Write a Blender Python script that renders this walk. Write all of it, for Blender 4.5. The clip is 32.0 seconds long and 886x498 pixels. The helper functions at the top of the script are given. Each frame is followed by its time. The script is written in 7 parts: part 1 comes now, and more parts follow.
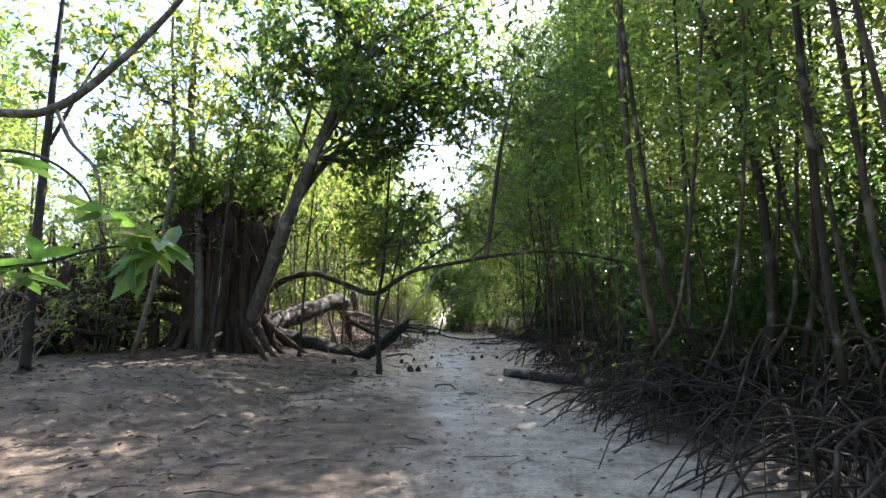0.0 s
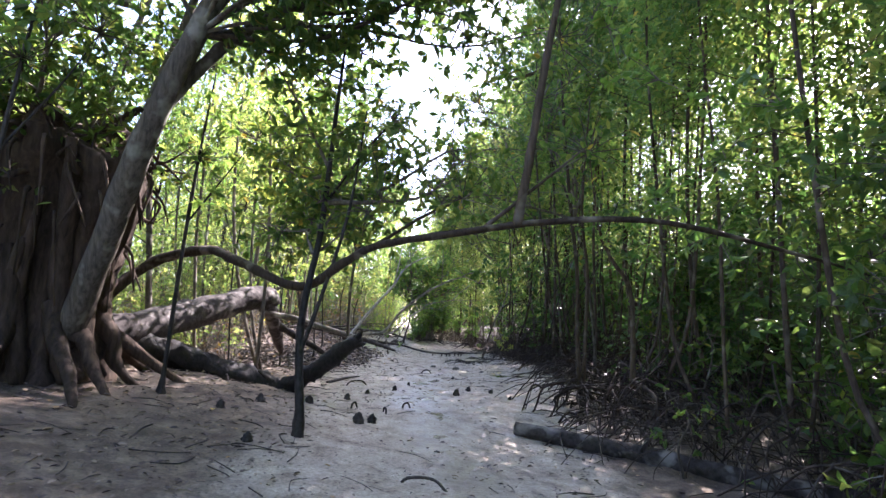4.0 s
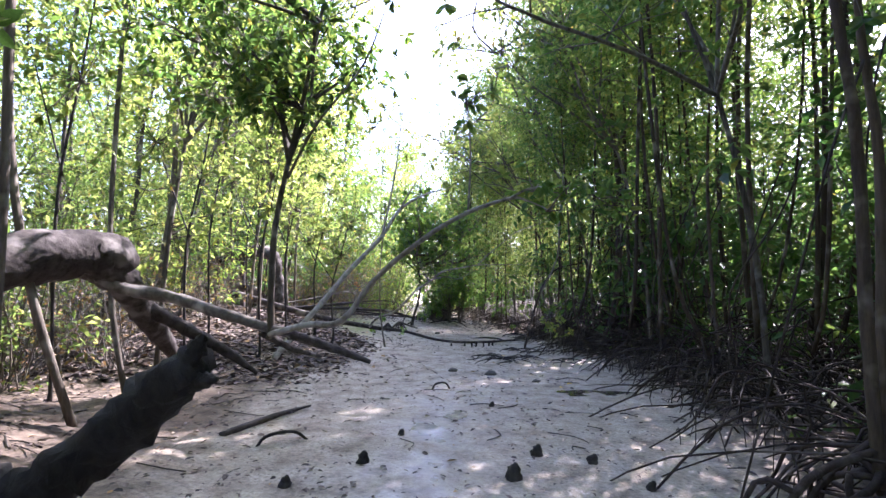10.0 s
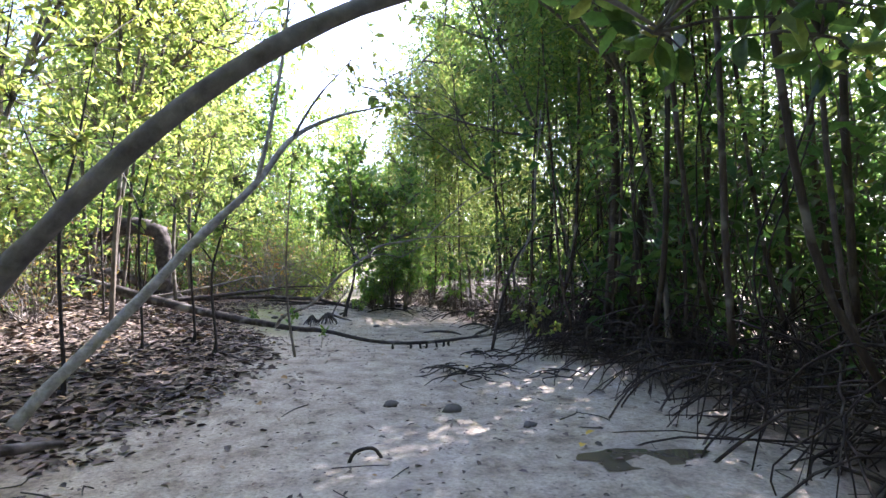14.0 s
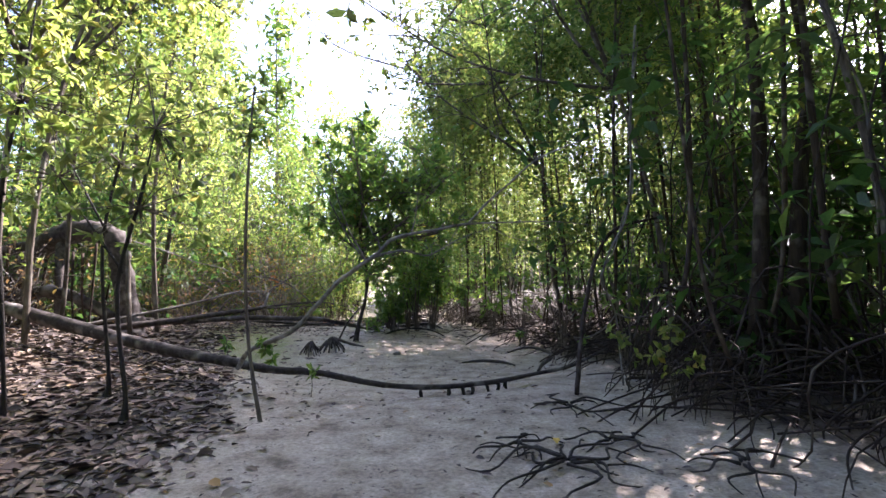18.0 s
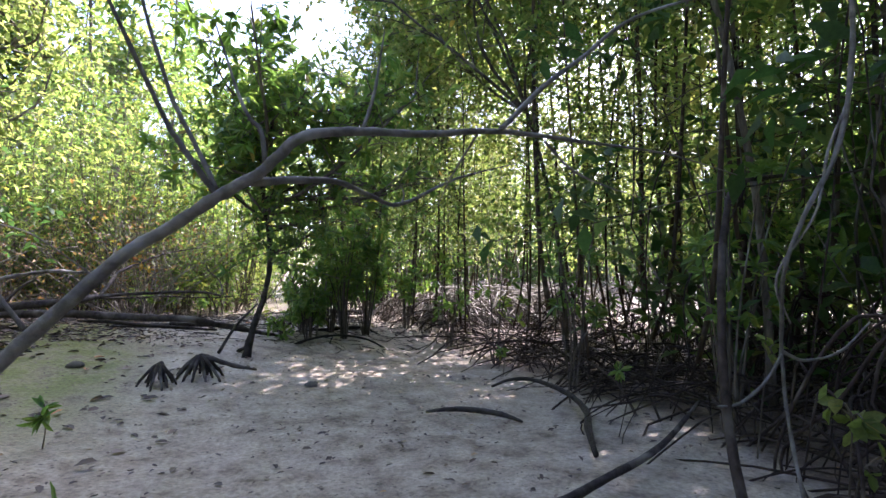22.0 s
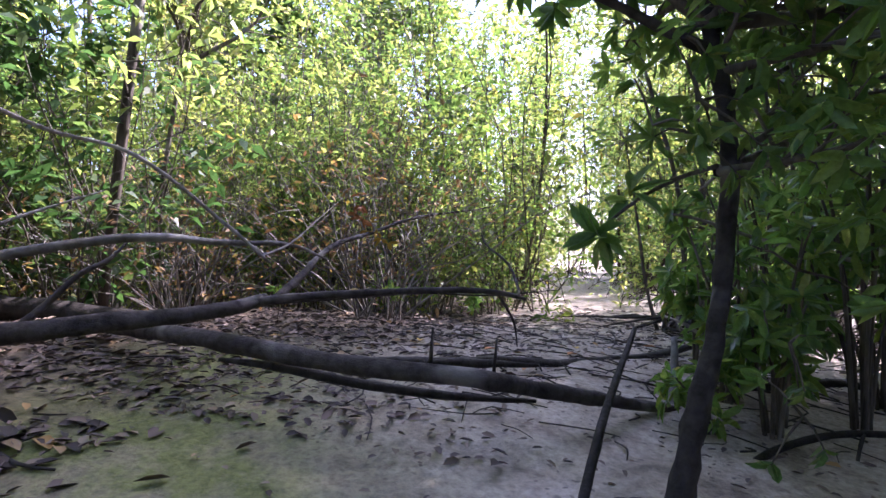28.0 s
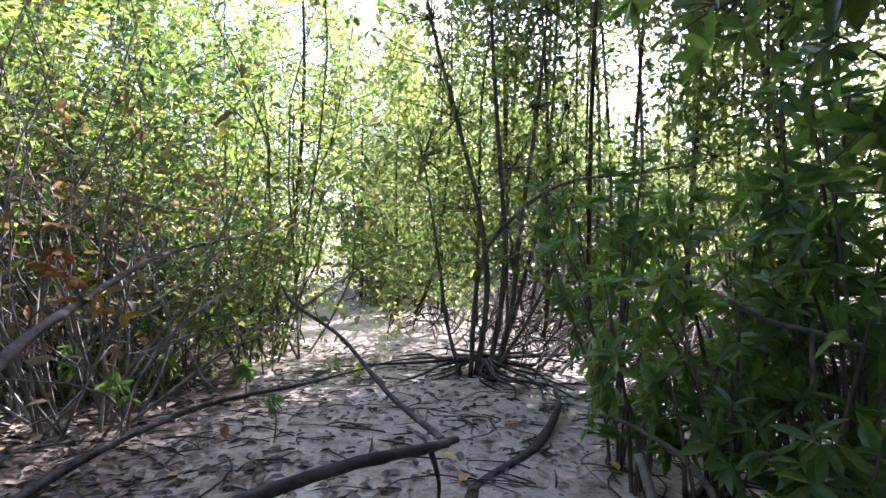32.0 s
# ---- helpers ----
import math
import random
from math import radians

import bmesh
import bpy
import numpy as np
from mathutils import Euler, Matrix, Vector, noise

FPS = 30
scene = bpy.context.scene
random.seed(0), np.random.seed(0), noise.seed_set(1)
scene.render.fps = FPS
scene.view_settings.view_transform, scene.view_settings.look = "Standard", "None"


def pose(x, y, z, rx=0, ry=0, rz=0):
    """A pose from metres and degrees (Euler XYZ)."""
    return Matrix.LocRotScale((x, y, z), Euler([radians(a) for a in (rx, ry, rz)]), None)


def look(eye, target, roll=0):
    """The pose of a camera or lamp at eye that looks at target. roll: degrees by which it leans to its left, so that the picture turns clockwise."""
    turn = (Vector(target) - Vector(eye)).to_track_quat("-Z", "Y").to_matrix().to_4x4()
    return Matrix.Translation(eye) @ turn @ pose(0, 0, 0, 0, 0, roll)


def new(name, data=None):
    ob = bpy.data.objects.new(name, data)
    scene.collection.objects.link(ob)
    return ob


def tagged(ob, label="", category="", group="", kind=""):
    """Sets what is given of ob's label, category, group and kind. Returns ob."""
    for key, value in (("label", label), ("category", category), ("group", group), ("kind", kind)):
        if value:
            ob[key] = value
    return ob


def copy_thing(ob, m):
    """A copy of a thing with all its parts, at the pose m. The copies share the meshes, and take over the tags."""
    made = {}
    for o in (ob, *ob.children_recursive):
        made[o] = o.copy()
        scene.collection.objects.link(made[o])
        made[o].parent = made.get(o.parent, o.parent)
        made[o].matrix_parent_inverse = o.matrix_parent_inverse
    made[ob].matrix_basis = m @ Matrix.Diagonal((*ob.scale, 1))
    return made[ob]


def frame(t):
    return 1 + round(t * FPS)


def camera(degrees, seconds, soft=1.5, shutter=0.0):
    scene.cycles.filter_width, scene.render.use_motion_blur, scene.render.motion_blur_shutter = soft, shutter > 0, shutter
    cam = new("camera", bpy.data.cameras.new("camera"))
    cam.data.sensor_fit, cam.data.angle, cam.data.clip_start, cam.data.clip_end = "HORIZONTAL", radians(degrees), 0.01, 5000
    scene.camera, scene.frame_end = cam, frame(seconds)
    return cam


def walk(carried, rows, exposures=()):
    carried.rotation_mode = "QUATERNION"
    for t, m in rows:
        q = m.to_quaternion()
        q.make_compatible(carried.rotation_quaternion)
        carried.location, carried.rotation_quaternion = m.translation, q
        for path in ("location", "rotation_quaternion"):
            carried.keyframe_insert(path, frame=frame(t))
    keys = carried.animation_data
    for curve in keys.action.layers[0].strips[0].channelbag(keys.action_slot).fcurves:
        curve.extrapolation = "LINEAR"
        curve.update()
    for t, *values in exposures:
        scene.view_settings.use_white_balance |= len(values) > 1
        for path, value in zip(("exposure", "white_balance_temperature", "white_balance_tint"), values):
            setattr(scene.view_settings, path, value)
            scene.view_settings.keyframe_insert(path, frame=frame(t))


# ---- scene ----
cam = camera(80.0, 32.0)
PATH = [
    (0, 0.000, 0.000, 1.447, 0.02, 6.76, -0.74),
    (0.5, -0.016, 0.644, 1.469, -0.59, 6.55, -0.10),
    (1, -0.045, 1.351, 1.493, -0.81, 6.95, 0.12),
    (1.5, -0.094, 1.975, 1.518, -1.32, 6.97, -0.11),
    (2, -0.168, 2.675, 1.536, -2.62, 6.82, 0.23),
    (2.5, -0.299, 3.356, 1.559, -2.23, 7.01, 0.45),
    (3, -0.340, 3.913, 1.582, -2.82, 6.98, 0.91),
    (3.5, -0.230, 4.551, 1.586, -3.29, 7.27, 1.49),
    (5.5, -0.267, 7.574, 1.616, -5.04, 5.74, 3.23),
    (6, -0.189, 8.129, 1.601, -5.56, 5.80, 2.84),
    (6.5, -0.124, 8.611, 1.581, -6.27, 5.17, 2.72),
    (7, -0.032, 9.117, 1.567, -7.35, 4.50, 2.88),
    (7.5, 0.043, 9.574, 1.555, -6.61, 4.52, 2.20),
    (8, 0.080, 9.981, 1.548, -5.95, 4.81, 2.64),
    (8.5, 0.140, 10.386, 1.536, -5.06, 5.27, 2.11),
    (9, 0.099, 10.810, 1.525, -3.78, 5.24, 1.25),
    (9.5, 0.082, 11.265, 1.503, -3.57, 4.23, 1.21),
    (10, 0.095, 11.742, 1.500, -2.13, 4.29, 0.74),
    (10.5, 0.051, 12.129, 1.506, -2.17, 3.95, 0.08),
    (11, 0.089, 12.540, 1.510, -3.67, 3.81, -0.37),
    (11.5, 0.110, 12.966, 1.542, -5.04, 3.44, 0.40),
    (12, 0.152, 13.484, 1.556, -6.44, 2.96, 1.09),
    (12.5, 0.252, 14.064, 1.552, -7.00, 2.87, 0.03),
    (13, 0.334, 14.610, 1.549, -7.30, 2.10, -0.68),
    (13.5, 0.417, 15.058, 1.539, -7.95, 1.72, -0.35),
    (14, 0.439, 15.481, 1.551, -7.89, 1.98, -0.49),
    (14.5, 0.429, 15.866, 1.547, -6.93, 2.32, -0.39),
    (16.5, 0.629, 17.663, 1.404, -5.60, 4.30, -1.16),
    (17, 0.619, 18.124, 1.419, -5.25, 4.92, -1.98),
    (17.5, 0.558, 18.525, 1.435, -4.94, 4.46, -2.29),
    (18, 0.543, 18.991, 1.423, -5.68, 3.43, -2.06),
    (18.5, 0.558, 19.470, 1.421, -6.96, 2.36, -1.42),
    (19, 0.533, 19.949, 1.424, -7.99, 1.87, -0.44),
    (19.5, 0.572, 20.480, 1.399, -8.41, 1.96, 0.19),
    (20, 0.504, 21.049, 1.398, -8.85, 1.80, 0.93),
    (20.5, 0.499, 21.468, 1.415, -10.23, 1.71, 1.30),
    (21, 0.527, 21.997, 1.429, -11.77, 2.01, 0.88),
    (21.5, 0.480, 22.456, 1.428, -13.17, 2.38, 0.87),
    (22, 0.598, 23.027, 1.416, -13.85, 2.10, 0.44),
    (22.5, 0.659, 23.487, 1.429, -13.25, 2.51, -0.04),
    (23, 0.708, 23.909, 1.452, -13.73, 3.39, 0.50),
    (23.5, 0.927, 24.293, 1.354, -13.79, 4.70, 0.14),
    (24, 1.016, 24.645, 1.326, -11.68, 4.76, 0.86),
    (24.5, 1.045, 25.169, 1.314, -7.43, 3.19, 1.32),
    (26.5, 0.057, 27.383, 1.343, 3.11, -0.91, 4.45),
    (27, -0.297, 27.928, 1.312, 6.41, -1.19, 3.40),
    (27.5, -0.545, 28.341, 1.316, 10.13, -1.83, 1.24),
    (28, -0.685, 28.776, 1.281, 12.22, 0.07, 0.16),
    (28.5, -0.800, 29.112, 1.283, 12.30, 0.64, -0.52),
    (29, -0.989, 29.375, 1.362, 10.35, -0.85, 0.43),
    (29.5, -1.118, 29.563, 1.451, 6.54, -1.43, 0.92),
    (30, -1.165, 29.844, 1.503, 1.69, -1.55, -0.13),
    (30.5, -1.280, 30.088, 1.550, -3.03, -2.18, -0.57),
    (31, -1.442, 30.304, 1.637, -7.99, -3.14, -0.94),
    (31.5, -1.523, 30.514, 1.664, -11.93, -2.29, -2.12),
    (32, -1.686, 30.651, 1.695, -19.22, 0.33, -0.60),
]


def aim(x, y, z, yaw, pitch, roll):
    a, b = radians(yaw), radians(pitch)
    return look((x, y, z), (x - math.sin(a) * math.cos(b), y + math.cos(a) * math.cos(b), z + math.sin(b)), roll)


EXPOSE = 1.8
walk(cam, [(r[0], aim(*r[1:])) for r in PATH], [(0.0, EXPOSE + 0.6, 6200, 19), (2.0, EXPOSE + 0.75, 6000, 22), (3.0, EXPOSE + 0.9, 5950, 25), (6.0, EXPOSE + 1.25, 5600, 36), (8.0, EXPOSE + 1.45, 5500, 35), (9.0, EXPOSE + 1.35, 5500, 35), (10.5, EXPOSE + 0.8, 5700, 31), (13.0, EXPOSE + 0.75, 5700, 29), (14.0, EXPOSE + 0.9, 5750, 27), (17.0, EXPOSE + 0.6, 6000, 31), (20.0, EXPOSE + 0.62, 5900, 31), (24.0, EXPOSE + 0.8, 5800, 33), (27.0, EXPOSE + 0.58, 5600, 42), (29.0, EXPOSE + 0.48, 5600, 41), (32.0, EXPOSE + 0.47, 5600, 34)])

# ---- daylight ----
SUN_LEFT, SUN_UP = -42.0, 46.0
world = bpy.data.worlds.new("sky")
scene.world = world
world.use_nodes = True
wn = world.node_tree
sky = wn.nodes.new("ShaderNodeTexSky")
sky.sky_type, sky.sun_disc = "NISHITA", False
sky.sun_elevation, sky.sun_rotation = radians(SUN_UP), radians(-SUN_LEFT)
sky.dust_density = 2.0
wn.nodes["Background"].inputs["Strength"].default_value = 0.15
wn.links.new(sky.outputs[0], wn.nodes["Background"].inputs["Color"])
sun = new("sun", bpy.data.lights.new("sun", "SUN"))
sun.data.energy, sun.data.angle, sun.data.color = 5.0, radians(0.55), (1.0, 0.93, 0.8)
_el, _az = radians(SUN_UP), radians(SUN_LEFT)
sun.matrix_world = look((0, 0, 30), (math.sin(_az) * math.cos(_el), -math.cos(_az) * math.cos(_el), 30 - math.sin(_el)))

# ---- materials ----


def mat_new(name):
    m = bpy.data.materials.new(name)
    m.use_nodes = True
    nt = m.node_tree
    return m, nt, nt.nodes["Principled BSDF"]


def nd(nt, kind, **kw):
    n = nt.nodes.new(kind)
    for k, v in kw.items():
        n.inputs[k].default_value = v
    return n


def ramp(nt, src, stops):
    r = nt.nodes.new("ShaderNodeValToRGB")
    els = r.color_ramp.elements
    while len(els) < len(stops):
        els.new(0.5)
    for e, (p, c) in zip(els, stops):
        e.position, e.color = p, (*c, 1)
    nt.links.new(src, r.inputs[0])
    return r.outputs[0]


def grey(v):
    return (v, v, v)


def blend(nt, fac, a, b, mode="MIX"):
    m = nt.nodes.new("ShaderNodeMix")
    m.data_type, m.blend_type = "RGBA", mode
    for sock, val in ((m.inputs[0], fac), (m.inputs[6], a), (m.inputs[7], b)):
        if hasattr(val, "is_linked"):
            nt.links.new(val, sock)
        elif isinstance(val, tuple):
            sock.default_value = (*val, 1)
        else:
            sock.default_value = val
    return m.outputs[2]


def bark(name, dark, light, lichen=None, rough=0.85, stretch=(14, 14, 2.2), bump=0.5):
    m, nt, bs = mat_new(name)
    tc = nt.nodes.new("ShaderNodeTexCoord")
    mp = nt.nodes.new("ShaderNodeMapping")
    mp.inputs["Scale"].default_value = stretch
    nt.links.new(tc.outputs["Object"], mp.inputs[0])
    n1 = nd(nt, "ShaderNodeTexNoise", Scale=1.6, Detail=7.0, Roughness=0.65)
    nt.links.new(mp.outputs[0], n1.inputs["Vector"])
    n2 = nd(nt, "ShaderNodeTexNoise", Scale=3.1, Detail=3.0)
    nt.links.new(tc.outputs["Object"], n2.inputs["Vector"])
    col = ramp(nt, n1.outputs[0], [(0.32, dark), (0.68, light)])
    oi = nt.nodes.new("ShaderNodeObjectInfo")
    tint = ramp(nt, oi.outputs["Random"], [(0.0, grey(0.62)), (1.0, grey(1.25))])
    col = blend(nt, 1.0, col, tint, "MULTIPLY")
    if lichen:
        msk = ramp(nt, n2.outputs[0], [(0.55, grey(0)), (0.68, grey(1))])
        col = blend(nt, msk, col, lichen)
    nt.links.new(col, bs.inputs["Base Color"])
    bs.inputs["Roughness"].default_value = rough
    bs.inputs["Specular IOR Level"].default_value = 0.22
    bp = nd(nt, "ShaderNodeBump", Strength=bump, Distance=0.02)
    nt.links.new(n1.outputs[0], bp.inputs["Height"])
    nt.links.new(bp.outputs[0], bs.inputs["Normal"])
    return m


def leaf_mat(name, c1, c2, c3, trans, rough=0.42, glow=0.42):
    """Leaf blade: c1..c3 range over the leaves; trans is the light that comes through."""
    m, nt, bs = mat_new(name)
    geo = nt.nodes.new("ShaderNodeNewGeometry")
    oi = nt.nodes.new("ShaderNodeObjectInfo")
    col = ramp(nt, geo.outputs["Random Per Island"], [(0.0, c1), (0.55, c2), (0.985, c3), (1.0, (0.27, 0.2, 0.05))])
    col = blend(nt, 1.0, col, ramp(nt, oi.outputs["Random"], [(0.0, (0.75, 0.8, 0.8)), (1.0, (1.2, 1.12, 1.0))]), "MULTIPLY")
    tc = nt.nodes.new("ShaderNodeTexCoord")
    n = nd(nt, "ShaderNodeTexNoise", Scale=60.0, Detail=2.0)
    nt.links.new(tc.outputs["Object"], n.inputs["Vector"])
    col = blend(nt, 1.0, col, ramp(nt, n.outputs[0], [(0.3, grey(0.8)), (0.7, grey(1.15))]), "MULTIPLY")
    nt.links.new(col, bs.inputs["Base Color"])
    bs.inputs["Roughness"].default_value = rough
    bs.inputs["Specular IOR Level"].default_value = 0.4
    tr = nt.nodes.new("ShaderNodeBsdfTranslucent")
    tcol = blend(nt, 1.0, col, trans, "MULTIPLY")
    nt.links.new(tcol, tr.inputs["Color"])
    mx = nt.nodes.new("ShaderNodeMixShader")
    mx.inputs[0].default_value = glow
    nt.links.new(bs.outputs[0], mx.inputs[1])
    nt.links.new(tr.outputs[0], mx.inputs[2])
    nt.links.new(mx.outputs[0], nt.nodes["Material Output"].inputs["Surface"])
    return m


BARK_GREY = bark("bark_grey_brown", (0.05, 0.042, 0.034), (0.17, 0.145, 0.115), lichen=(0.24, 0.23, 0.19))
BARK_POLE = bark("bark_mangrove_pole", (0.034, 0.024, 0.017), (0.105, 0.076, 0.054), lichen=(0.17, 0.145, 0.11))
BARK_WET = bark("bark_black_wet", (0.012, 0.011, 0.010), (0.055, 0.048, 0.042), rough=0.65, stretch=(8, 8, 5), bump=1.0)
# pale wood; on the clearing's poles and roots its paleness stands for sunlight
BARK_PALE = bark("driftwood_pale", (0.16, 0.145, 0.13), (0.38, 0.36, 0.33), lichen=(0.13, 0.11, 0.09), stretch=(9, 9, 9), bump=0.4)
BARK_PALE2 = bark("branch_grey_lichen", (0.09, 0.08, 0.07), (0.25, 0.23, 0.205), lichen=(0.36, 0.34, 0.31), stretch=(8, 8, 8), bump=0.6)
BARK_LOG = bark("log_weathered", (0.024, 0.02, 0.019), (0.095, 0.082, 0.076), lichen=(0.19, 0.175, 0.16), stretch=(7, 7, 7), bump=0.9)
BARK_ROT = bark("rotten_stump", (0.018, 0.013, 0.010), (0.085, 0.058, 0.04), stretch=(9, 9, 1.2), bump=1.0)
BARK_ROOT = bark("prop_root_bark", (0.014, 0.01, 0.008), (0.06, 0.043, 0.034), lichen=(0.105, 0.088, 0.072), rough=0.8, stretch=(10, 10, 4))
LEAF_DARK = leaf_mat("leaf_dark_mangrove", (0.03, 0.072, 0.022), (0.052, 0.11, 0.038), (0.10, 0.145, 0.045), (2.4, 2.4, 1.6), glow=0.48)
LEAF_MID = leaf_mat("leaf_mid_green", (0.034, 0.075, 0.024), (0.066, 0.12, 0.036), (0.12, 0.15, 0.045), (3.4, 3.1, 1.9), glow=0.56)
LEAF_LIGHT = leaf_mat("leaf_light_green", (0.075, 0.12, 0.033), (0.105, 0.155, 0.05), (0.17, 0.185, 0.072), (3.3, 3.05, 2.2), glow=0.6)
LEAF_BIG = leaf_mat("leaf_glossy_rosette", (0.065, 0.14, 0.044), (0.105, 0.19, 0.058), (0.17, 0.24, 0.072), (2.5, 2.5, 1.3), rough=0.32, glow=0.45)


def litter_mat():
    m, nt, bs = mat_new("fallen_leaf_brown")
    geo = nt.nodes.new("ShaderNodeNewGeometry")
    col = ramp(nt, geo.outputs["Random Per Island"], [(0.0, (0.03, 0.022, 0.02)), (0.35, (0.07, 0.05, 0.043)), (0.6, (0.12, 0.088, 0.072)), (0.8, (0.17, 0.125, 0.092)), (0.95, (0.28, 0.225, 0.17)), (1.0, (0.34, 0.2, 0.06))])
    nt.links.new(col, bs.inputs["Base Color"])
    bs.inputs["Roughness"].default_value = 0.65
    return m


LITTER = litter_mat()
LITTER_DRY = leaf_mat("leaf_withered", (0.14, 0.09, 0.05), (0.24, 0.15, 0.08), (0.30, 0.24, 0.07), (1.6, 1.5, 1.2), rough=0.6, glow=0.35)


def plain_mat(name, c, rough=0.6, var=0.25):
    m, nt, bs = mat_new(name)
    tc = nt.nodes.new("ShaderNodeTexCoord")
    n = nd(nt, "ShaderNodeTexNoise", Scale=18.0, Detail=5.0)
    nt.links.new(tc.outputs["Object"], n.inputs["Vector"])
    lo, hi = tuple(v * (1 - var) for v in c), tuple(v * (1 + var) for v in c)
    nt.links.new(ramp(nt, n.outputs[0], [(0.3, lo), (0.7, hi)]), bs.inputs["Base Color"])
    bs.inputs["Roughness"].default_value = rough
    return m


YELLOW = plain_mat("dead_leaf_yellow", (0.55, 0.36, 0.04))
ORANGE = plain_mat("dead_leaf_orange", (0.42, 0.17, 0.05))
STONE = plain_mat("stone_dark", (0.10, 0.09, 0.08), 0.7)


def ground_mat():
    m, nt, bs = mat_new("sandy_mangrove_mud")
    tc = nt.nodes.new("ShaderNodeTexCoord")
    P = tc.outputs["Object"]

    def nz(scale, detail=5.0, rough=0.55):
        n = nd(nt, "ShaderNodeTexNoise", Scale=scale, Detail=detail, Roughness=rough)
        nt.links.new(P, n.inputs["Vector"])
        return n.outputs[0]

    big, mid, fine = nz(0.55, 4.0), nz(3.2, 6.0, 0.65), nz(26.0, 6.0, 0.7)
    sand = ramp(nt, mid, [(0.3, (0.15, 0.118, 0.088)), (0.46, (0.36, 0.305, 0.237)), (0.7, (0.53, 0.47, 0.385))])
    mud = ramp(nt, mid, [(0.32, (0.04, 0.029, 0.02)), (0.5, (0.115, 0.084, 0.058)), (0.68, (0.22, 0.17, 0.122))])
    at = nt.nodes.new("ShaderNodeAttribute")
    at.attribute_name = "bank"
    ad = nt.nodes.new("ShaderNodeMath")
    ad.operation = "ADD"
    sc = nd(nt, "ShaderNodeMath")
    sc.operation = "MULTIPLY_ADD"
    nt.links.new(big, sc.inputs[0])
    sc.inputs[1].default_value, sc.inputs[2].default_value = 1.3, -0.65
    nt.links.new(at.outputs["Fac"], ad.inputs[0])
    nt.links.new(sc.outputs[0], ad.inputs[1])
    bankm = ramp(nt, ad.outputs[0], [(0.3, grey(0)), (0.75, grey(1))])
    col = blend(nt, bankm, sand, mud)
    al = nt.nodes.new("ShaderNodeAttribute")
    al.attribute_name = "algae"
    almix = nt.nodes.new("ShaderNodeMath")
    almix.operation = "MULTIPLY"
    nt.links.new(al.outputs["Fac"], almix.inputs[0])
    nt.links.new(ramp(nt, mid, [(0.3, grey(0.1)), (0.55, grey(0.95))]), almix.inputs[1])
    col = blend(nt, almix.outputs[0], col, (0.16, 0.185, 0.045))
    col = blend(nt, 1.0, col, ramp(nt, fine, [(0.32, grey(0.55)), (0.6, grey(1.1))]), "MULTIPLY")
    vo = nd(nt, "ShaderNodeTexVoronoi", Scale=17.0)
    warp = nt.nodes.new("ShaderNodeVectorMath")
    warp.operation = "MULTIPLY_ADD"
    wn3 = nd(nt, "ShaderNodeTexNoise", Scale=5.0, Detail=2.0)
    nt.links.new(P, wn3.inputs["Vector"])
    nt.links.new(wn3.outputs["Color"], warp.inputs[0])
    warp.inputs[1].default_value = (0.16, 0.16, 0.16)
    nt.links.new(P, warp.inputs[2])
    nt.links.new(warp.outputs[0], vo.inputs["Vector"])
    fleck = nt.nodes.new("ShaderNodeMath")
    fleck.operation = "MULTIPLY"
    nt.links.new(ramp(nt, vo.outputs["Distance"], [(0.13, grey(1)), (0.26, grey(0))]), fleck.inputs[0])
    nt.links.new(ramp(nt, nz(1.9, 3.0), [(0.42, grey(0)), (0.6, grey(0.85))]), fleck.inputs[1])
    col = blend(nt, fleck.outputs[0], col, (0.055, 0.042, 0.034))
    wet = nt.nodes.new("ShaderNodeAttribute")
    wet.attribute_name = "wet"
    wm = nt.nodes.new("ShaderNodeMath")
    wm.operation = "MULTIPLY"
    nt.links.new(wet.outputs["Fac"], wm.inputs[0])
    nt.links.new(ramp(nt, nz(1.4, 4.0), [(0.28, grey(0)), (0.62, grey(1))]), wm.inputs[1])
    col = blend(nt, wm.outputs[0], col, blend(nt, 1.0, col, grey(0.75), "MULTIPLY"))
    nt.links.new(col, bs.inputs["Base Color"])
    rg = ramp(nt, wm.outputs[0], [(0.0, grey(0.82)), (0.5, grey(0.5)), (1.0, grey(0.2))])
    nt.links.new(rg, bs.inputs["Roughness"])
    hm = nt.nodes.new("ShaderNodeMath")
    hm.operation = "MULTIPLY_ADD"
    nt.links.new(fine, hm.inputs[0])
    hm.inputs[1].default_value = 0.35
    nt.links.new(mid, hm.inputs[2])
    inv = nd(nt, "ShaderNodeMath")
    inv.operation = "SUBTRACT"
    inv.inputs[0].default_value = 0.85
    nt.links.new(wm.outputs[0], inv.inputs[1])
    bp = nd(nt, "ShaderNodeBump", Distance=0.05)
    nt.links.new(inv.outputs[0], bp.inputs["Strength"])
    nt.links.new(hm.outputs[0], bp.inputs["Height"])
    nt.links.new(bp.outputs[0], bs.inputs["Normal"])
    return m


GROUND = ground_mat()


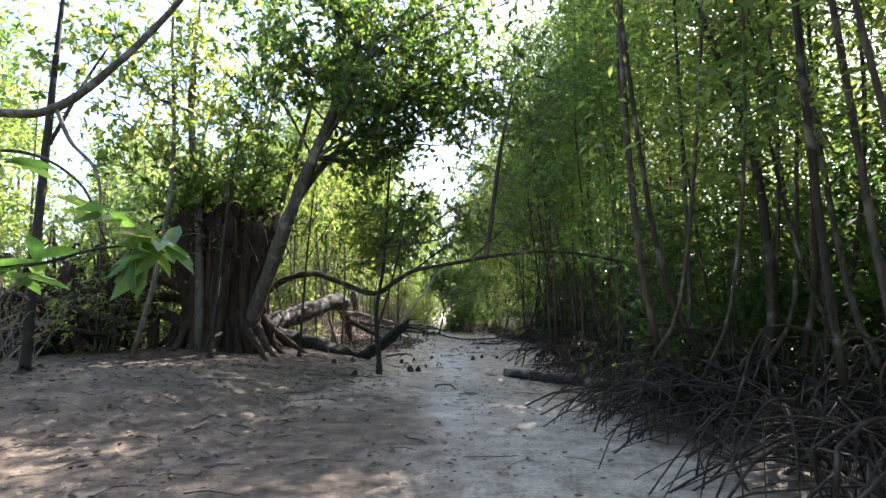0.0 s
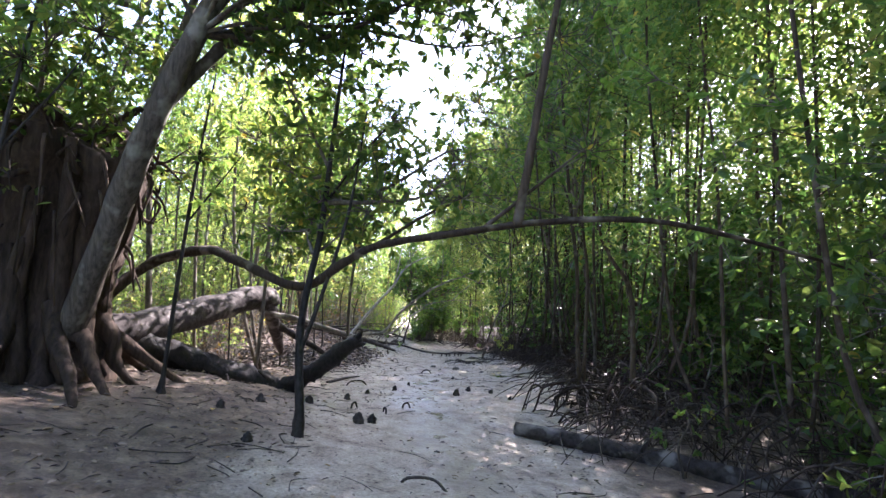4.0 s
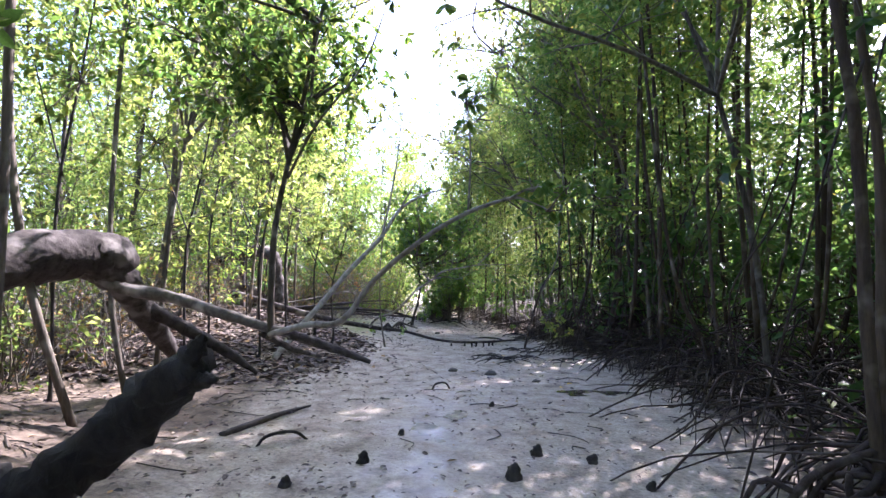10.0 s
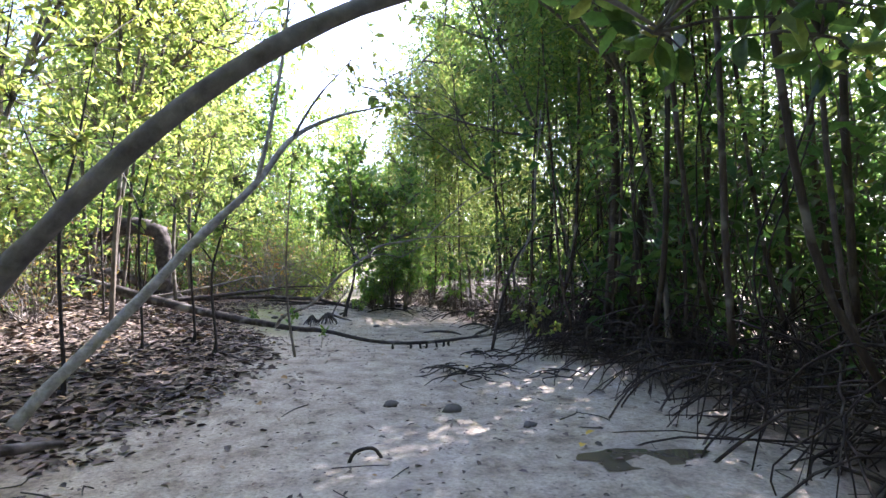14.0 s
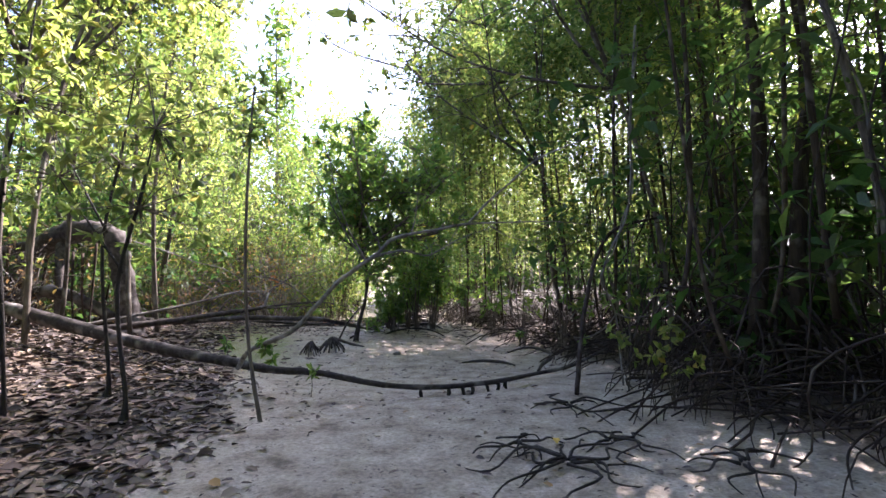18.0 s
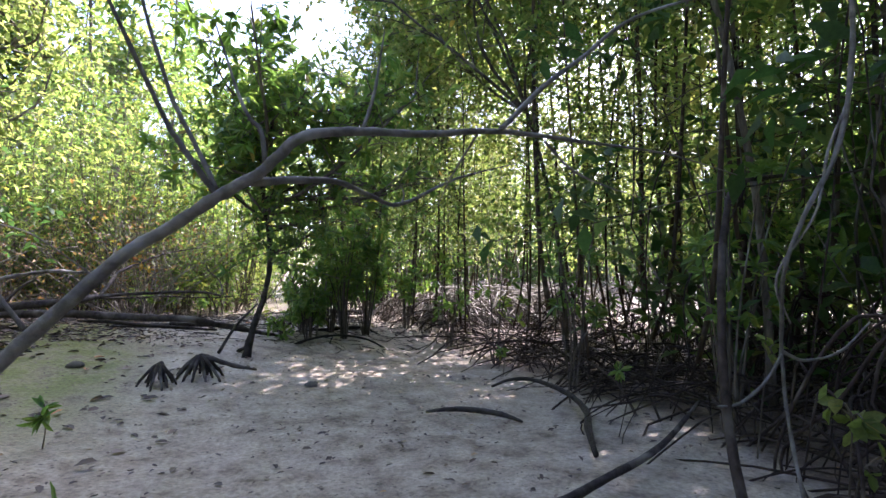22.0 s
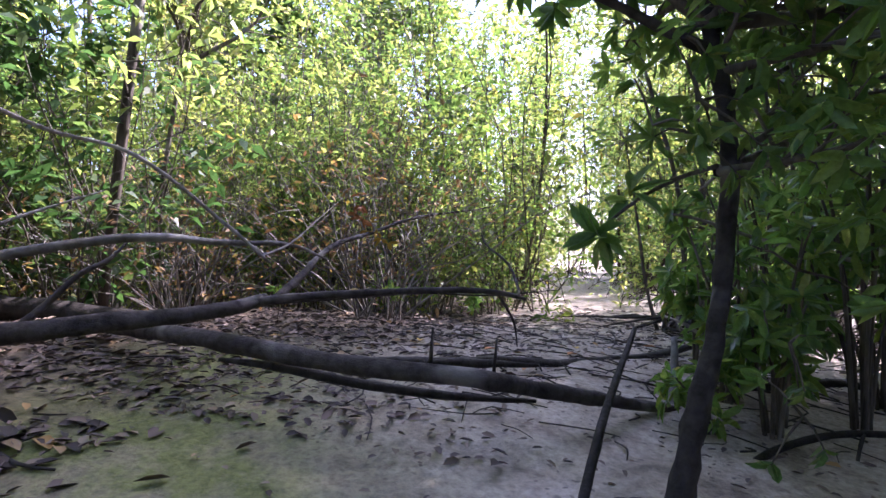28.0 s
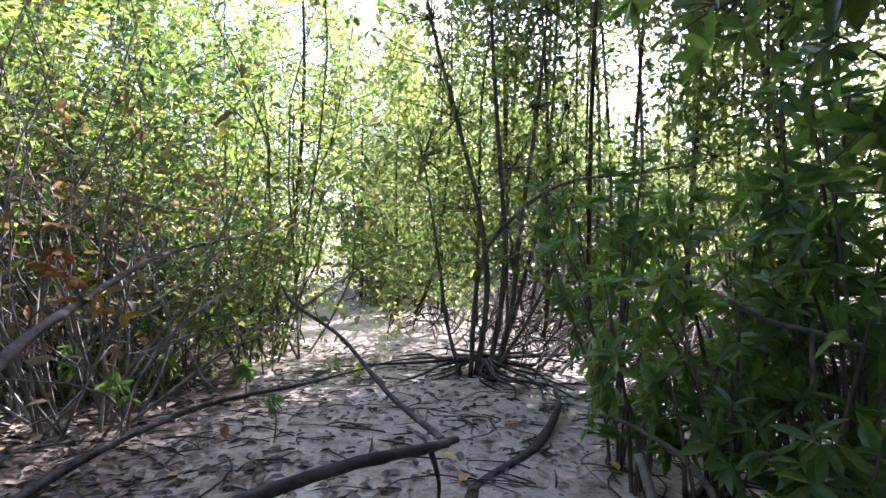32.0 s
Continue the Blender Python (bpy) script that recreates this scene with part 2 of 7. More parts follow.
def water_mat():
    m, nt, bs = mat_new("puddle_water")
    bs.inputs["Base Color"].default_value = (0.10, 0.085, 0.06, 1)
    bs.inputs["Roughness"].default_value = 0.04
    tc = nt.nodes.new("ShaderNodeTexCoord")
    n = nd(nt, "ShaderNodeTexNoise", Scale=7.0, Detail=2.0)
    nt.links.new(tc.outputs["Object"], n.inputs["Vector"])
    bp = nd(nt, "ShaderNodeBump", Strength=0.05, Distance=0.02)
    nt.links.new(n.outputs[0], bp.inputs["Height"])
    nt.links.new(bp.outputs[0], bs.inputs["Normal"])
    return m


WATER = water_mat()

# ---- mesh helpers ----
rng = np.random.default_rng(7)
rnd = random.Random(11)


class Build:
    """Collects vertices and faces for one mesh."""

    def __init__(self):
        self.v, self.f, self.n = [], [], 0

    def add(self, v, f):
        v = np.asarray(v, float).reshape(-1, 3)
        self.v.append(v)
        self.f.extend(tuple(i + self.n for i in q) for q in f)
        self.n += len(v)
        return self

    def tube(self, pts, rad, seg=7, per=5, rough=0.08, tip=True):
        """A round stem through pts (smooth), with a radius at each of them."""
        p = np.array(pts, float)
        r = np.interp(np.linspace(0, 1, len(p)), np.linspace(0, 1, len(rad)), rad)
        if len(p) > 2 and per > 1:
            q = np.vstack([2 * p[0] - p[1], p, 2 * p[-1] - p[-2]])
            out, ro = [], []
            for i in range(len(p) - 1):
                a, b, c, d = q[i], q[i + 1], q[i + 2], q[i + 3]
                for t in np.arange(per) / per:
                    out.append(0.5 * (2 * b + (c - a) * t + (2 * a - 5 * b + 4 * c - d) * t * t + (3 * b - a - 3 * c + d) * t ** 3))
                    ro.append(r[i] + (r[i + 1] - r[i]) * t)
            out.append(p[-1])
            ro.append(r[-1])
            p, r = np.array(out), np.array(ro)
        d = np.gradient(p, axis=0)
        d /= np.linalg.norm(d, axis=1)[:, None] + 1e-9
        u = np.cross(d[0], (0.31, 0.9, 0.17))
        u /= np.linalg.norm(u)
        ang = np.arange(seg) * 2 * np.pi / seg
        v = []
        for i in range(len(p)):
            u = u - d[i] * (u @ d[i])
            u /= np.linalg.norm(u) + 1e-9
            w = np.cross(d[i], u)
            k = r[i] * (1 + rough * rng.standard_normal(seg))
            v.append(p[i] + (np.cos(ang) * k)[:, None] * u + (np.sin(ang) * k)[:, None] * w)
        f = []
        for i in range(len(p) - 1):
            a, b = i * seg, (i + 1) * seg
            f += [(a + j, a + (j + 1) % seg, b + (j + 1) % seg, b + j) for j in range(seg)]
        v = np.vstack(v)
        if tip:
            f += [tuple(range(seg - 1, -1, -1)), tuple(range((len(p) - 1) * seg, len(p) * seg))]
        return self.add(v, f)

    def leaves(self, at, way, up, length, width, fine=True, curl=0.18):
        """Leaf blades, folded along the midrib. at, way, up: rows of 3."""
        at, way, up = (np.asarray(a, float) for a in (at, way, up))
        n = len(at)
        way = way / (np.linalg.norm(way, axis=1)[:, None] + 1e-9)
        side = np.cross(way, up)
        side /= np.linalg.norm(side, axis=1)[:, None] + 1e-9
        nor = np.cross(side, way)
        ln, wd = np.broadcast_to(length, n)[:, None], np.broadcast_to(width, n)[:, None] / 2
        base, tipp = at, at + way * ln - nor * ln * curl
        if fine:
            m1, m2 = at + way * ln * 0.3, at + way * ln * 0.7 - nor * ln * curl * 0.4
            lift = nor * wd * 0.35
            v = np.stack([base, m1 + side * wd * 0.9 + lift, m2 + side * wd * 0.85 + lift, tipp, m2 - side * wd * 0.85 + lift, m1 - side * wd * 0.9 + lift], 1).reshape(-1, 3)
            k = np.arange(n)[:, None] * 6
            f = np.concatenate([k + [0, 1, 2, 3], k + [0, 3, 4, 5]], 0)
        else:
            m = at + way * ln * 0.48 + nor * wd * 0.3
            v = np.stack([base, m + side * wd, tipp, m - side * wd], 1).reshape(-1, 3)
            k = np.arange(n)[:, None] * 4
            f = k + [0, 1, 2, 3]
        self.v.append(v)
        self.f.extend(map(tuple, (f + self.n).tolist()))
        self.n += len(v)
        return self

    def mesh(self, name, mat, smooth=True):
        me = bpy.data.meshes.new(name)
        v = np.vstack(self.v)
        cnt = np.array([len(q) for q in self.f])
        me.vertices.add(len(v))
        me.vertices.foreach_set("co", v.ravel())
        me.loops.add(int(cnt.sum()))
        me.loops.foreach_set("vertex_index", np.fromiter((i for q in self.f for i in q), int, int(cnt.sum())))
        me.polygons.add(len(cnt))
        me.polygons.foreach_set("loop_start", np.concatenate([[0], np.cumsum(cnt)[:-1]]))
        if smooth:
            me.polygons.foreach_set("use_smooth", np.ones(len(cnt), bool))
        me.update(calc_edges=True)
        me.validate()
        me.materials.append(mat)
        return me


def part(name, b, mat, parent=None, label="", smooth=True):
    ob = new(name, b.mesh(name, mat, smooth) if isinstance(b, Build) else b)
    if parent is not None:
        ob.parent = parent
    return tagged(ob, label)


def thing(name, at, label, category, group=""):
    ob = new(name)
    ob.empty_display_size = 0.2
    ob.location = at
    return tagged(ob, label, category, group)


GP = np.array([(-1.45, 11.88, -.04), (-4.84, 11.14, .42), (-3.48, 12.85, .3), (.84, 16.03, .03), (-.39, 16.37, .05), (1.6, 13.5, -.2), (3.2, 12.4, -.42),
               (3.04, 15.2, -.02), (.66, 21.56, -.05), (3.5, 22, 0), (-.62, 23.9, .15), (1.38, 25.6, 0), (-.9, 29.7, .03), (-.25, 30.85, .18), (.6, 29.6, -.06), (3.1, 31.5, -.25),
               (-2.1, 30.1, .33), (-.73, 33.2, .22), (.75, 34.6, .22), (.9, 37, .2), (2.3, 37.5, -.1), (0, 0, 0), (0, 4, .02), (0, 8, 0), (-.2, 19, 0), (.9, 24, -.02),
               (-5, 12.8, .85), (-6.5, 10, .6), (-3, 26, .2), (-1.6, 31.5, .52), (-1.3, 32.6, .4), (-2.8, 31.8, .56),
               (-.9, 29.1, -.24), (-.4, 29.7, -.22), (.3, 30.4, -.15), (-1.6, 28.6, -.1), (-2.2, 31.5, .75), (-1.2, 31.7, .6), (-4.2, 27.0, .6), (-5.6, 27.8, 1.0), (-3.0, 25.4, .3)])


def h_base(x, y):
    """Lie of the land."""
    x, y = np.asarray(x, float), np.asarray(y, float)
    w = np.exp(-((GP[:, 0] - x[..., None]) ** 2 + (GP[:, 1] - y[..., None]) ** 2) / 5.12) + 1e-9
    return (w * GP[:, 2]).sum(-1) / (w.sum(-1) + 0.02)


def hz(x, y):
    return float(h(np.array(x), np.array(y)))


def smooth(a, b, x):
    t = np.clip((x - a) / (b - a), 0, 1)
    return t * t * (3 - 2 * t)


def wave(x, y, s, k=0):
    """Cheap smooth noise of about unit size."""
    return (np.sin(x * 1.7 / s + 1.3 * k + 1.1 * np.sin(y * 1.13 / s + k)) * np.sin(y * 1.9 / s + 2.1 * k + 0.9 * np.sin(x * 0.87 / s)) + 0.5 * np.sin(x * 3.9 / s + y * 2.3 / s + k) * np.sin(y * 4.3 / s - x * 1.9 / s)) / 1.5


EDGE_Y = [-10, 4, 9, 12, 14, 17, 20.5, 22, 24, 27, 30, 33, 36, 45, 60]
EDGE_R = [2.6, 1.9, 1.6, 1.5, 1.8, 2.6, 3.5, 3.3, 3.1, 3.5, 3.4, 2.2, 2.6, 3.5, 4]
EDGE_L = [-3.0, -2.0, -1.6, -1.4, -1.5, -1.8, -1.9, -1.4, -1.2, -1.9, -3.0, -2.4, -1.6, -1.5, -2]


def bank_of(x, y):
    r, l = np.interp(y, EDGE_Y, EDGE_R), np.interp(y, EDGE_Y, EDGE_L)
    return np.maximum(smooth(-0.3, 1.6, x - r), smooth(-0.8, 1.4, l - x))


def h(x, y):
    """Height of the ground with its small relief."""
    x, y = np.asarray(x, float), np.asarray(y, float)
    near = np.exp(-((x / 14) ** 2)) * np.exp(-(((y - 20) / 32) ** 2))
    bank = bank_of(x, y)
    z = h_base(x, y) + near * (0.012 * wave(x, y, 0.9) + (0.010 + 0.02 * bank) * wave(x, y, 0.28, 2) + (0.007 + 0.013 * bank) * wave(x, y, 0.12, 5))
    return z + 0.1 * bank * smooth(0, 3, np.abs(x) - 2.5) * (0.5 + 0.5 * wave(x, y, 2.1, 3)) * near


def build_ground():
    def axis(lo, hi, a, b, step):
        mid = np.arange(a, b + step / 2, step)
        k = np.cumsum(step * 1.13 ** np.arange(1, 75))
        return np.concatenate([(a - k)[a - k > lo][::-1], mid, (b + k)[b + k < hi]])

    xs, ys = axis(-400, 400, -5, 5.5, 0.12), axis(-300, 500, 1.5, 38, 0.12)
    X, Y = np.meshgrid(xs, ys)
    bank = bank_of(X, Y)
    Z = h(X, Y)
    # less dark bank mud in the clearing: its sunlight put into the ground colour
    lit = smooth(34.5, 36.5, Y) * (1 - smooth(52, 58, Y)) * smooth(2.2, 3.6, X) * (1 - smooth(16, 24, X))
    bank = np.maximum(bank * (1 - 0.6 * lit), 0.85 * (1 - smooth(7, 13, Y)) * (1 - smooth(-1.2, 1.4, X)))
    bank = np.maximum(bank, 0.85 * np.exp(-(((X + 3.3) / 1.1) ** 2) - ((Y - 32.6) / 1.0) ** 2))
    ny, nx = X.shape
    me = bpy.data.meshes.new("ground")
    me.vertices.add(nx * ny)
    me.vertices.foreach_set("co", np.stack([X, Y, Z], -1).ravel())
    i = (np.arange(ny - 1)[:, None] * nx + np.arange(nx - 1)[None]).ravel()
    q = np.stack([i, i + 1, i + nx + 1, i + nx], 1)
    me.loops.add(q.size)
    me.loops.foreach_set("vertex_index", q.ravel())
    me.polygons.add(len(q))
    me.polygons.foreach_set("loop_start", np.arange(len(q)) * 4)
    me.polygons.foreach_set("use_smooth", np.ones(len(q), bool))
    me.update(calc_edges=True)
    wet = np.exp(-(((X - 0.35 - 0.25 * np.sin(Y * 0.7)) / 0.75) ** 2)) * smooth(5, 8, Y) * (1 - smooth(19, 22, Y))
    wet = np.maximum(wet, 0.9 * np.exp(-(((X - 2.55) / 0.6) ** 2) - ((Y - 19.5) / 0.4) ** 2))
    wet = np.maximum(wet, 0.8 * np.exp(-(((X + 0.75) / 0.7) ** 2) - ((Y - 30.7) / 1.5) ** 2))
    algae = np.exp(-(((X + 2.1) / 0.7) ** 2) - ((Y - 30.2) / 0.8) ** 2) + np.exp(-(((X + 2.7) / 0.9) ** 2) - ((Y - 31.0) / 1.5) ** 2) + 0.8 * np.exp(-(((X + 2.0) / 0.8) ** 2) - ((Y - 28.6) / 1.2) ** 2) + 0.8 * np.exp(-(((X + 3.1) / 0.8) ** 2) - ((Y - 32.3) / 0.5) ** 2) + 0.15 * np.exp(-(((X - 0.2) / 0.7) ** 2) - ((Y - 13.0) / 3.5) ** 2)
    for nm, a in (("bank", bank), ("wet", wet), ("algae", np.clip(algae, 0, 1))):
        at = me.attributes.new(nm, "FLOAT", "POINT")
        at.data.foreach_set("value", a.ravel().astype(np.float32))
    me.materials.append(GROUND)
    return tagged(new("ground", me), "pale sandy mud floor with damp patches and brown banks", "ground", kind="structure")


build_ground()

# ---- plants: kinds ----


def unit(v):
    v = np.asarray(v, float)
    return v / (np.linalg.norm(v, axis=-1, keepdims=True) + 1e-9)


WALK_Y = [-2, 0, 6, 12, 18, 24, 28, 30.6, 31.5]
WALK_X = [0, 0, -0.1, 0.0, 0.6, 0.7, -0.3, -1.7, -2.0]


def clear_of_walk(at, room=0.75):
    """True for the places that leave room for a walker along the creek."""
    at = np.asarray(at, float)
    off = np.abs(at[:, 0] - np.interp(at[:, 1], WALK_Y, WALK_X))
    by_logs = (at[:, 1] > 29.5) & (at[:, 1] < 33.5) & (at[:, 0] > -2.4) & (at[:, 0] < -0.42) & (at[:, 2] > 1.0) & (at[:, 2] < 1.8 + 0.5 * np.hypot(at[:, 0] + 1.5, at[:, 1] - 30.4))
    return ((off > room) | (at[:, 2] < 0.9) | (at[:, 2] > 2.45) | (at[:, 1] > 31.4)) & ~by_logs


def whorls(b, at, ways, per, length, width, droop=0.25, spread=1.0):
    """Rosettes of leaves at the ends of twigs."""
    at, ways = np.asarray(at, float), unit(ways)
    n = len(at)
    if not n:
        return b
    A, D, U, Ln = [], [], [], []
    for k in range(per):
        side = unit(np.cross(ways, rng.standard_normal((n, 3))))
        d = unit(side * spread + ways * rng.uniform(0.1, 0.9, (n, 1)) + (0, 0, -droop))
        A.append(at - ways * length * rng.uniform(0, 0.35, (n, 1)))
        D.append(d)
        U.append(unit(ways + 0.5 * rng.standard_normal((n, 3)) + (0, 0, 0.4)))
        Ln.append(length * rng.uniform(0.7, 1.2, n))
    Ln = np.concatenate(Ln)
    return b.leaves(np.vstack(A), np.vstack(D), np.vstack(U), Ln, Ln * width / length)


def scatter_leaves(b, at, length, width, fine=False, flat=0.5):
    n = len(at)
    d = rng.standard_normal((n, 3)) * (1, 1, 0.6) + (0, 0, -0.25)
    up = rng.standard_normal((n, 3)) * flat + (0, 0, 1)
    ln = length * rng.uniform(0.65, 1.3, n)
    return b.leaves(at, d, up, ln, ln * width / length, fine)


def limb_cloud(trunk, start, way, length, r, twigs, fine=False):
    """A limb with side twigs on the trunk's mesh; returns points and directions of twig ends."""
    way = unit(way)
    p = [np.array(start, float)]
    d = way
    for k in range(3):
        d = unit(d + 0.28 * rng.standard_normal(3) + (0, 0, 0.1))
        if fine:
            d = unit(d * (1, 1, 0) + (0, 0, max(d[2], 0.05)))
        p.append(p[-1] + d * length / 3)
    trunk.tube(p, [r, r * 0.75, r * 0.5, r * 0.25], seg=6 if fine else 3, per=3 if fine else 1, rough=0.0, tip=False)
    ends, dirs = [p[-1]], [d]
    for _ in range(twigs):
        k = rng.uniform(0.25, 0.98)
        i = min(int(k * 3), 2)
        q = p[i] + (p[i + 1] - p[i]) * (k * 3 - i)
        e = unit(d + 0.9 * rng.standard_normal(3))
        if fine:
            e[2] = max(e[2], -0.3)
        s = length * rng.uniform(0.18, 0.42)
        mid = q + e * s * 0.5 + (0, 0, 0.04 * s)
        q2 = q + e * s
        trunk.tube([q, mid, q2] if fine else [q, q2], [r * 0.35, r * 0.12], seg=4 if fine else 3, per=1, rough=0, tip=False)
        ends += [q2, mid]
        dirs += [e, e]
    return ends, dirs


def prop_roots(n, spread, top, r, seg=5):
    """Arching stilt roots about a trunk's foot, one mesh each."""
    out = []
    for k in range(n):
        a = k * 2.4 + rng.uniform(-0.5, 0.5)
        s, z = spread * rng.uniform(0.3, 1.25), top * rng.uniform(0.25, 1.25)
        c, sn = math.cos(a), math.sin(a)
        bend = rng.uniform(-0.35, 0.35)
        pts = [(0, 0, z), (c * s * 0.3, sn * s * 0.3, z * 1.02), (c * s * 0.68 - sn * bend * 0.4, sn * s * 0.68 + c * bend * 0.4, z * 0.62), (c * s * 0.95 - sn * bend, sn * s * 0.95 + c * bend, z * 0.12), (c * s - sn * bend, sn * s + c * bend, -0.12)]
        pts = [pts[0]] + [tuple(np.array(q) + rng.standard_normal(3) * (0.1, 0.1, 0.06)) for q in pts[1:4]] + [pts[4]]
        b = Build()
        rr = r * rng.uniform(0.5, 1.3)
        b.tube(pts, [rr, rr * 0.95, rr * 0.85, rr * 0.7, rr * 0.6], seg=seg, per=3, rough=0.06)
        if rng.uniform() < 0.55:
            q = np.array(pts[2])
            e = np.array([c * 0.35 + sn * 0.3, sn * 0.35 - c * 0.3, 0]) * s * 0.8
            b.tube([q, q + e * 0.5 + (0, 0, 0.02), (*(q + e)[:2], -0.1)], [rr * 0.7, rr * 0.6, rr * 0.45], seg=4, per=3, rough=0.05)
        out.append(b)
    return out


POLE_LABEL = "slender dark mangrove tree on arching stilt roots in the mud"


def pole_tree(height, r, bare, n_limbs, leaf, mat, roots=10, spread=0.8, top=0.55, lean=0.25, split_roots=False, label=POLE_LABEL, dens=10, bmat=None, name="mangrove_tree", fuzz=0.2):
    t = thing(name, (0, 0, 0), label, "tree")
    tr, cr = Build(), Build()
    u = np.linspace(0, 1, 6)[:, None]
    off = rng.standard_normal(2) * lean * u + rng.standard_normal(2) * lean * 0.6 * np.sin(u * 3.1) + rng.standard_normal((6, 2)) * lean * 0.12 * u
    off[0] = 0
    z = np.array([top * 0.8, height * 0.15, height * 0.35, height * 0.6, height * 0.82, height])
    axis = np.column_stack([off, z])
    tr.tube(axis, [r, r * 0.95, r * 0.85, r * 0.65, r * 0.42, r * 0.15], seg=6, per=3, rough=0.05)
    ends, dirs = [axis[-1]], [np.array([0, 0, 1.0])]
    for k in range(n_limbs):
        f = bare + (1 - bare) * ((k + rng.uniform(-1.5, 2.5)) / n_limbs)
        f = min(max(f, bare), 0.99)
        p = np.array([np.interp(f * height, z, axis[:, i]) for i in range(3)])
        a = rng.uniform(0, 2 * np.pi)
        up = rng.uniform(-0.1, 0.75)
        e, d = limb_cloud(tr, p, (math.cos(a), math.sin(a), up), rng.uniform(0.6, 1.75) * (1.25 - 0.5 * f), r * 0.26, 4)
        ends += e
        dirs += d
    ends, dirs = np.array(ends), np.array(dirs)
    reps = max(1, dens)
    at = np.repeat(ends, reps, 0) + rng.standard_normal((len(ends) * reps, 3)) * fuzz
    scatter_leaves(cr, at, leaf, leaf * 0.42)
    part("trunk", tr, bmat or BARK_POLE, t)
    part("crown", cr, mat, t, "dense small oval green leaves", smooth=False)
    rb = prop_roots(roots, spread, top, 0.0115, 5 if split_roots else 4)
    if split_roots:
        for b in rb:
            part("prop_root", b, BARK_ROOT, t)
    elif rb:
        jb = Build()
        for b in rb:
            jb.add(np.vstack(b.v), b.f)
        ob = part("root_mass", jb, BARK_ROOT, t, "tangle of arching stilt roots")
        ob["kind"] = "stuff"
    return t


def put(t, x, y, turn, s=1.0, dz=0.0):
    return copy_thing(t, Matrix.Translation((x, y, hz(x, y) + dz)) @ Matrix.Rotation(turn, 4, "Z") @ Matrix.Scale(s, 4))


def place_all(kinds, spots, smin=0.85, smax=1.15):
    """Every kind is used itself for its first spot and copied for the others."""
    used = set()
    for i, (x, y) in enumerate(spots):
        t = kinds[i % len(kinds)] if i < len(kinds) else rnd.choice(kinds)
        m = Matrix.Translation((x, y, hz(x, y))) @ Matrix.Rotation(rnd.uniform(0, 6.28), 4, "Z") @ Matrix.Scale(rnd.uniform(smin, smax), 4)
        if t.name in used:
            copy_thing(t, m)
        else:
            used.add(t.name)
            t.matrix_basis = m


def spots_in(x0, x1, y0, y1, n, gap, ok, seed):
    r, out = random.Random(seed), []
    for _ in range(n * 30):
        x, y = r.uniform(x0, x1), r.uniform(y0, y1)
        if ok(x, y) and all((x - a) ** 2 + (y - b) ** 2 > gap * gap for a, b in out):
            out.append((x, y))
            if len(out) == n:
                break
    return out


def edge_r(y):
    return float(np.interp(y, EDGE_Y, EDGE_R))


def edge_l(y):
    return float(np.interp(y, EDGE_Y, EDGE_L))


def clearing(x, y):
    """The sunlit opening behind the stand, and the sandy way out of the creek."""
    return (35.2 < y < 57.0 and 2.7 + 0.25 * max(0.0, 38 - y) < x < 26.0) or (y > 39.5 and abs(x) < 0.9)


# ---- stilt-root mangrove stand beside the creek ----
near_kinds = [pole_tree(rng.uniform(9, 12), rng.uniform(0.02, 0.034), 0.29, 20, 0.125, (LEAF_MID, LEAF_LIGHT, LEAF_MID)[k % 3], roots=14, spread=1.1, top=0.95, split_roots=True, dens=7, fuzz=0.2, lean=0.5) for k in range(5)]
near_spots = spots_in(2, 7.5, 1, 29, 38, 0.82, lambda x, y: edge_r(y) + 0.9 < x < edge_r(y) + 3.0 and not (8.0 < y < 12.6 and x < 4.0) and not (12 < y < 18 and x < edge_r(y) + 1.8) and not (20 < y < 30 and x < edge_r(y) + 1.6), 3)
place_all(near_kinds, near_spots)
far_kinds = [pole_tree(rng.uniform(10, 14), rng.uniform(0.022, 0.038), 0.27, 24, 0.17, (LEAF_MID, LEAF_MID, LEAF_LIGHT)[k % 3], roots=6, spread=0.95, top=0.8, dens=8, fuzz=0.26, lean=0.6) for k in range(6)]
far_spots = spots_in(3, 20, -4, 36, 52, 1.35, lambda x, y: x > edge_r(y) + 2.8 and not clearing(x, y) and rnd.random() < (0.4 if 14 < y and x < 8 else 1.25 - x / 26), 4)
far_spots += [(5.2, 9.6), (5.8, 11.2), (6.6, 9.8), (4.9, 11.8), (6.4, 12.6), (5.4, 7.6), (7.4, 11.4), (6.2, 6.0), (5.2, 5.2)]
far_spots += [(7.4, 25.5), (8.4, 27.0), (9.2, 25.2), (9.6, 28.6), (10.4, 26.4)]
far_spots += spots_in(2.5, 27, 53.5, 60, 26, 1.6, lambda x, y: True, 51)
place_all(far_kinds, far_spots)
crown_kinds = [pole_tree(rng.uniform(11, 13.5), rng.uniform(0.026, 0.04), 0.5, 26, 0.16, (LEAF_MID, LEAF_MID)[k % 2], roots=10, spread=1.0, top=0.9, dens=12, fuzz=0.32, lean=0.7, label="taller mangrove with a full dark crown over the stand") for k in range(4)]
crown_spots = spots_in(2.6, 13, -3, 35, 36, 1.6, lambda x, y: edge_r(y) + 1.2 < x < edge_r(y) + 9.0 and not (8.0 < y < 18 and x < edge_r(y) + 2.2) and not clearing(x, y), 44)
crown_spots += [(2.4, 36.6), (3.5, 37.4), (4.3, 38.6), (3.1, 39.4), (4.9, 36.8), (0.2, 50.5), (-0.4, 54.0)]
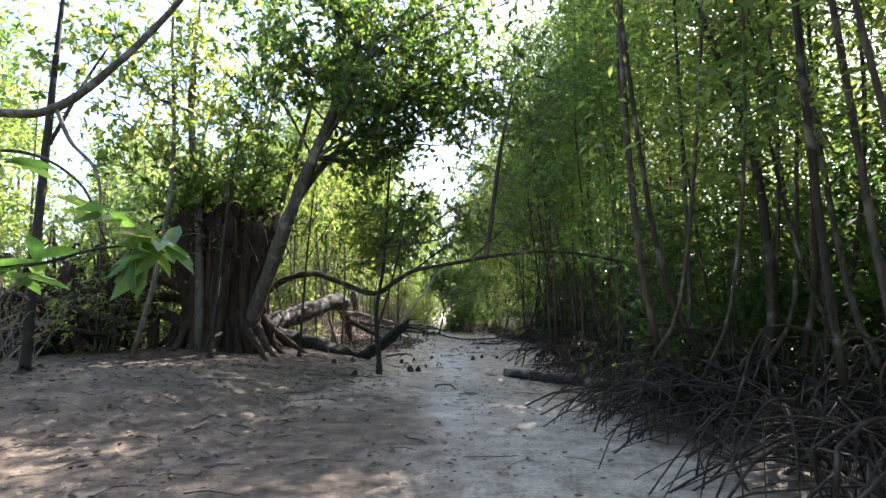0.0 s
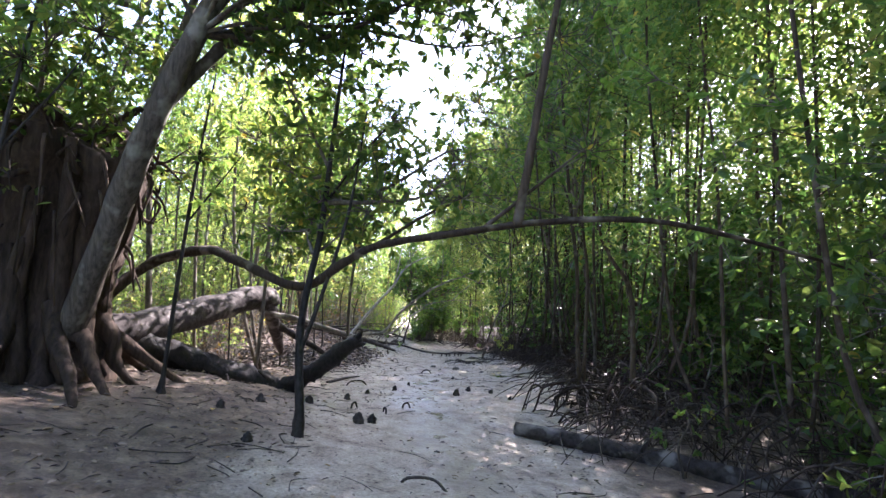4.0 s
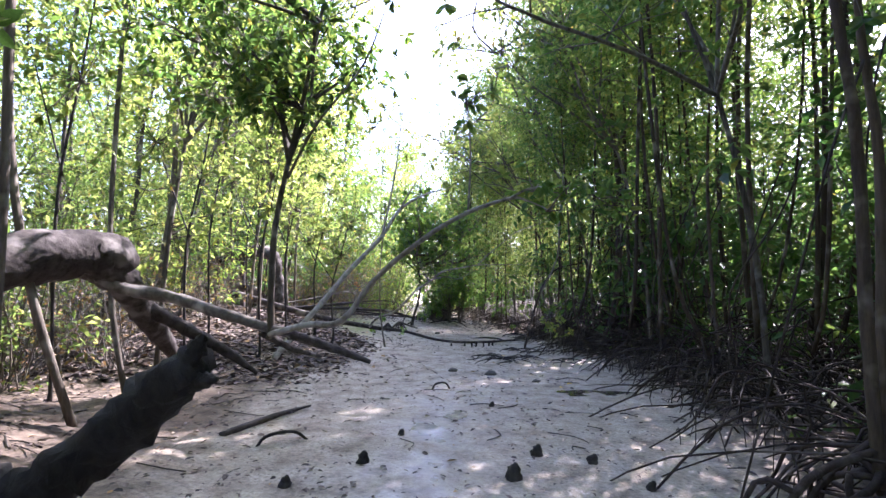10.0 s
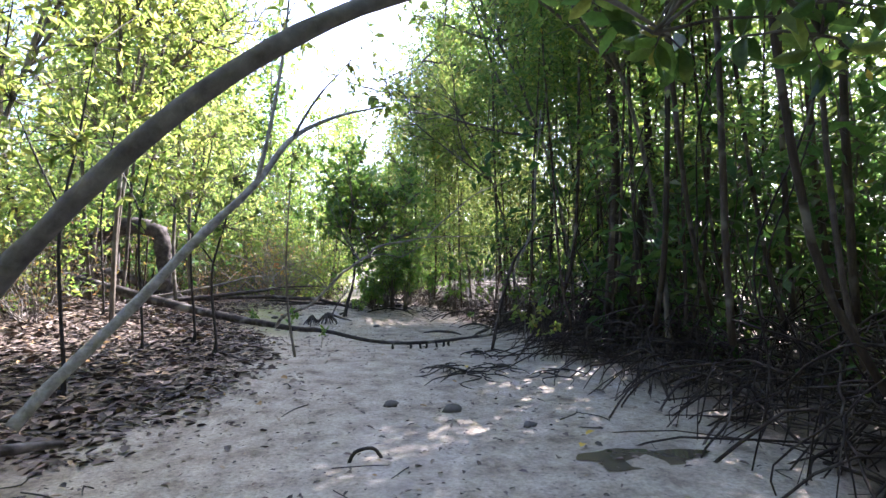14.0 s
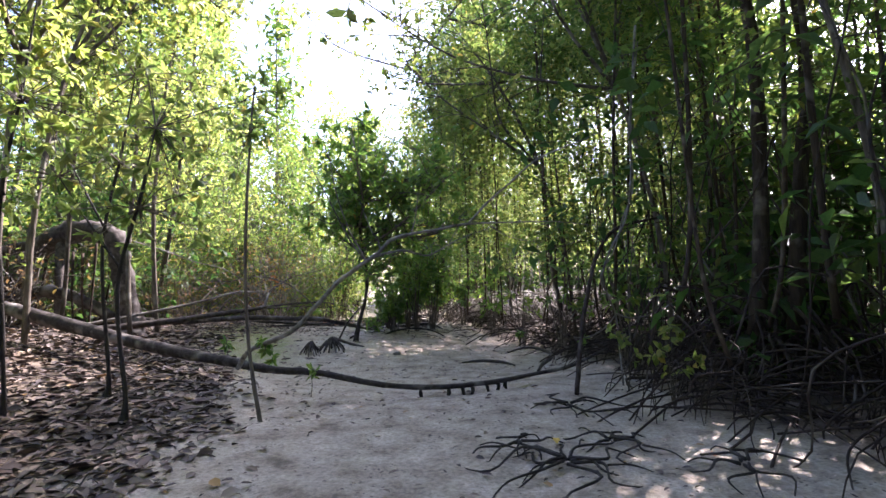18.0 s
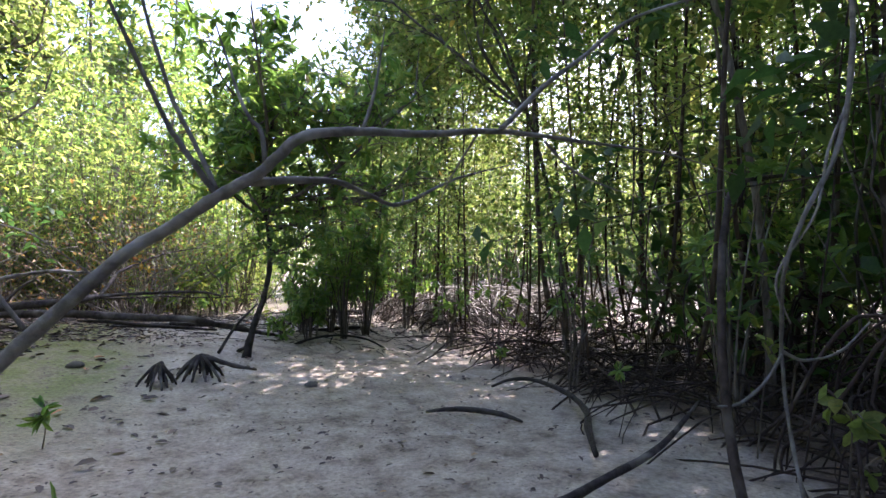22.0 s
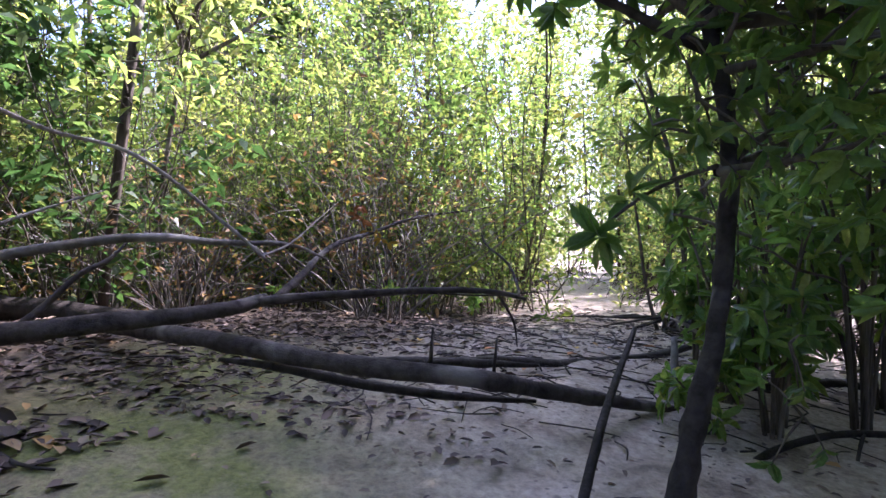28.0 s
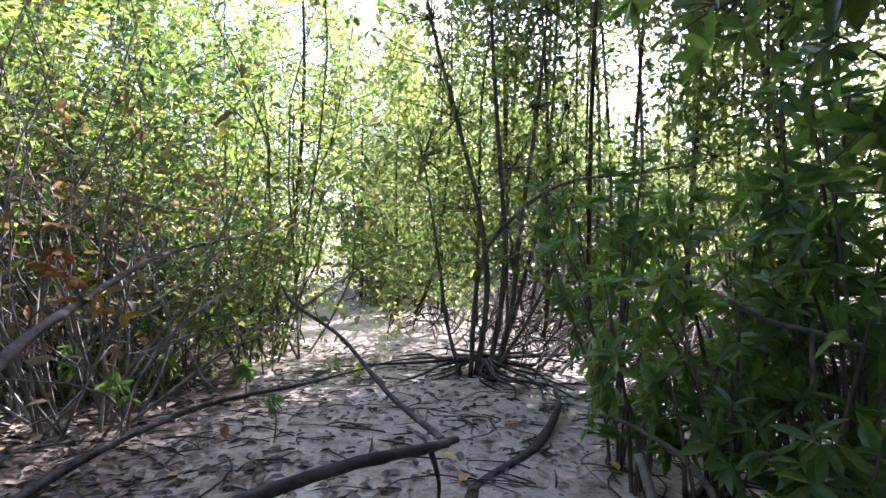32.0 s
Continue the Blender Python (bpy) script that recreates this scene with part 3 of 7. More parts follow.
crown_spots += spots_in(6.5, 15, -4, 16, 16, 1.6, lambda x, y: x > 6.5 + 0.4 * max(0, y - 8), 47)
crown_spots += [(edge_r(y) + 0.55 + 0.3 * (k % 2) + 1.2 * (y < 8), y) for k, y in enumerate((2.0, 4.6, 7.2, 18.6, 20.3, 22.0, 23.7, 25.4, 27.2))]
crown_spots += [(4.6, 39.6), (5.6, 41.2), (3.7, 41.2), (5.0, 37.8), (2.7, 39.0), (6.6, 39.4), (4.9, 19.2), (5.7, 20.6), (5.1, 22.2), (6.5, 21.6), (6.3, 19.4), (7.0, 23.2), (5.8, 23.8), (5.2, 17.4), (6.6, 17.9), (5.4, 15.6), (6.8, 15.2)]
place_all(crown_kinds, crown_spots)
for k, (x, y) in enumerate(((5.7, 30.4), (6.5, 31.6), (5.0, 29.2), (7.0, 29.8), (4.6, 31.4), (5.9, 27.6), (5.2, 25.9), (6.8, 33.4), (7.9, 34.4), (5.9, 33.0), (8.7, 33.0), (7.5, 32.0), (7.0, 35.0))):
    put(crown_kinds[k % 4], x, y, k * 1.9)
low_kinds = [pole_tree(rng.uniform(6, 9), rng.uniform(0.03, 0.05), 0.09, 34, 0.13, (LEAF_MID, LEAF_LIGHT, LEAF_MID)[k % 3], roots=9, spread=0.8, top=0.5, dens=7, fuzz=0.22, lean=0.4, label="leafy young mangrove with foliage almost to the ground") for k in range(3)]
low_spots = [(1.9, 39.2), (1.3, 41.0), (2.1, 41.6), (-1.5, 40.8), (-1.9, 43.0), (1.6, 43.6), (2.3, 45.5), (-3.4, 41.5), (1.2, 46.4), (-1.3, 45.2), (2.2, 37.4), (-1.7, 47.6), (1.7, 49.0)]
low_spots += spots_in(11, 20, 28, 40, 12, 1.2, lambda x, y: x > 10 + 0.5 * (y - 28), 16)
place_all(low_kinds, low_spots)
shade_kinds = [pole_tree(rng.uniform(8.5, 10.5), rng.uniform(0.02, 0.03), 0.22, 32, 0.14, (LEAF_LIGHT, LEAF_MID, LEAF_LIGHT, LEAF_LIGHT)[k % 4], roots=8, spread=0.8, top=0.5, dens=7, fuzz=0.24, lean=0.5, label="leafy mangrove with a full crown at the end of the creek") for k in range(4)]
shade_spots = [(2.7, 34.2), (2.9, 35.6), (3.5, 34.6), (-0.3, 48.2), (0.3, 51.4), (-0.1, 55.0), (0.5, 58.0), (2.1, 38.4), (3.2, 38.6), (2.8, 40.2), (3.7, 40.0)]
shade_spots += spots_in(2.6, 12, 29.5, 37.4, 40, 0.85, lambda x, y: x > edge_r(y) + 0.6 + 0.2 * (y < 33) and y < 37.6 - 0.12 * x, 46)
place_all(shade_kinds, shade_spots, 0.8, 1.25)
# bark paler than the rest of the stand: sunlight put into the poles' colour
pale_kinds = [pole_tree(rng.uniform(7.5, 10.5), rng.uniform(0.03, 0.05), 0.45, 9, 0.17, LEAF_LIGHT, roots=5, spread=0.7, top=0.6, dens=6, fuzz=0.3, lean=0.5, bmat=BARK_PALE, label="mangrove pole coloured pale as if sunlit, with a thin high crown") for k in range(4)]
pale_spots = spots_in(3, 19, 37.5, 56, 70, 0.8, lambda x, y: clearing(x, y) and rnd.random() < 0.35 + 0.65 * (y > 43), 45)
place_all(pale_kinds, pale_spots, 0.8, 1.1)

# ---- trees of the higher bank ----
LEFT_LABEL = "slender grey-barked tree with light green leaves on the leaf-strewn bank"
left_kinds = [pole_tree(rng.uniform(7, 12), rng.uniform(0.04, 0.075), 0.2, 30, 0.135, (LEAF_MID, LEAF_LIGHT)[k % 2], roots=0, top=0.0, lean=1.15, label=LEFT_LABEL, bmat=BARK_GREY, dens=9, name="bank_tree", fuzz=0.22) for k in range(6)]
left_spots = spots_in(-17, -5, 0, 36, 48, 1.6, lambda x, y: x < edge_l(y) - 3.4 and (x + 5.3) ** 2 + (y - 12.9) ** 2 > 5 and (y > 8 or x < -8), 5)
place_all(left_kinds, left_spots)
over_kinds = [pole_tree(rng.uniform(7, 9.5), rng.uniform(0.035, 0.055), 0.42, 24, 0.125, (LEAF_LIGHT, LEAF_MID)[k % 2], roots=0, top=0.0, lean=0.55, label="slim bare-stemmed tree with a thin light crown over the bank", bmat=BARK_GREY, dens=9, name="bank_tree", fuzz=0.25) for k in range(3)]
over_spots = spots_in(-7.5, -3.0, 15.5, 31, 13, 1.2, lambda x, y: edge_l(y) - 3.6 < x < edge_l(y) - 1.3 and not (20 < y < 28 and x > -5) and (x + 4.9) ** 2 + (y - 13.2) ** 2 > 6, 25)
place_all(over_kinds, over_spots)


def shrub(height, wide, n_stems, leaf, mat, label, dens=9, bmat=None, twigs=7):
    t = thing("shrub", (0, 0, 0), label, "shrub")
    st, cr = Build(), Build()
    ends = []
    for k in range(n_stems):
        a, s = rng.uniform(0, 6.28), wide * rng.uniform(0.1, 1.0)
        tip = np.array([math.cos(a) * s, math.sin(a) * s, height * rng.uniform(0.45, 1.0)])
        foot = np.array([math.cos(a), math.sin(a), 0]) * 0.3 * wide * rng.uniform(0, 1)
        mid = foot * 0.4 + tip * 0.6 * (0.8, 0.8, 1) + rng.standard_normal(3) * (0.25, 0.25, 0.1) * wide
        run = [foot - (0, 0, 0.1), foot * 0.6 + mid * 0.4 + rng.standard_normal(3) * (0.12, 0.12, 0), mid, tip]
        st.tube(run, [0.013, 0.011, 0.008, 0.004], seg=3, per=2, rough=0, tip=False)
        for _ in range(twigs):
            f = rng.uniform(0.08, 1.0)
            q = mid + (tip - mid) * (f * 2 - 1) if f > 0.5 else foot + (mid - foot) * f * 2
            p = q + rng.standard_normal(3) * (0.34, 0.34, 0.22) * min(wide, 1.6)
            if rng.uniform() < 0.7:
                st.tube([q, (p + q) / 2 + rng.standard_normal(3) * 0.05, p], [0.006, 0.005, 0.003], seg=3, per=1, rough=0, tip=False)
            ends.append(p)
    ends = np.array(ends)
    reps = rng.integers(max(1, dens // 3), dens * 2, len(ends))
    at = np.repeat(ends, reps, 0)
    at = at + rng.standard_normal(at.shape) * 0.11
    at[:, 2] = np.abs(at[:, 2])
    scatter_leaves(cr, at, leaf, leaf * 0.42)
    part("stem_mass", st, bmat or BARK_GREY, t)["kind"] = "stuff"
    part("crown", cr, mat, t, "thick mass of small leaves", smooth=False)
    return t


BUSH_LABEL = "dense leafy bush at the edge of the sunlit forest"
bush_kinds = [shrub(rng.uniform(2.6, 4.6), rng.uniform(1.0, 1.6), 13, 0.12, (LEAF_LIGHT, LEAF_MID)[k % 2], BUSH_LABEL, dens=12) for k in range(6)]
bush_spots = spots_in(-18, -2.2, 24, 50, 44, 1.4, lambda x, y: x < edge_l(y) - 1.7 - 1.2 * (29 < y < 35) and y > 36 - 0.5 * max(0, -x - 5) , 6)
bush_spots += spots_in(-20, -6.5, -2, 26, 36, 1.7, lambda x, y: True, 8)
bush_spots += [(1.5, 44.2), (1.8, 47.6), (-1.4, 48.4), (-1.6, 39.0), (-2.6, 37.2), (-1.5, 42.0), (-1.7, 45.0), (2.4, 42.6), (-1.8, 37.9), (-3.3, 38.0), (-1.7, 40.2), (-4.8, 37.4), (-6.6, 37.0), (-8.2, 35.2)]
bush_spots += spots_in(-11, -5.6, 15, 34, 15, 1.3, lambda x, y: x < edge_l(y) - 3.6, 38)
place_all(bush_kinds, bush_spots, 0.8, 1.3)
under_kinds = [shrub(rng.uniform(3.0, 5.0), rng.uniform(1.3, 1.8), 14, 0.18, LEAF_DARK, "dark leafy undergrowth deep in the mangrove stand", dens=9) for k in range(4)]
under_spots = spots_in(6.2, 24, -3, 39, 46, 1.6, lambda x, y: x > max(edge_r(y) + 3.2, 0.4 + 0.53 * (y - 8)) and not clearing(x, y), 18)
under_spots += spots_in(6.2, 20, 0, 35, 60, 1.05, lambda x, y: 0 < x - max(edge_r(y) + 3.6, 1.6 + 0.6 * (y - 8)) < 4.0, 19)
under_spots += [(6.6, 5.0), (6.8, 8.0), (6.4, 10.6), (7.2, 13.0), (7.6, 15.4), (6.8, 2.6), (9.0, 19.0), (11.4, 23.0), (12.6, 26.0), (5.6, 1.2), (7.9, 6.4), (8.2, 10.2), (8.4, 3.4)]
under_spots += [(-9.4, 13.8), (-8.2, 14.8), (-10.6, 12.4), (-9.2, 16.2), (-7.2, 15.6), (6.6, 28.4), (7.6, 29.4), (8.6, 30.6), (9.8, 31.8), (11, 33.2), (7.4, 27.2), (8.6, 28.2), (9.8, 29.6), (6.3, 26.6), (6.2, 24.6), (6.9, 25.6), (6.8, 22.4), (7.8, 24.2), (7.2, 20.2), (5.8, 16.8), (6.8, 17.6), (7.8, 18.8)]
place_all(under_kinds, under_spots, 0.85, 1.35)
wall_kinds = [shrub(rng.uniform(4.5, 7.0), rng.uniform(1.6, 2.2), 15, 0.2, LEAF_DARK, "tall dark thicket deep in the mangrove woods", dens=11) for k in range(3)]
wall_spots = [(-5.8, 34.0), (-7.2, 33.2), (-8.4, 34.4), (-8.6, 31.4), (12.2, 32.6), (9.4, 23.6), (9.0, 20.6), (11.4, 28.4)] + spots_in(2.2, 28, 48, 57, 52, 1.25, lambda x, y: True, 49) + spots_in(13, 26, 8, 50, 44, 1.9, lambda x, y: x > 13 + 0.25 * max(0, y - 30), 50)
place_all(wall_kinds, wall_spots, 0.85, 1.2)
thicket_kinds = [shrub(rng.uniform(5.0, 7.5), rng.uniform(1.7, 2.4), 16, 0.115, (LEAF_MID, LEAF_LIGHT, LEAF_MID, LEAF_MID)[k % 4], "tall thicket of light green leaves and dry twigs", dens=15, twigs=9) for k in range(4)]
thicket_spots = spots_in(-13, -1.6, 36, 43, 24, 1.3, lambda x, y: x < edge_l(y) - 1.0 and y > 37.5 - 0.35 * max(0, -x - 3), 26)
place_all(thicket_kinds, thicket_spots, 0.8, 1.2)

def dry_brush(wide, height):
    t = thing("dry_brush", (0, 0, 0), "tangled brush of dry grey-brown twigs with few leaves", "shrub")
    st, cr = Build(), Build()
    tips = []
    for k in range(26):
        a, s = rng.uniform(0, 6.28), wide * rng.uniform(0.2, 1.0)
        p = np.array([math.cos(a) * s * 0.4, math.sin(a) * s * 0.4, -0.05])
        d = unit((math.cos(a) * 0.5, math.sin(a) * 0.5, rng.uniform(0.5, 1.4)))
        run = [p]
        for _ in range(4):
            d = unit(d + 0.35 * rng.standard_normal(3))
            run.append(run[-1] + d * height * rng.uniform(0.15, 0.3))
        run = [np.array((q[0], q[1], max(q[2], -0.05))) for q in run]
        st.tube(run, [0.012, 0.009, 0.006, 0.003], seg=4, per=2, rough=0, tip=False)
        for _ in range(5):
            i = rng.integers(1, 4)
            q = run[i] + (run[i + 1] - run[i]) * rng.uniform(0, 1)
            e = q + unit(rng.standard_normal(3) + (0, 0, 0.3)) * rng.uniform(0.2, 0.6)
            st.tube([q, (q + e) / 2 + rng.standard_normal(3) * 0.03, e], [0.005, 0.004, 0.002], seg=3, per=1, rough=0, tip=False)
            tips.append(e)
    at = np.repeat(np.array(tips), 2, 0) + rng.standard_normal((len(tips) * 2, 3)) * 0.08
    scatter_leaves(cr, at, 0.09, 0.04, fine=True)
    part("twig_mass", st, BARK_PALE2, t)["kind"] = "stuff"
    part("leaves", cr, LITTER_DRY, t, "withered brown leaves", smooth=False)
    return t


brush_kinds = [dry_brush(rng.uniform(0.7, 1.1), rng.uniform(1.5, 2.8)) for _ in range(4)]
brush_spots = spots_in(-10, -2.6, 33.8, 38, 14, 1.0, lambda x, y: x < edge_l(y) - 0.8, 31) + spots_in(-9, -5.0, 18, 33, 16, 1.2, lambda x, y: x < edge_l(y) - 3.0, 32) + spots_in(-10, -7, 5, 17, 6, 1.4, lambda x, y: True, 33)
place_all(brush_kinds, brush_spots, 0.8, 1.3)

# ---- far woods closing the view ----
tall_kinds = [pole_tree(rng.uniform(11, 16), rng.uniform(0.08, 0.13), 0.06, 24, 0.42, (LEAF_LIGHT, LEAF_MID)[k % 2], roots=0, top=0.0, lean=0.7, dens=6, label="tall tree of the sunlit woods around the creek", bmat=BARK_GREY, name="forest_tree", fuzz=0.45) for k in range(4)]
tall_spots = spots_in(-30, 30, 45, 70, 46, 2.7, lambda x, y: not clearing(x, y) and ((x < -12 and y > 47) or y > 58) and abs(x) > 1.6, 9)
tall_spots += spots_in(-17, -3.5, 46.5, 53, 13, 1.9, lambda x, y: True, 19)
tall_spots += spots_in(-32, -17, -8, 44, 16, 2.9, lambda x, y: True, 10) + spots_in(23, 34, -8, 40, 12, 3.0, lambda x, y: True, 12)
tall_spots += spots_in(-14, 14, -14, -4, 14, 2.4, lambda x, y: True, 13)
place_all(tall_kinds, tall_spots, 0.8, 1.2)


def far_woods():
    b = Build()
    n = 34000
    a = rng.uniform(0, 2 * np.pi, n)
    d = rng.uniform(60, 110, n)
    z = rng.uniform(0, 1, n) ** 1.2 * (13 + 4 * np.sin(a * 9) + 2.5 * np.sin(a * 23 + 1))
    at = np.column_stack([d * np.sin(a), 20 + d * np.cos(a), z])
    ln = rng.uniform(0.5, 1.1, n)
    b.leaves(at, rng.standard_normal((n, 3)), rng.standard_normal((n, 3)), ln, ln * 0.5, fine=False)
    ob = part("far_woods", b, LEAF_MID, smooth=False)
    tagged(ob, "continuous green woods far around the creek", "woods", kind="stuff")


far_woods()


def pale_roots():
    """Heap of stilt roots in the clearing behind the stand; sunlight is put into their pale bark."""
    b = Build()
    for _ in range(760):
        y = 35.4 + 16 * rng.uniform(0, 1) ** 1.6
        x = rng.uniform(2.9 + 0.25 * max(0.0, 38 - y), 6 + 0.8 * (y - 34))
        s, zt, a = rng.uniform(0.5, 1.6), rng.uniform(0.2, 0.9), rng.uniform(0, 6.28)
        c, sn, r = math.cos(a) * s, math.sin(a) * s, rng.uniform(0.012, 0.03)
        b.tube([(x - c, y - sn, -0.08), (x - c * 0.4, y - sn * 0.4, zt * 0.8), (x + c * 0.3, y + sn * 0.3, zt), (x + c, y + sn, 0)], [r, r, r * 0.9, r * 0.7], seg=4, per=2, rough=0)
    tagged(part("dead_roots", b, BARK_PALE), "heap of stilt roots coloured pale as if in full sun", "roots", kind="stuff")


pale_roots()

# ---- single stems, logs and branches ----


def stem_thing(name, label, category, runs, mat, seg=10, rough=0.07):
    """runs: (part name, points, radii, ...) in metres; the first run's first point is the base."""
    o = Vector(runs[0][1][0])
    t = thing(name, o, label, category)
    for nm, pts, rad in runs:
        b = Build().tube(np.array(pts) - np.array(o), rad, seg=seg, per=6, rough=rough)
        part(nm, b, mat, t)
    return t


def spray(t, pts, n, leaf, mat, jitter=0.25, per=6, label="", wide=0.42, droop=0.3):
    """Leaf rosettes about the given places of a thing, with a twig to each."""
    o = np.array(t.location)
    b, tw = Build(), Build()
    pts = np.array(pts, float)
    at, way = [], []
    for _ in range(n):
        k = rng.integers(0, len(pts))
        p = pts[k]
        w = unit(rng.standard_normal(3) + (0, 0, 0.2))
        q = p + w * abs(rng.normal(jitter, jitter * 0.5))
        if not clear_of_walk([q])[0]:
            continue
        tw.tube([p - o, (p + q) / 2 - o + (0, 0, 0.02), q - o], [0.007, 0.005, 0.003], seg=4, per=1, rough=0, tip=False)
        at.append(q - o)
        way.append(w)
    if not at:
        return
    whorls(b, at, way, per, leaf, leaf * wide, droop)
    twigs = part("twig_mass", tw, BARK_GREY, t)
    twigs["kind"] = "stuff"
    part("leaves", b, mat, twigs, label or "oval green leaves in loose sprays", smooth=False)


def crown_limbs(t, starts, aims, n, leaf, mat, per=6, whorl=3, label="", wide=0.44):
    """Forking limbs from the given starts towards the aims, with leaf rosettes at the twig ends."""
    o = np.array(t.location)
    lm, lv = Build(), Build()
    at, way = [], []
    for k in range(n):
        s, g = np.array(starts[k % len(starts)], float), np.array(aims[k % len(aims)], float) + rng.standard_normal(3) * 0.5
        L = np.linalg.norm(g - s)
        limb = Build()
        e, d = limb_cloud(limb, s - o, g - s, L, min(0.035, 0.012 * L + 0.008), 12, True)
        if not clear_of_walk(np.vstack(limb.v) + o).all():
            continue
        lm.add(np.vstack(limb.v), limb.f)
        for p, w in zip(e, d):
            for _ in range(whorl):
                at.append(p + rng.standard_normal(3) * 0.22)
                way.append(unit(w + 0.7 * rng.standard_normal(3)))
    ok = clear_of_walk(np.array(at) + o)
    whorls(lv, np.array(at)[ok], np.array(way)[ok], per, leaf, leaf * wide, 0.3)
    limbs = part("limb_mass", lm, BARK_GREY, t, "forking grey twigs")
    limbs["kind"] = "stuff"
    part("leaves", lv, mat, limbs, label or "broad green leaves in loose rosettes", smooth=False)


def stump_r(z):
    """Half width of the old stump at height z over its foot."""
    return float(np.interp(z, [-0.6, 0.0, 0.6, 1.4, 2.2, 2.8, 3.3], [1.25, 0.95, 0.85, 0.95, 1.25, 1.5, 1.3]))


def old_stump():
    t = thing("rotten_stump", (-5.35, 12.95, 0.75), "huge black rotten tree stump flaring upwards, with looping roots", "stump")
    b = Build()
    seg, rings = 44, 30
    v = []
    for i in range(rings):
        f = i / (rings - 1)
        z = -0.5 + 3.6 * f
        for j in range(seg):
            a = j * 2 * math.pi / seg
            r = stump_r(z) * (0.94 + 0.13 * math.sin(3 * a + 1.3 * z) + 0.09 * math.sin(7 * a - 1.1 * z + 1) + 0.06 * math.sin(13 * a + 2 * z) + 0.03 * rng.standard_normal()) * (1 - 0.4 * smooth(0.86, 1.0, f))
            top = 0.4 * math.sin(a + 2.2) + 0.25 * math.sin(3 * a + 1) + 0.2 * math.sin(6 * a + 2)
            v.append((r * math.cos(a), 0.8 * r * math.sin(a), z + top * f ** 3))
    fcs = [(i * seg + j, i * seg + (j + 1) % seg, (i + 1) * seg + (j + 1) % seg, (i + 1) * seg + j) for i in range(rings - 1) for j in range(seg)]
    fcs.append(tuple((rings - 1) * seg + j for j in range(seg)))
    b.add(v, fcs)
    part("trunk", b, BARK_ROT, t)
    for k in range(12):
        a = k * 0.53 + rng.uniform(-0.2, 0.2)
        c, s, L = math.cos(a), math.sin(a), rng.uniform(1.3, 2.2)
        pts = [(c * 0.8, s * 0.6, 0.9 * rng.uniform(0.4, 1.2)), (c * 1.1, s * 0.85, 0.35), (c * L * 0.85, s * L * 0.7, 0.0), (c * L * 1.1, s * L, -0.35)]
        part("root", Build().tube(pts, [0.14, 0.11, 0.08, 0.04], seg=8, per=4, rough=0.12), BARK_ROT, t)
    for k in range(40):
        a, r = k * 0.157 + rng.normal(0, 0.06), rng.uniform(0.04, 0.12)
        zt, w = rng.uniform(1.4, 3.3), rng.normal(0, 0.35)
        pts = []
        for f in (0.0, 0.3, 0.6, 0.85, 1.0):
            z, aa = zt * (1 - f) - 0.2 * f, a + w * f
            q = stump_r(z) * (0.93 + 0.09 * rng.uniform())
            pts.append((q * math.cos(aa), 0.8 * q * math.sin(aa), z))
        part("root", Build().tube(pts, [r * 0.5, r, r * 1.1, r, r * 0.7], seg=8, per=4, rough=0.16), BARK_ROT, t)
    for k in range(34):
        a, z, r = rng.uniform(0, 6.28), rng.uniform(1.8, 3.2), rng.uniform(0.025, 0.075)
        c, s, L, q = math.cos(a), math.sin(a), rng.uniform(0.25, 0.7), stump_r(z) * 0.9
        pts = [(c * q * 0.8, s * 0.64 * q, z), (c * q, s * 0.8 * q, z + 0.1), (c * (q + L * 0.5) + rng.normal(0, 0.08), s * 0.8 * (q + L * 0.5), z + rng.uniform(-0.1, 0.35)), (c * (q + L) + rng.normal(0, 0.12), s * 0.8 * (q + L), z + rng.uniform(-0.5, 0.45))]
        part("root", Build().tube(pts, [r, r * 0.9, r * 0.6, r * 0.2], seg=7, per=4, rough=0.16), BARK_ROT, t)
    for dx, zt, r, L in ((0.0, 2.1, 0.17, 2.9), (-0.2, 1.5, 0.13, 2.4), (0.2, 1.1, 0.1, 3.1), (0.1, 2.5, 0.09, 2.2), (-0.3, 0.7, 0.12, 2.0)):
        pts = [(-0.6, dx, zt - 0.4), (-1.2, dx - 0.15, zt), (-1.2 - L * 0.4, dx - 0.3, zt * 0.95), (-1.0 - L * 0.8, dx - 0.4, zt * 0.45), (-0.9 - L, dx - 0.4, -0.3)]
        part("root", Build().tube(pts, [r * 1.2, r * 1.1, r, r * 0.9, r * 0.7], seg=10, per=5, rough=0.13), BARK_ROT, t)
    for k in range(40):
        a, z = rng.uniform(0, 6.28), rng.uniform(1.6, 3.3)
        c, s, q = math.cos(a), math.sin(a), stump_r(z)
        pts = [(c * q * 0.95, s * 0.76 * q, z), (c * (q + 0.12), s * 0.8 * (q + 0.12), z - 0.2), (c * (q + 0.1) + rng.normal(0, 0.1), s * 0.8 * (q + 0.1), z - rng.uniform(0.4, 1.3))]
        part("aerial_root", Build().tube(pts, [0.03 * rng.uniform(0.5, 1.4), 0.022, 0.01], seg=5, per=3, rough=0.15), BARK_ROT, t)


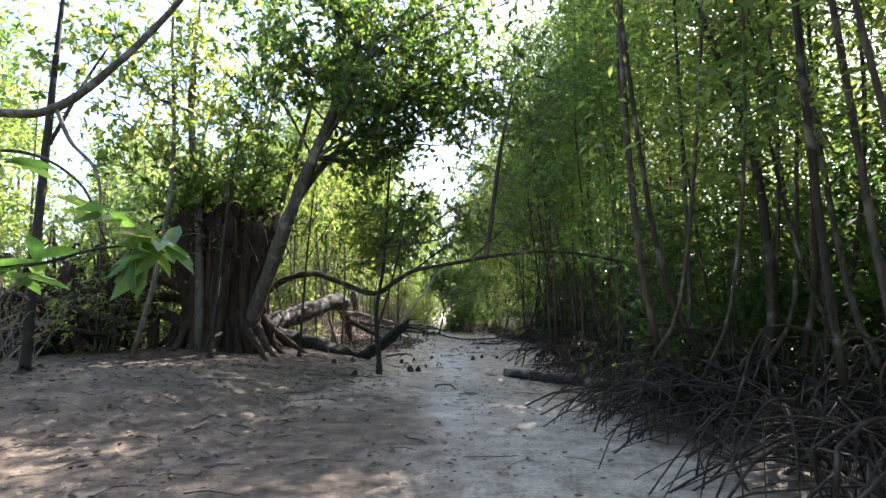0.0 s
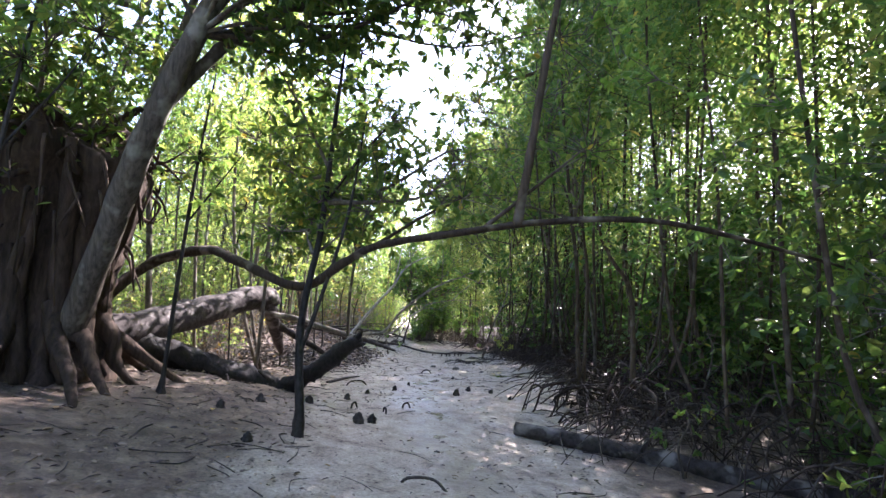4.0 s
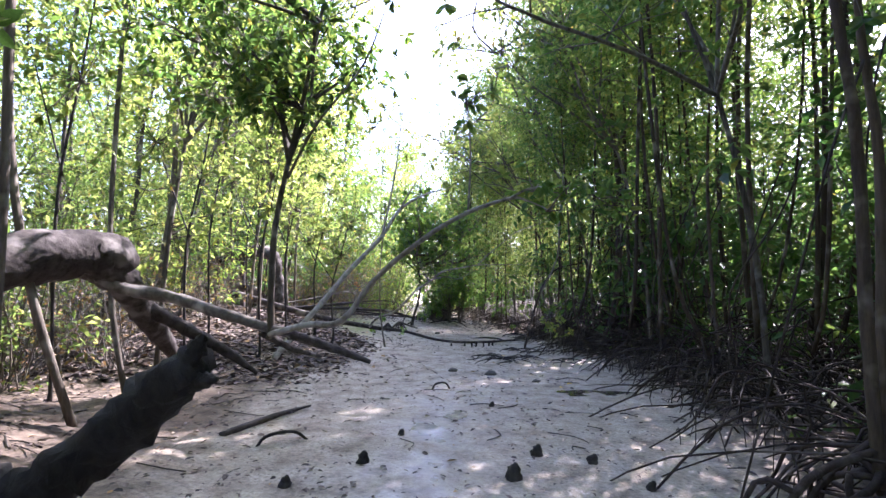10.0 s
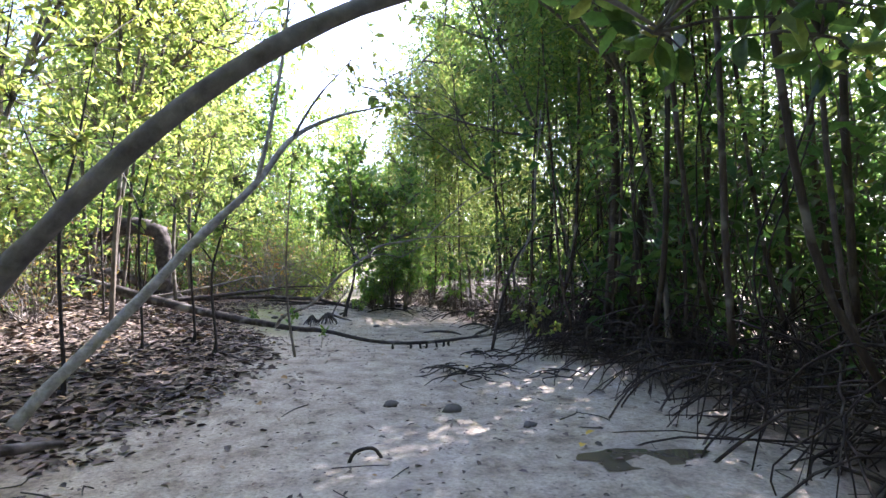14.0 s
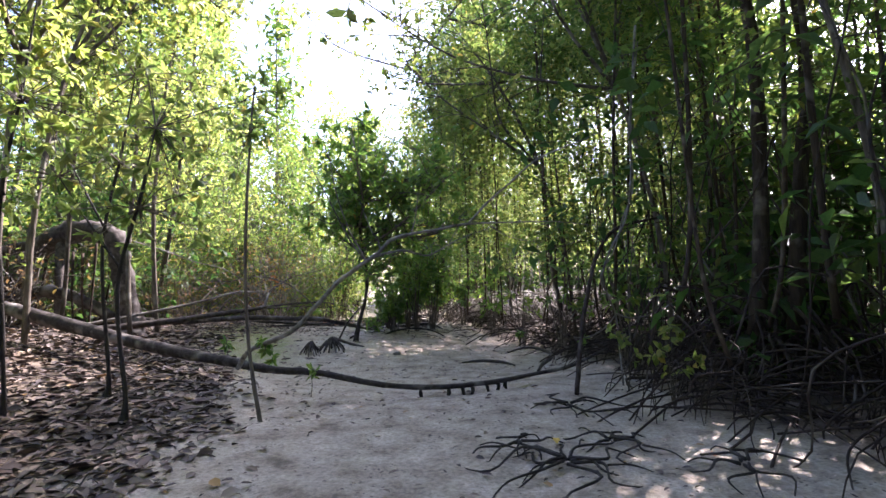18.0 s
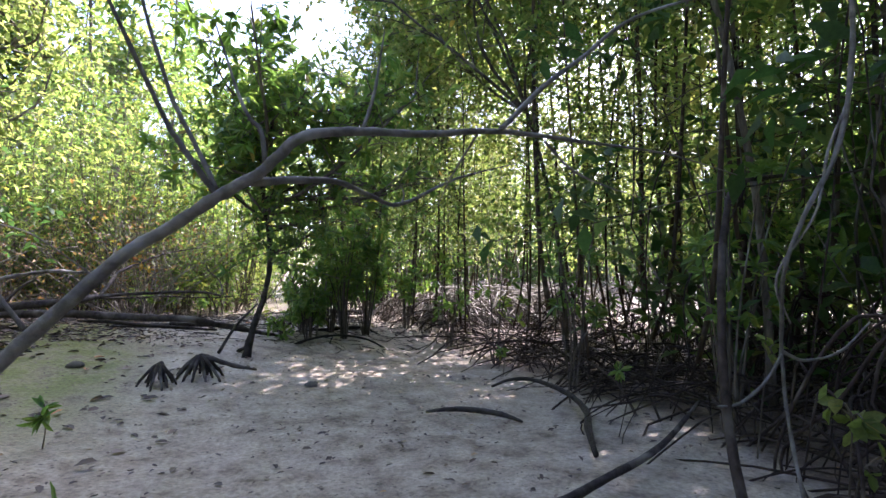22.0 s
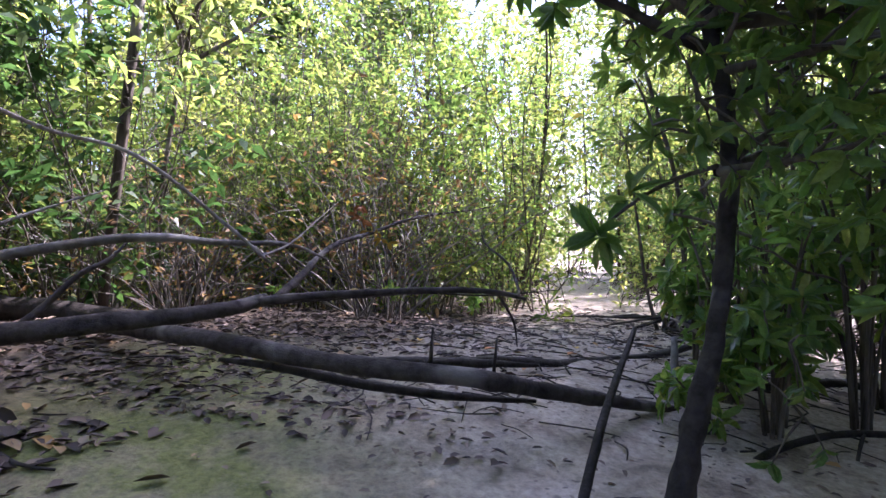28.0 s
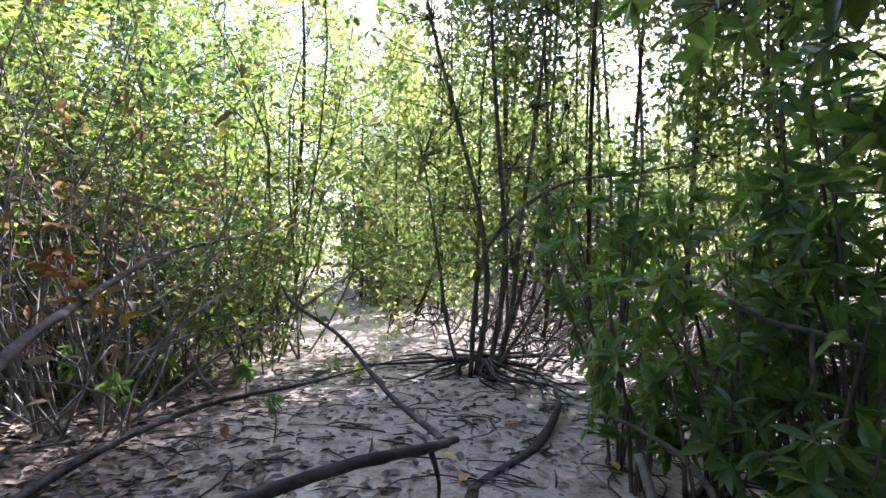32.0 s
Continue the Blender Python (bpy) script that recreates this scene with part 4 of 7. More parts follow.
old_stump()
for x, y, z in ((-6.3, 12.3, 3.9), (-4.4, 12.3, 3.7), (-5.3, 12.0, 4.1)):
    s = stem_thing("fern", "green fern tuft growing on the rotten stump", "fern", [("stem", [(x, y, z - 0.4), (x, y, z - 0.1), (x + 0.02, y, z + 0.1)], [0.03, 0.025, 0.01])], BARK_ROT, seg=6)
    spray(s, [(x + rng.normal(0, 0.3), y + rng.normal(0, 0.2), z + rng.uniform(0, 0.4)) for _ in range(8)], 40, 0.2, LEAF_MID, 0.2, 6, "arching narrow fronds", 0.22)


def root_mound():
    """Upturned root plate and brush beside the old stump."""
    t = thing("root_plate", (-8.4, 12.4, 0.75), "dark upturned mass of roots and brush on the bank", "roots")
    for k in range(80):
        a, zt = rng.uniform(0, 6.28), rng.uniform(0.3, 3.0) * rng.uniform(0.5, 1)
        x, y = rng.normal(-0.3, 0.8), rng.normal(0, 0.4)
        L, r = rng.uniform(0.5, 1.6), rng.uniform(0.025, 0.14)
        c, s = math.cos(a) * L, math.sin(a) * L * 0.6
        part("root", Build().tube([(x, y, -0.2), (x + c * 0.3, y + s * 0.3, zt * 0.6), (x + c * 0.7, y + s * 0.7, zt), (x + c, y + s, zt * rng.uniform(0.5, 0.9))], [r, r * 0.9, r * 0.6, r * 0.25], seg=7, per=4, rough=0.1), BARK_ROT, t)
    for pts, r in (([(-2.2, -0.6, 0.9), (-0.8, -0.8, 1.15), (0.6, -0.9, 0.8), (1.8, -0.7, 0.4)], 0.12), ([(-2.0, -1.0, 0.2), (-0.4, -1.2, 0.5), (1.2, -1.0, 0.3)], 0.1)):
        part("limb", Build().tube(pts, [r, r * 0.9, r * 0.8, r * 0.5], seg=9, per=5, rough=0.1), BARK_ROT, t)
    spray(t, [(-8.2 + dx, 12.2 + dy, 0.9 + dz) for dx, dy, dz in ((-1.2, -0.4, 0.8), (-0.4, -0.6, 1.4), (0.6, -0.4, 1.6), (1.2, -0.3, 1.0), (-0.9, -0.7, 0.3), (0.2, -0.9, 0.7))], 90, 0.14, LEAF_MID, 0.45, 6)


root_mound()

LEAN = stem_thing("leaning_tree", "tree with several grey stems leaning out of the old stump", "tree", [
    ("trunk", [(-5.0, 12.86, 0.4), (-4.21, 12.31, 1.98), (-3.34, 11.68, 3.9), (-2.3, 11.43, 6.29), (-1.53, 11.26, 8.48), (-0.9, 11.2, 9.6)], [0.17, 0.165, 0.145, 0.11, 0.06, 0.03]),
    ("stem", [(-3.34, 11.68, 3.9), (-2.6, 11.9, 5.0), (-1.6, 12.3, 6.0), (-0.6, 12.6, 6.9)], [0.085, 0.075, 0.05, 0.02]),
    ("stem", [(-4.0, 12.4, 3.4), (-3.75, 12.5, 4.6), (-3.3, 12.4, 6.0), (-2.9, 12.2, 7.6)], [0.075, 0.065, 0.05, 0.02]),
    ("stem", [(-5.55, 12.1, 0.6), (-5.62, 12.05, 3.2), (-5.93, 12.0, 6.4), (-5.8, 12.0, 9.0)], [0.10, 0.09, 0.07, 0.03]),
    ("stem", [(-5.2, 13.2, 2.8), (-5.0, 13.6, 5.0), (-4.4, 14.0, 8.0)], [0.07, 0.06, 0.02]),
], BARK_GREY)
spray(LEAN, [(-1.44, 13, 7.0), (-0.2, 13.2, 7.6), (-2.5, 11.8, 6.8), (-3, 12.5, 7.2), (-2.2, 12.8, 6.3), (-3.3, 12.3, 5.0), (-5.8, 12, 8), (-4.5, 13.9, 7.4), (-0.8, 13.1, 7.2), (-2.0, 12.2, 6.0), (-2.8, 11.9, 6.2), (-4.6, 13.6, 5.6), (-5.4, 12.3, 6.2)], 240, 0.15, LEAF_MID, 0.75, 7)

crown_limbs(LEAN, [(-2.9, 11.6, 4.9), (-2.3, 11.43, 6.2), (-2.0, 12.1, 5.6), (-3.0, 12.3, 7.2), (-1.9, 11.35, 7.4)], [(-1.2, 11.2, 5.2), (0.4, 10.6, 6.6), (-1.8, 10.4, 6.2), (0.8, 11.8, 7.6), (-3.2, 10.2, 6.4), (-0.4, 12.4, 5.6), (-4.6, 10.8, 7.2), (-2.4, 9.8, 7.6), (0.6, 12.2, 5.4), (-1.2, 11.8, 8.4), (1.4, 11.4, 6.0), (1.6, 10.8, 7.4), (0.2, 10.2, 5.0), (1.0, 11.6, 4.6), (0.8, 13.6, 7.0), (1.8, 13.0, 8.0), (-0.6, 14.0, 6.6), (-1.8, 13.8, 7.8), (-3.6, 13.6, 6.8), (0.2, 14.6, 8.6), (-2.6, 12.8, 9.2), (1.6, 14.2, 6.6)], 48, 0.15, LEAF_MID, 6, 3)
crown_limbs(LEAN, [(-5.7, 12.0, 4.4), (-5.9, 12.0, 6.2), (-4.8, 13.8, 6.4)], [(-6.8, 11.0, 5.2), (-5.2, 10.6, 7.6), (-7.4, 11.6, 7.4), (-4.4, 14.6, 8.4), (-6.2, 13.4, 5.2)], 10, 0.15, LEAF_LIGHT)

crown_limbs(LEAN, [(-5.3, 12.4, 4.0), (-4.6, 12.5, 3.9), (-6.0, 12.4, 4.0)], [(-6.5, 11.9, 4.7), (-4.6, 11.7, 4.4), (-5.6, 11.6, 5.1), (-6.9, 12.3, 4.2), (-4.0, 12.0, 4.6)], 12, 0.14, LEAF_MID, 6, 2)
ARCH = stem_thing("arching_branch_tree", "grey branch bowed low across the creek, with hanging leaves", "tree", [
    ("trunk", [(-5.0, 13.5, 0.8), (-5.0, 14.0, 1.6), (-4.5, 14.5, 2.3), (-3.57, 14.35, 2.52), (-2.69, 13.15, 2.25), (-1.67, 12.51, 1.89), (-1.02, 11.75, 2.16), (-0.63, 11.35, 2.33), (0.04, 10.75, 2.4), (1.24, 10.44, 2.56), (2.41, 10.43, 2.59), (3.76, 10.43, 2.33), (4.6, 10.5, 2.15)], [0.11, 0.1, 0.09, 0.082, 0.074, 0.06, 0.055, 0.048, 0.042, 0.037, 0.03, 0.025, 0.019, 0.01]),
    ("limb", [(0.85, 10.5, 2.5), (1.0, 10.5, 3.4), (1.2, 10.5, 4.7), (1.5, 10.5, 6.1)], [0.051, 0.0467, 0.0382, 0.017]),
    ("limb", [(0.5, 10.6, 2.46), (0.9, 10.6, 2.8), (1.6, 10.6, 3.4)], [0.0255, 0.0187, 0.0085]),
    ("limb", [(-0.7, 11.4, 2.3), (0.0, 12.2, 2.9), (0.5, 12.6, 3.2)], [0.0255, 0.0187, 0.0085]),
], BARK_POLE, rough=0.11)
spray(ARCH, [(0.2, 12.4, 3.1), (0.6, 12.2, 3.3), (1.3, 11.3, 4.2), (1.5, 11.3, 5.0), (1.9, 11.4, 3.6), (1.7, 11.3, 5.8), (-0.6, 11.9, 3.0), (0.4, 11.6, 3.0), (1.0, 11.5, 6.0), (0.4, 11.8, 5.2), (0.6, 12.0, 4.4)], 190, 0.14, LEAF_MID, 0.5, 6)
spray(ARCH, [(2.6, 11.1, 2.9), (3.3, 11.1, 2.6), (4.2, 11, 2.3), (4.8, 11, 2.1), (3.0, 10.4, 3.3), (3.4, 10.0, 3.7), (2.4, 10.6, 4.2), (2.0, 11, 5.0)], 70, 0.15, LEAF_BIG, 0.32, 6)

SAPA = stem_thing("sapling", "dark young tree rooted in the mud, crossing the bowed branch", "tree", [
    ("trunk", [(-1.42, 11.88, -0.15), (-1.45, 11.9, 0.05), (-1.46, 11.95, 0.4), (-1.53, 12.05, 1.2), (-1.5, 12.1, 1.75), (-1.38, 12.2, 2.6), (-1.3, 12.3, 4.1), (-1.2, 12.3, 5.5)], [0.14, 0.085, 0.055, 0.05, 0.045, 0.04, 0.03, 0.012]),
    ("limb", [(-1.5, 12.05, 1.1), (-1.25, 12.0, 1.9), (-1.0, 12.0, 2.9), (-0.85, 12.0, 4.2)], [0.028, 0.025, 0.02, 0.008]),
    ("limb", [(-1.35, 12.25, 3.0), (-0.9, 12.3, 3.7), (-0.4, 12.4, 4.4)], [0.022, 0.018, 0.008]),
], BARK_WET)
spray(SAPA, [(-1.4, 12.2, 3.0), (-1.3, 12.3, 3.9), (-0.5, 12.4, 4.2), (-0.9, 12.0, 3.6), (-1.2, 12.3, 5.2), (-1.9, 12.3, 2.6), (-0.8, 12.2, 2.9), (-1.5, 12.4, 4.6), (-1.0, 12.4, 5.2), (-0.3, 12.5, 3.6)], 190, 0.13, LEAF_MID, 0.35, 6)

crown_limbs(SAPA, [(-1.45, 12.15, 2.3), (-1.38, 12.2, 2.6), (-1.3, 12.3, 3.4), (-1.35, 12.25, 3.0)], [(-0.5, 13.0, 3.2), (-1.5, 13.6, 3.0), (-2.3, 13.4, 3.2), (0.0, 12.6, 3.8), (-2.8, 12.8, 3.4), (-1.0, 13.8, 3.9), (-2.2, 12.6, 4.2), (0.3, 12.9, 4.4)], 12, 0.13, LEAF_MID, 6, 2)
for (x, y), hgt, lx in (((-4.84, 11.1), 5.2, 0.5), ((-3.48, 12.85), 4.6, 0.35), ((-6.42, 8.2), 7.0, 0.2)):
    z = hz(x, y)
    r = 0.03 if hgt < 6 else 0.07
    s = stem_thing("sapling", "thin dark sapling with flared foot standing in the mud", "tree", [
        ("trunk", [(x, y, z - 0.12), (x, y, z + 0.03), (x + 0.02, y, z + 0.3), (x + lx * 0.3, y, z + hgt * 0.4), (x + lx * 0.6, y, z + hgt * 0.7), (x + lx, y, z + hgt)], [r * 3, r * 2, r, r * 0.9, r * 0.7, r * 0.25]),
        ("limb", [(x + lx * 0.35, y, z + hgt * 0.5), (x + lx * 0.5 + 0.4, y + 0.2, z + hgt * 0.68), (x + 0.9, y + 0.3, z + hgt * 0.8)], [r * 0.5, r * 0.35, r * 0.12])], BARK_WET)
    spray(s, [(x + lx, y, z + hgt), (x + 0.9, y + 0.3, z + hgt * 0.8), (x + lx * 0.6, y, z + hgt * 0.7)], 90, 0.14, LEAF_MID, 0.6, 6)

stem_thing("bowed_branch", "bare brown branch bowed up across the bank", "branch", [
    ("stem", [(-7.5, 6.3, 4.2), (-5.65, 6.5, 4.05), (-5.01, 6.6, 4.15), (-4.37, 6.7, 4.74), (-3.62, 6.9, 5.81), (-3.3, 7.0, 6.6)], [0.07, 0.06, 0.055, 0.05, 0.04, 0.02]),
    ("stem", [(-5.01, 6.6, 4.15), (-4.8, 6.6, 3.7), (-4.5, 6.7, 3.3), (-4.45, 6.8, 2.6)], [0.03, 0.026, 0.02, 0.012]),
], BARK_GREY)

V = stem_thing("fallen_log", "black rotting log lying forked on the mud beside the stump", "log", [
    ("trunk", [(-5.39, 14.3, 1.0), (-4.46, 14.83, 0.8), (-3.39, 15.05, 0.46), (-2.62, 15.16, 0.22), (-2.2, 15.25, 0.1)], [0.25, 0.24, 0.22, 0.17, 0.07]),
    ("limb", [(-2.65, 15.2, 0.12), (-2.22, 15.1, 0.24), (-1.75, 14.84, 0.56), (-1.3, 14.6, 0.91), (-1.0, 14.39, 1.13)], [0.11, 0.15, 0.145, 0.13, 0.1]),
    ("stub", [(-2.55, 15.1, 0.3), (-2.75, 14.95, 0.5)], [0.05, 0.03]),
    ("stub", [(-1.06, 14.42, 1.12), (-0.97, 14.34, 1.22), (-0.94, 14.31, 1.27)], [0.06, 0.04, 0.01]),
    ("stub", [(-1.1, 14.45, 1.0), (-0.94, 14.36, 1.05), (-0.87, 14.32, 1.06)], [0.05, 0.035, 0.01]),
], BARK_WET, seg=14, rough=0.17)

D = stem_thing("fallen_tree", "weathered grey fallen trunk propped on its own limbs", "log", [
    ("trunk", [(-5.2, 13.6, 1.05), (-4.7, 15.0, 1.22), (-4.2, 16.2, 1.5), (-3.7, 17.2, 1.78), (-3.4, 17.7, 1.85), (-3.3, 17.95, 1.72)], [0.3, 0.29, 0.27, 0.25, 0.22, 0.15]),
    ("limb", [(-3.5, 17.6, 1.82), (-3.4, 18.1, 1.5), (-3.4, 18.7, 1.05), (-3.41, 19.2, 0.7), (-3.42, 19.6, 0.42)], [0.2, 0.17, 0.15, 0.12, 0.04]),
    ("limb", [(-3.4, 18.4, 1.25), (-3.1, 18.65, 1.05), (-2.7, 18.62, 0.84), (-2.3, 18.62, 0.62), (-1.98, 18.6, 0.4)], [0.1, 0.085, 0.075, 0.06, 0.02]),
], BARK_LOG, seg=14, rough=0.1)
W = stem_thing("bleached_branch", "smooth bleached branch with a broken dark end", "branch", [
    ("stem", [(-3.72, 17.7, 1.67), (-3.29, 17.83, 1.46), (-2.71, 17.81, 1.36), (-1.99, 17.62, 1.17), (-1.25, 17.34, 1.0)], [0.075, 0.07, 0.064, 0.057, 0.05]),
    ("end", [(-1.3, 17.36, 1.01), (-0.98, 17.26, 0.93), (-0.7, 17.19, 0.85), (-0.42, 17.11, 0.76)], [0.05, 0.045, 0.04, 0.02]),
    ("stub", [(-1.6, 17.5, 1.0), (-1.4, 17.9, 0.8), (-1.2, 18.6, 0.62)], [0.04, 0.035, 0.02]),
], BARK_PALE2, seg=12, rough=0.12)
for ob in W.children:
    if ob.name.startswith(("end", "stub")):
        ob.data.materials[0] = BARK_LOG
A2 = stem_thing("arching_sapling", "grey-brown stem arching over the creek with drooping leaves", "tree", [
    ("trunk", [(-1.5, 17.4, 1.0), (-1.06, 17.15, 1.12), (-0.68, 16.88, 1.18), (-0.36, 16.81, 1.58), (0.07, 16.72, 1.95), (0.49, 16.77, 2.22), (0.96, 17.01, 2.42), (1.15, 17.02, 2.4), (1.4, 17.05, 2.3)], [0.034, 0.032, 0.029, 0.026, 0.023, 0.02, 0.016, 0.01, 0.004]),
    ("limb", [(0.96, 17.01, 2.42), (1.2, 17.05, 2.54), (1.6, 17.1, 2.56), (2.1, 17.2, 2.48)], [0.0136, 0.0109, 0.00816, 0.00408]),
    ("limb", [(0.52, 16.79, 2.23), (0.54, 16.8, 2.8), (0.5, 16.8, 3.4)], [0.0109, 0.00884, 0.00408]),
], BARK_PALE2)
spray(A2, [(1.2, 17.05, 2.5), (1.5, 17.1, 2.5), (1.9, 17.1, 2.45), (2.1, 17.2, 2.4), (1.35, 17.05, 2.3), (1.0, 17.0, 2.5), (0.5, 16.8, 3.3)], 60, 0.13, LEAF_MID, 0.25, 5)
LS = stem_thing("leaning_tree", "slim grey tree growing up through the fallen trunk", "tree", [
    ("trunk", [(-1.5, 17.42, 0.95), (-1.5, 17.42, 1.1), (-1.51, 17.42, 1.43), (-1.5, 17.45, 2.15), (-1.42, 17.6, 2.9), (-1.25, 17.6, 3.8), (-1.05, 17.6, 5.0), (-0.9, 17.6, 6.4)], [0.045, 0.04, 0.036, 0.032, 0.029, 0.024, 0.017, 0.007]),
    ("limb", [(-1.43, 17.6, 2.7), (-1.1, 17.5, 3.3), (-0.6, 17.5, 4.0), (-0.3, 17.4, 4.8)], [0.018, 0.015, 0.011, 0.004]),
    ("limb", [(-1.4, 17.6, 3.1), (-1.7, 17.4, 3.7), (-2.2, 17.1, 4.4)], [0.016, 0.012, 0.004])], BARK_GREY)
crown_limbs(LS, [(-1.3, 17.6, 3.5), (-1.1, 17.6, 4.5), (-1.42, 17.6, 2.9)], [(-2.1, 17.6, 3.8), (-1.8, 16.8, 4.2), (-2.2, 17.0, 5.0), (-1.0, 18.0, 5.6), (-1.9, 17.8, 3.2)], 10, 0.11, LEAF_MID, 6, 3)


def overhang(x, y, dx, dy, height, r, mat, leaf, n, label):
    """A tree whose trunk bows over the creek, with its crown out there."""
    z = hz(x, y)
    run = [(x, y, z - 0.1), (x + dx * 0.06, y + dy * 0.06, z + height * 0.25), (x + dx * 0.25, y + dy * 0.25, z + height * 0.52), (x + dx * 0.58, y + dy * 0.58, z + height * 0.78), (x + dx, y + dy, z + height)]
    t = stem_thing("overhanging_tree", label, "tree", [("trunk", run, [r * 1.3, r, r * 0.85, r * 0.6, r * 0.2])], BARK_GREY)
    tips = [(x + dx * f + rng.normal(0, 1.0), y + dy * f + rng.normal(0, 1.2), z + height * rng.uniform(0.62, 1.08)) for f in (0.4, 0.6, 0.8, 0.9, 1.1, 1.3, 1.2, 0.7)]
    crown_limbs(t, run[2:], tips, n, leaf, mat, 6, 2)


OV = "slender tree bowed over the creek with a light leafy crown"
for x, y, dx, dy, hg in ((4.6, 18.5, -2.2, 0.4, 8.0), (5.2, 23.4, -2.8, 0.5, 9.0), (5.3, 27.6, -3.0, 0.3, 9.0), (5.0, 31.6, -2.8, 0.8, 8.5), (4.2, 35.0, -2.4, 0.4, 8.0), (-6.6, 30.0, 2.2, 1.0, 8.0), (-6.6, 35.6, 1.5, 0.6, 7.5), (-5.0, 27.6, 1.6, 1.4, 8.5), (-5.6, 24.4, 1.8, 2.0, 8.5), (-4.4, 21.0, 0.9, 0.6, 7.5), (-4.2, 25.8, 0.7, 0.6, 7.5)):
    overhang(x, y, dx, dy, hg, 0.038, LEAF_LIGHT if y > 23 else LEAF_MID, 0.13, 14, OV)

P2 = stem_thing("leaning_tree", "pale bare stem leaning up across the bank", "tree", [
    ("trunk", [(-2.05, 19.6, 0.45), (-1.89, 19.74, 0.7), (-1.5, 20.1, 1.23), (-1.04, 20.37, 1.84), (-0.61, 20.6, 2.36), (-0.33, 20.91, 2.86), (0.08, 21.26, 3.19), (0.6, 21.5, 3.4)], [0.05, 0.047, 0.043, 0.038, 0.033, 0.026, 0.018, 0.007]),
    ("limb", [(-0.61, 20.6, 2.36), (-0.5, 20.65, 2.9), (-0.38, 20.7, 3.7), (-0.3, 20.7, 4.6)], [0.022, 0.018, 0.014, 0.006]),
    ("limb", [(-0.33, 20.91, 2.86), (-0.1, 21.0, 3.3), (0.2, 21.1, 3.7)], [0.016, 0.012, 0.0048]),
], BARK_PALE)
spray(P2, [(-0.4, 20.7, 3.9), (-0.3, 20.7, 4.5), (0.2, 21.1, 3.7), (0.6, 21.5, 3.4), (-0.8, 20.6, 4.2)], 26, 0.13, LEAF_LIGHT, 0.35, 5)

L3 = stem_thing("low_branch", "long dark branch lying bowed across the path", "branch", [
    ("stem", [(-6.6, 28.3, 1.5), (-5.58, 27.96, 1.27), (-3.89, 27.28, 0.88), (-2.35, 26.43, 0.6), (-1.5, 25.95, 0.5), (-0.9, 25.46, 0.45), (-0.35, 25.37, 0.4), (0.41, 25.46, 0.2), (1.12, 25.55, 0.12), (1.81, 25.7, 0.12), (2.39, 26.0, 0.13), (3.07, 26.4, 0.15), (3.8, 26.9, 0.3)], [0.11, 0.105, 0.095, 0.075, 0.06, 0.048, 0.0375, 0.0338, 0.0315, 0.03, 0.0263, 0.0225, 0.015]),
], BARK_LOG)
for k, (x, y) in enumerate(((0.85, 25.53), (1.2, 25.56), (1.38, 25.58), (1.5, 25.6), (1.7, 25.66), (1.85, 25.72), (1.95, 25.78))):
    part("stub", Build().tube(np.array([(x, y, 0.1), (x + 0.01, y - 0.01, 0.05), (x + 0.02 * (-1) ** k, y - 0.02, -0.02)]) - np.array(L3.location), [0.022, 0.026, 0.016], seg=6, per=2, rough=0.2), BARK_WET, L3)
